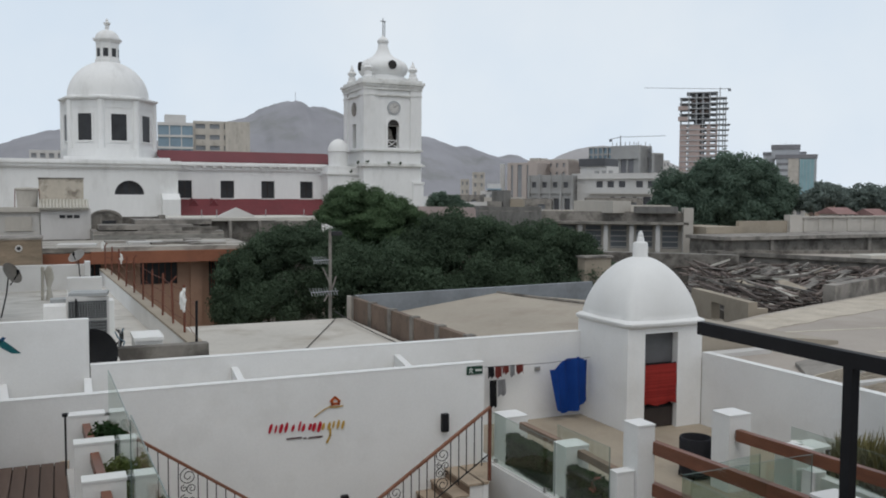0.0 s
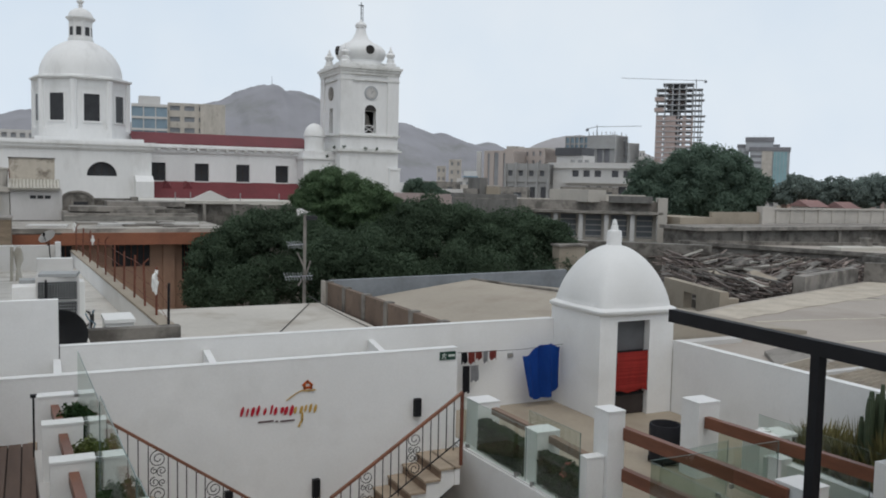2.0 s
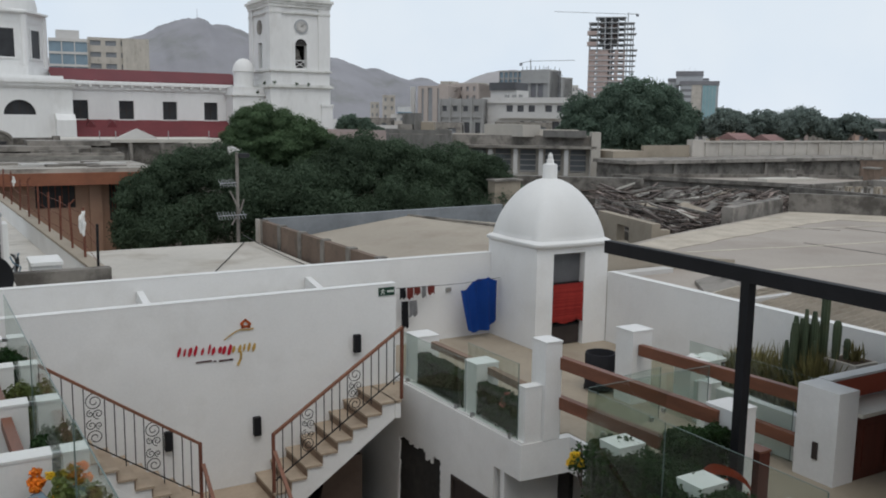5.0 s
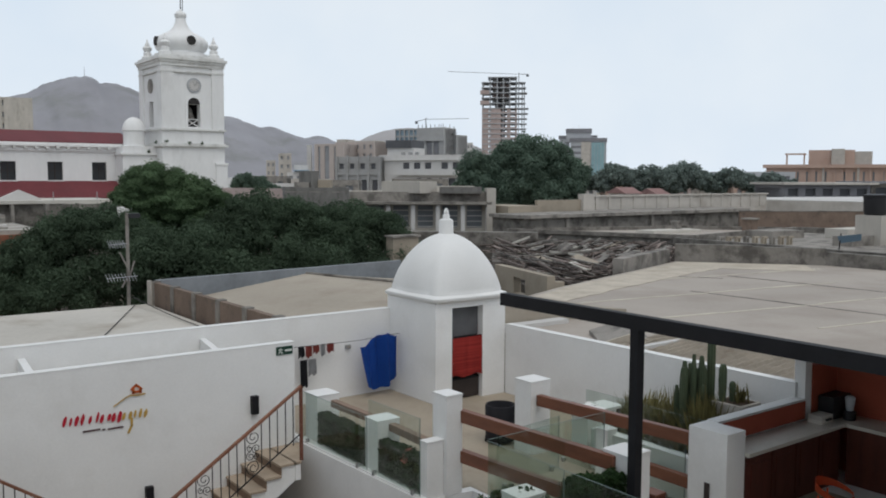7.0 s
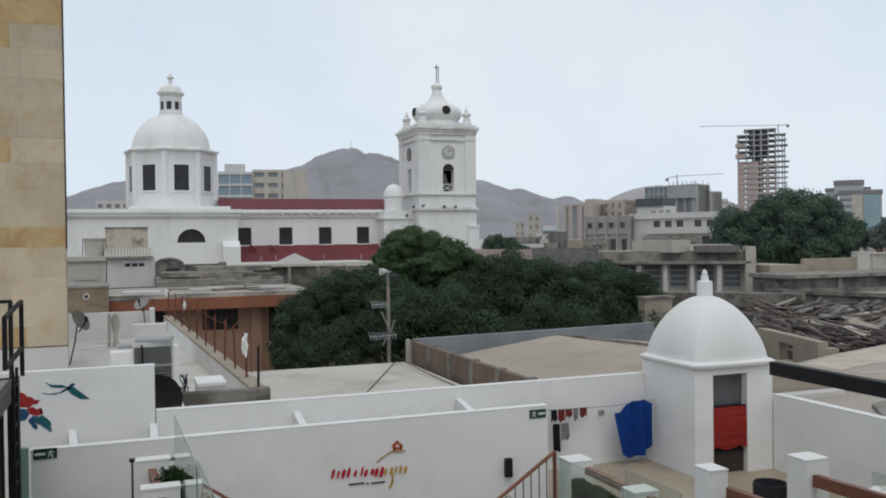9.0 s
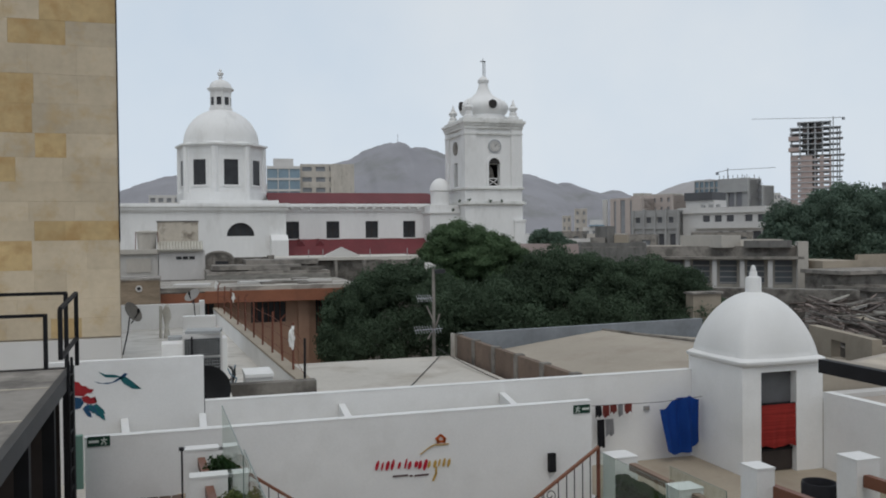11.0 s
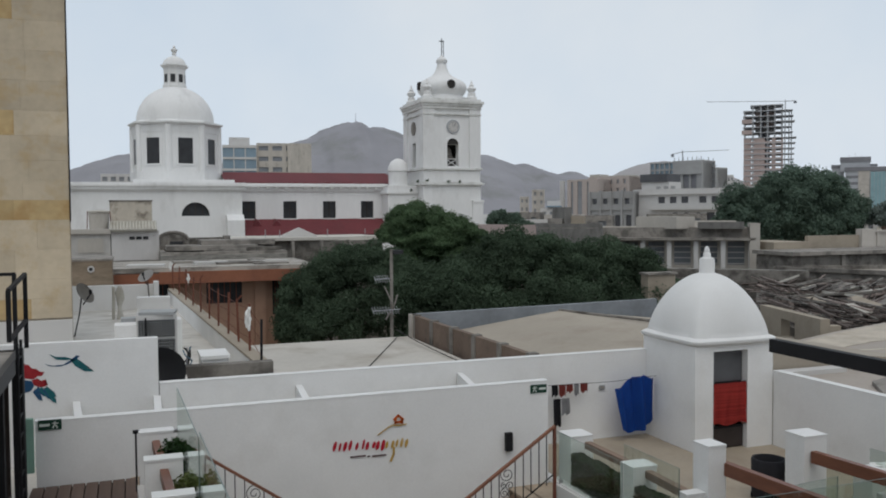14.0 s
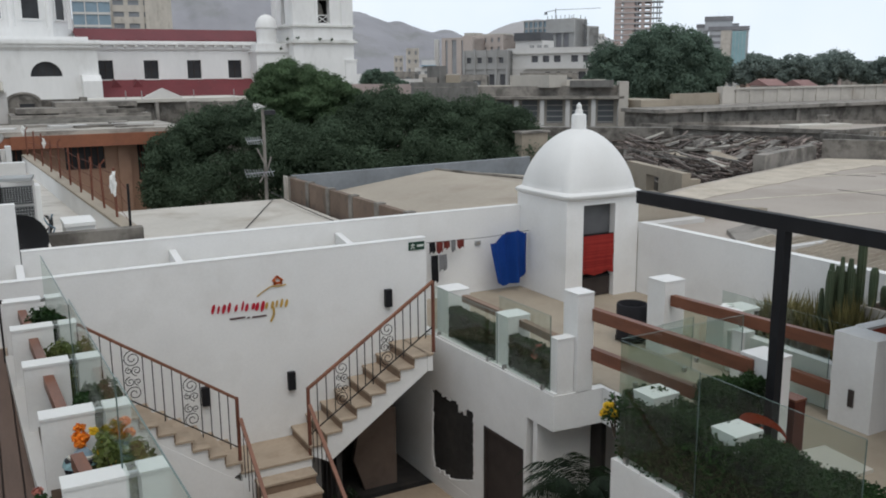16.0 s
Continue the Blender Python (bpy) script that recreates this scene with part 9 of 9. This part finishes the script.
blocks("wall", ANNEXE, ba, [(-6.0, -0.73, 45.0, 47.3, GROUND_Z, 3.0)])
blocks("coping", CONC, ba, [(-6.05, -0.68, 44.95, 47.35, 3.0, 3.1)])
bm = bmesh.new()
disc_y(bm, -1.7, 2.6, 44.93, 45.0, 0.16, 16)
part("vent", bm, FAR_WHITE, ba, "pale round vent")
bm = bmesh.new()
disc_y(bm, -1.7, 2.6, 44.92, 44.93, 0.09, 16)
part("vent_hole", bm, DARK_WIN, ba)
t2 = thing("roof_water_tank", "round pale asbestos water tank on a roof", "water tank", at=(-1.75, 61, 4.3))
bm = bmesh.new()
lathe(bm, -1.75, 61.0, [(0.58, 4.3), (0.64, 5.35), (0.70, 5.38), (0.70, 5.48), (0.1, 5.55)], 20)
part("barrel", bm, CONC_BEIGE, t2, smooth=True)
for dx in (-0.72, 0.72):
    bm = bmesh.new()
    rod(bm, (-1.75 + dx, 60.8, 4.3), (-1.75 + dx * 0.95, 60.8, 5.45), 0.03, 6)
    part("stay", bm, RUST, t2)

# aerial pole
ap = thing("aerial_pole", "weathered wooden pole with old television aerials", "pole", at=(10.0, 33.6, GROUND_Z))
bm = bmesh.new()
rod(bm, (10.0, 33.6, GROUND_Z), (10.02, 33.6, 3.75), 0.08, 8, 0.065)
part("shaft", bm, CONC, ap)
for z, x0, x1, k in ((2.55, 9.3, 9.95, 7), (1.28, 9.2, 10.35, 10)):
    bm = bmesh.new()
    rod(bm, (x0, 33.5, z), (x1, 33.5, z + 0.03), 0.015, 5)
    for i in range(k):
        x = x0 + (x1 - x0) * i / k
        rod(bm, (x, 33.3, z - 0.12), (x, 33.7, z + 0.14), 0.01, 4)
    part("aerial", bm, FAR_GREY, ap, "grey rake-like aerial")
for (xa, za), (xb, zb) in (((9.7, 2.25), (10.0, 1.6)), ((10.25, 1.9), (10.05, 1.3)), ((9.98, 1.3), (9.75, 0.9))):
    bm = bmesh.new()
    rod(bm, (xa, 33.55, za), (xb, 33.55, zb), 0.035, 6)
    part("brace", bm, CONC, ap)
blocks("lamp_head", DARK_WIN, ap, [(10.05, 10.5, 33.5, 33.68, 3.55, 3.72)], "dark lamp head on the pole", bevel=0.02)


# ================================================================ trees
def tree(name, label, base, height, blobs, leaf_size, per_blob, mat, seed, trunk_r=0.25):
    """A tapered trunk with limbs that reach into an uneven crown of many leaf clumps."""
    r = random.Random(seed)
    ob = thing(name, label, "tree", "street trees", at=base)
    b = Vector(base)
    bm = bmesh.new()
    centre = Vector((sum(k[0] for k in blobs) / len(blobs), sum(k[1] for k in blobs) / len(blobs), sum(k[2] for k in blobs) / len(blobs)))
    fork = b + Vector((0.1, 0.0, height * 0.35))
    rod(bm, b, fork, trunk_r, 8, trunk_r * 0.7)
    for k in blobs:
        c = Vector(k[:3])
        mid = fork.lerp(c, 0.5) + Vector((r.uniform(-0.3, 0.3), r.uniform(-0.3, 0.3), -0.3))
        rod(bm, fork, mid, trunk_r * 0.45, 6, trunk_r * 0.28)
        rod(bm, mid, c, trunk_r * 0.28, 6, trunk_r * 0.1)
    part("trunk", bm, BARK, ob, "rough brown trunk and limbs")
    bm = bmesh.new()
    for k in blobs:
        rad = Vector(k[3:6])
        leaves(bm, r, int(per_blob * 0.22), k[:3], rad * 0.74, leaf_size * 1.3, 0.2)
        for n in range(17):
            up = 1 - 1.45 * (n + 0.5) / 17
            turn = n * 2.4 + r.uniform(-0.3, 0.3)
            flat_ = math.sqrt(max(0.0, 1 - up * up))
            reach = r.uniform(0.70, 0.98)
            c = [k[0] + math.cos(turn) * flat_ * reach * rad[0], k[1] + math.sin(turn) * flat_ * reach * rad[1], k[2] + up * reach * rad[2]]
            f = r.uniform(0.24, 0.40)
            leaves(bm, r, int(per_blob * f * f * 0.40), c, (rad[0] * f * 1.1, rad[1] * f * 1.1, rad[2] * f), leaf_size, 0.62, 0.35, 0.38)
            leaves(bm, r, int(per_blob * f * f * 0.07), c, (rad[0] * f * 1.5, rad[1] * f * 1.5, rad[2] * f * 1.4), leaf_size, 0.6)
    part("crown", bm, mat, ob, "dense dark green crown of small leaves")
    return ob


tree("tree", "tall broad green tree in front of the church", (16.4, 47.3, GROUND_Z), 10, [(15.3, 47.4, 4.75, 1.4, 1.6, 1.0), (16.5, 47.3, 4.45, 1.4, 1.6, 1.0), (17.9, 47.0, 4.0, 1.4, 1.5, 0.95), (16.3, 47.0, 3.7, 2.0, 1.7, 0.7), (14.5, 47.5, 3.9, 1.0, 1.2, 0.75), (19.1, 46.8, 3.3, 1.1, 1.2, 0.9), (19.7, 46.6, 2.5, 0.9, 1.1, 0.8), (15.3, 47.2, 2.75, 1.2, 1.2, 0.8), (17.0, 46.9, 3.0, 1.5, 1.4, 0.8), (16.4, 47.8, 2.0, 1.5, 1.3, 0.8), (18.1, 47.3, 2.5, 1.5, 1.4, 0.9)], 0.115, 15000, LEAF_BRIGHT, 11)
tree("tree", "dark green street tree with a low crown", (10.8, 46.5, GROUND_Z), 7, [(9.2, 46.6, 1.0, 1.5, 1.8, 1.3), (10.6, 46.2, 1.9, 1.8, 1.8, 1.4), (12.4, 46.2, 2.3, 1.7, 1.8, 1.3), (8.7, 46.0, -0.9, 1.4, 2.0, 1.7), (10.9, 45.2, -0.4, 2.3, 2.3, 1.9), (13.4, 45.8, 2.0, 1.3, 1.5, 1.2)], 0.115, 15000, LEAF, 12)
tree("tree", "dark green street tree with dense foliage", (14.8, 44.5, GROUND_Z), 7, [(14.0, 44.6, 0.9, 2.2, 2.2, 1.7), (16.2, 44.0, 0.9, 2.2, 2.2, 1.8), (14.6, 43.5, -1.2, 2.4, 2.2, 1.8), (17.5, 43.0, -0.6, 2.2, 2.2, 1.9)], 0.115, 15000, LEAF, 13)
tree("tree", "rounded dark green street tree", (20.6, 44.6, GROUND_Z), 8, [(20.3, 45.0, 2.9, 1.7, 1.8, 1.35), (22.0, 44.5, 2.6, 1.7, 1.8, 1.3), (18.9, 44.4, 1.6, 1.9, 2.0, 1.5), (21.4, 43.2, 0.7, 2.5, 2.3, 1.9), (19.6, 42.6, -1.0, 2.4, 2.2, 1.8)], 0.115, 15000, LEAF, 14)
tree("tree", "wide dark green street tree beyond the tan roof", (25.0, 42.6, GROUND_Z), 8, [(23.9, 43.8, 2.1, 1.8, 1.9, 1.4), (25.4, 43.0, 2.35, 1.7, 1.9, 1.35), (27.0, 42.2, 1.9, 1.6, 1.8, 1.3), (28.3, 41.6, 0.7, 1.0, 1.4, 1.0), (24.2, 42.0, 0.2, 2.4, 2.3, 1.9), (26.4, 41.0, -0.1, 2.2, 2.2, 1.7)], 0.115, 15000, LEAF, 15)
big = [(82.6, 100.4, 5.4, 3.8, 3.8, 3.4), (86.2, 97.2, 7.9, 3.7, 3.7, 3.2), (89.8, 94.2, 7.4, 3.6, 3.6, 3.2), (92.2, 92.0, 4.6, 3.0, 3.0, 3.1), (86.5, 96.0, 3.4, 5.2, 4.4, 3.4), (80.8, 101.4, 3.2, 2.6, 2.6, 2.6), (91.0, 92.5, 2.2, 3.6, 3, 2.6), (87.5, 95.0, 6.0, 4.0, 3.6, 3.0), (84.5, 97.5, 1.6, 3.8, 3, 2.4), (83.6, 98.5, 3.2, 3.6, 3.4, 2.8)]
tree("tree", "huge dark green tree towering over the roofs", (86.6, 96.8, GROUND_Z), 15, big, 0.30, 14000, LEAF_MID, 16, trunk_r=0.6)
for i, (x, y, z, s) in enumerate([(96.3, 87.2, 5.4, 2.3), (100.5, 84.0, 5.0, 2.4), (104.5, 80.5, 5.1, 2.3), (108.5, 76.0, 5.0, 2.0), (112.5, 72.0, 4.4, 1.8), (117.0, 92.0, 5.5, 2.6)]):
    tree("tree", "distant green town tree paled for haze", (x, y, GROUND_Z), 8, [(x, y, z, s, s, s * 0.8), (x + 1.6, y - 1.6, z - 0.7, s * 0.8, s * 0.8, s * 0.7), (x - 1.4, y + 1.2, z - 1.2, s * 0.8, s * 0.8, s * 0.7)], 0.34, 3600, LEAF_FAR, 30 + i, trunk_r=0.2)
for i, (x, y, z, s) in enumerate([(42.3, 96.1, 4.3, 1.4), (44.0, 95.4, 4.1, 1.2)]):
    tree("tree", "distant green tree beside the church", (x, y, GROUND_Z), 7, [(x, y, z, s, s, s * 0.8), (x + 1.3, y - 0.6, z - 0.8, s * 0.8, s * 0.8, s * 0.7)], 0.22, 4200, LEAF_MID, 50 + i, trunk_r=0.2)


# ================================================================ deck boards, last of all
bm = bmesh.new()
box(bm, -0.09, 0.09, 0.0, 12.2, 0.0, 0.05)
bmesh.ops.bevel(bm, geom=bm.edges[:], offset=0.006, segments=1, affect="EDGES")
board_mesh = bpy.data.meshes.new("deck_board")
bm.to_mesh(board_mesh)
bm.free()
board_mesh.materials.append(DECK)
deck = thing("wooden_deck", "dark brown wooden deck of long boards", "deck", kind="structure", at=(-0.7, 8.5, 0.9))
for i in range(9):
    o = new("deck_board", board_mesh)
    o.parent = deck
    o.matrix_parent_inverse = Matrix.Translation(-deck.location)
    o.location = (-1.39 + i * 0.196, 2.55, 0.902)
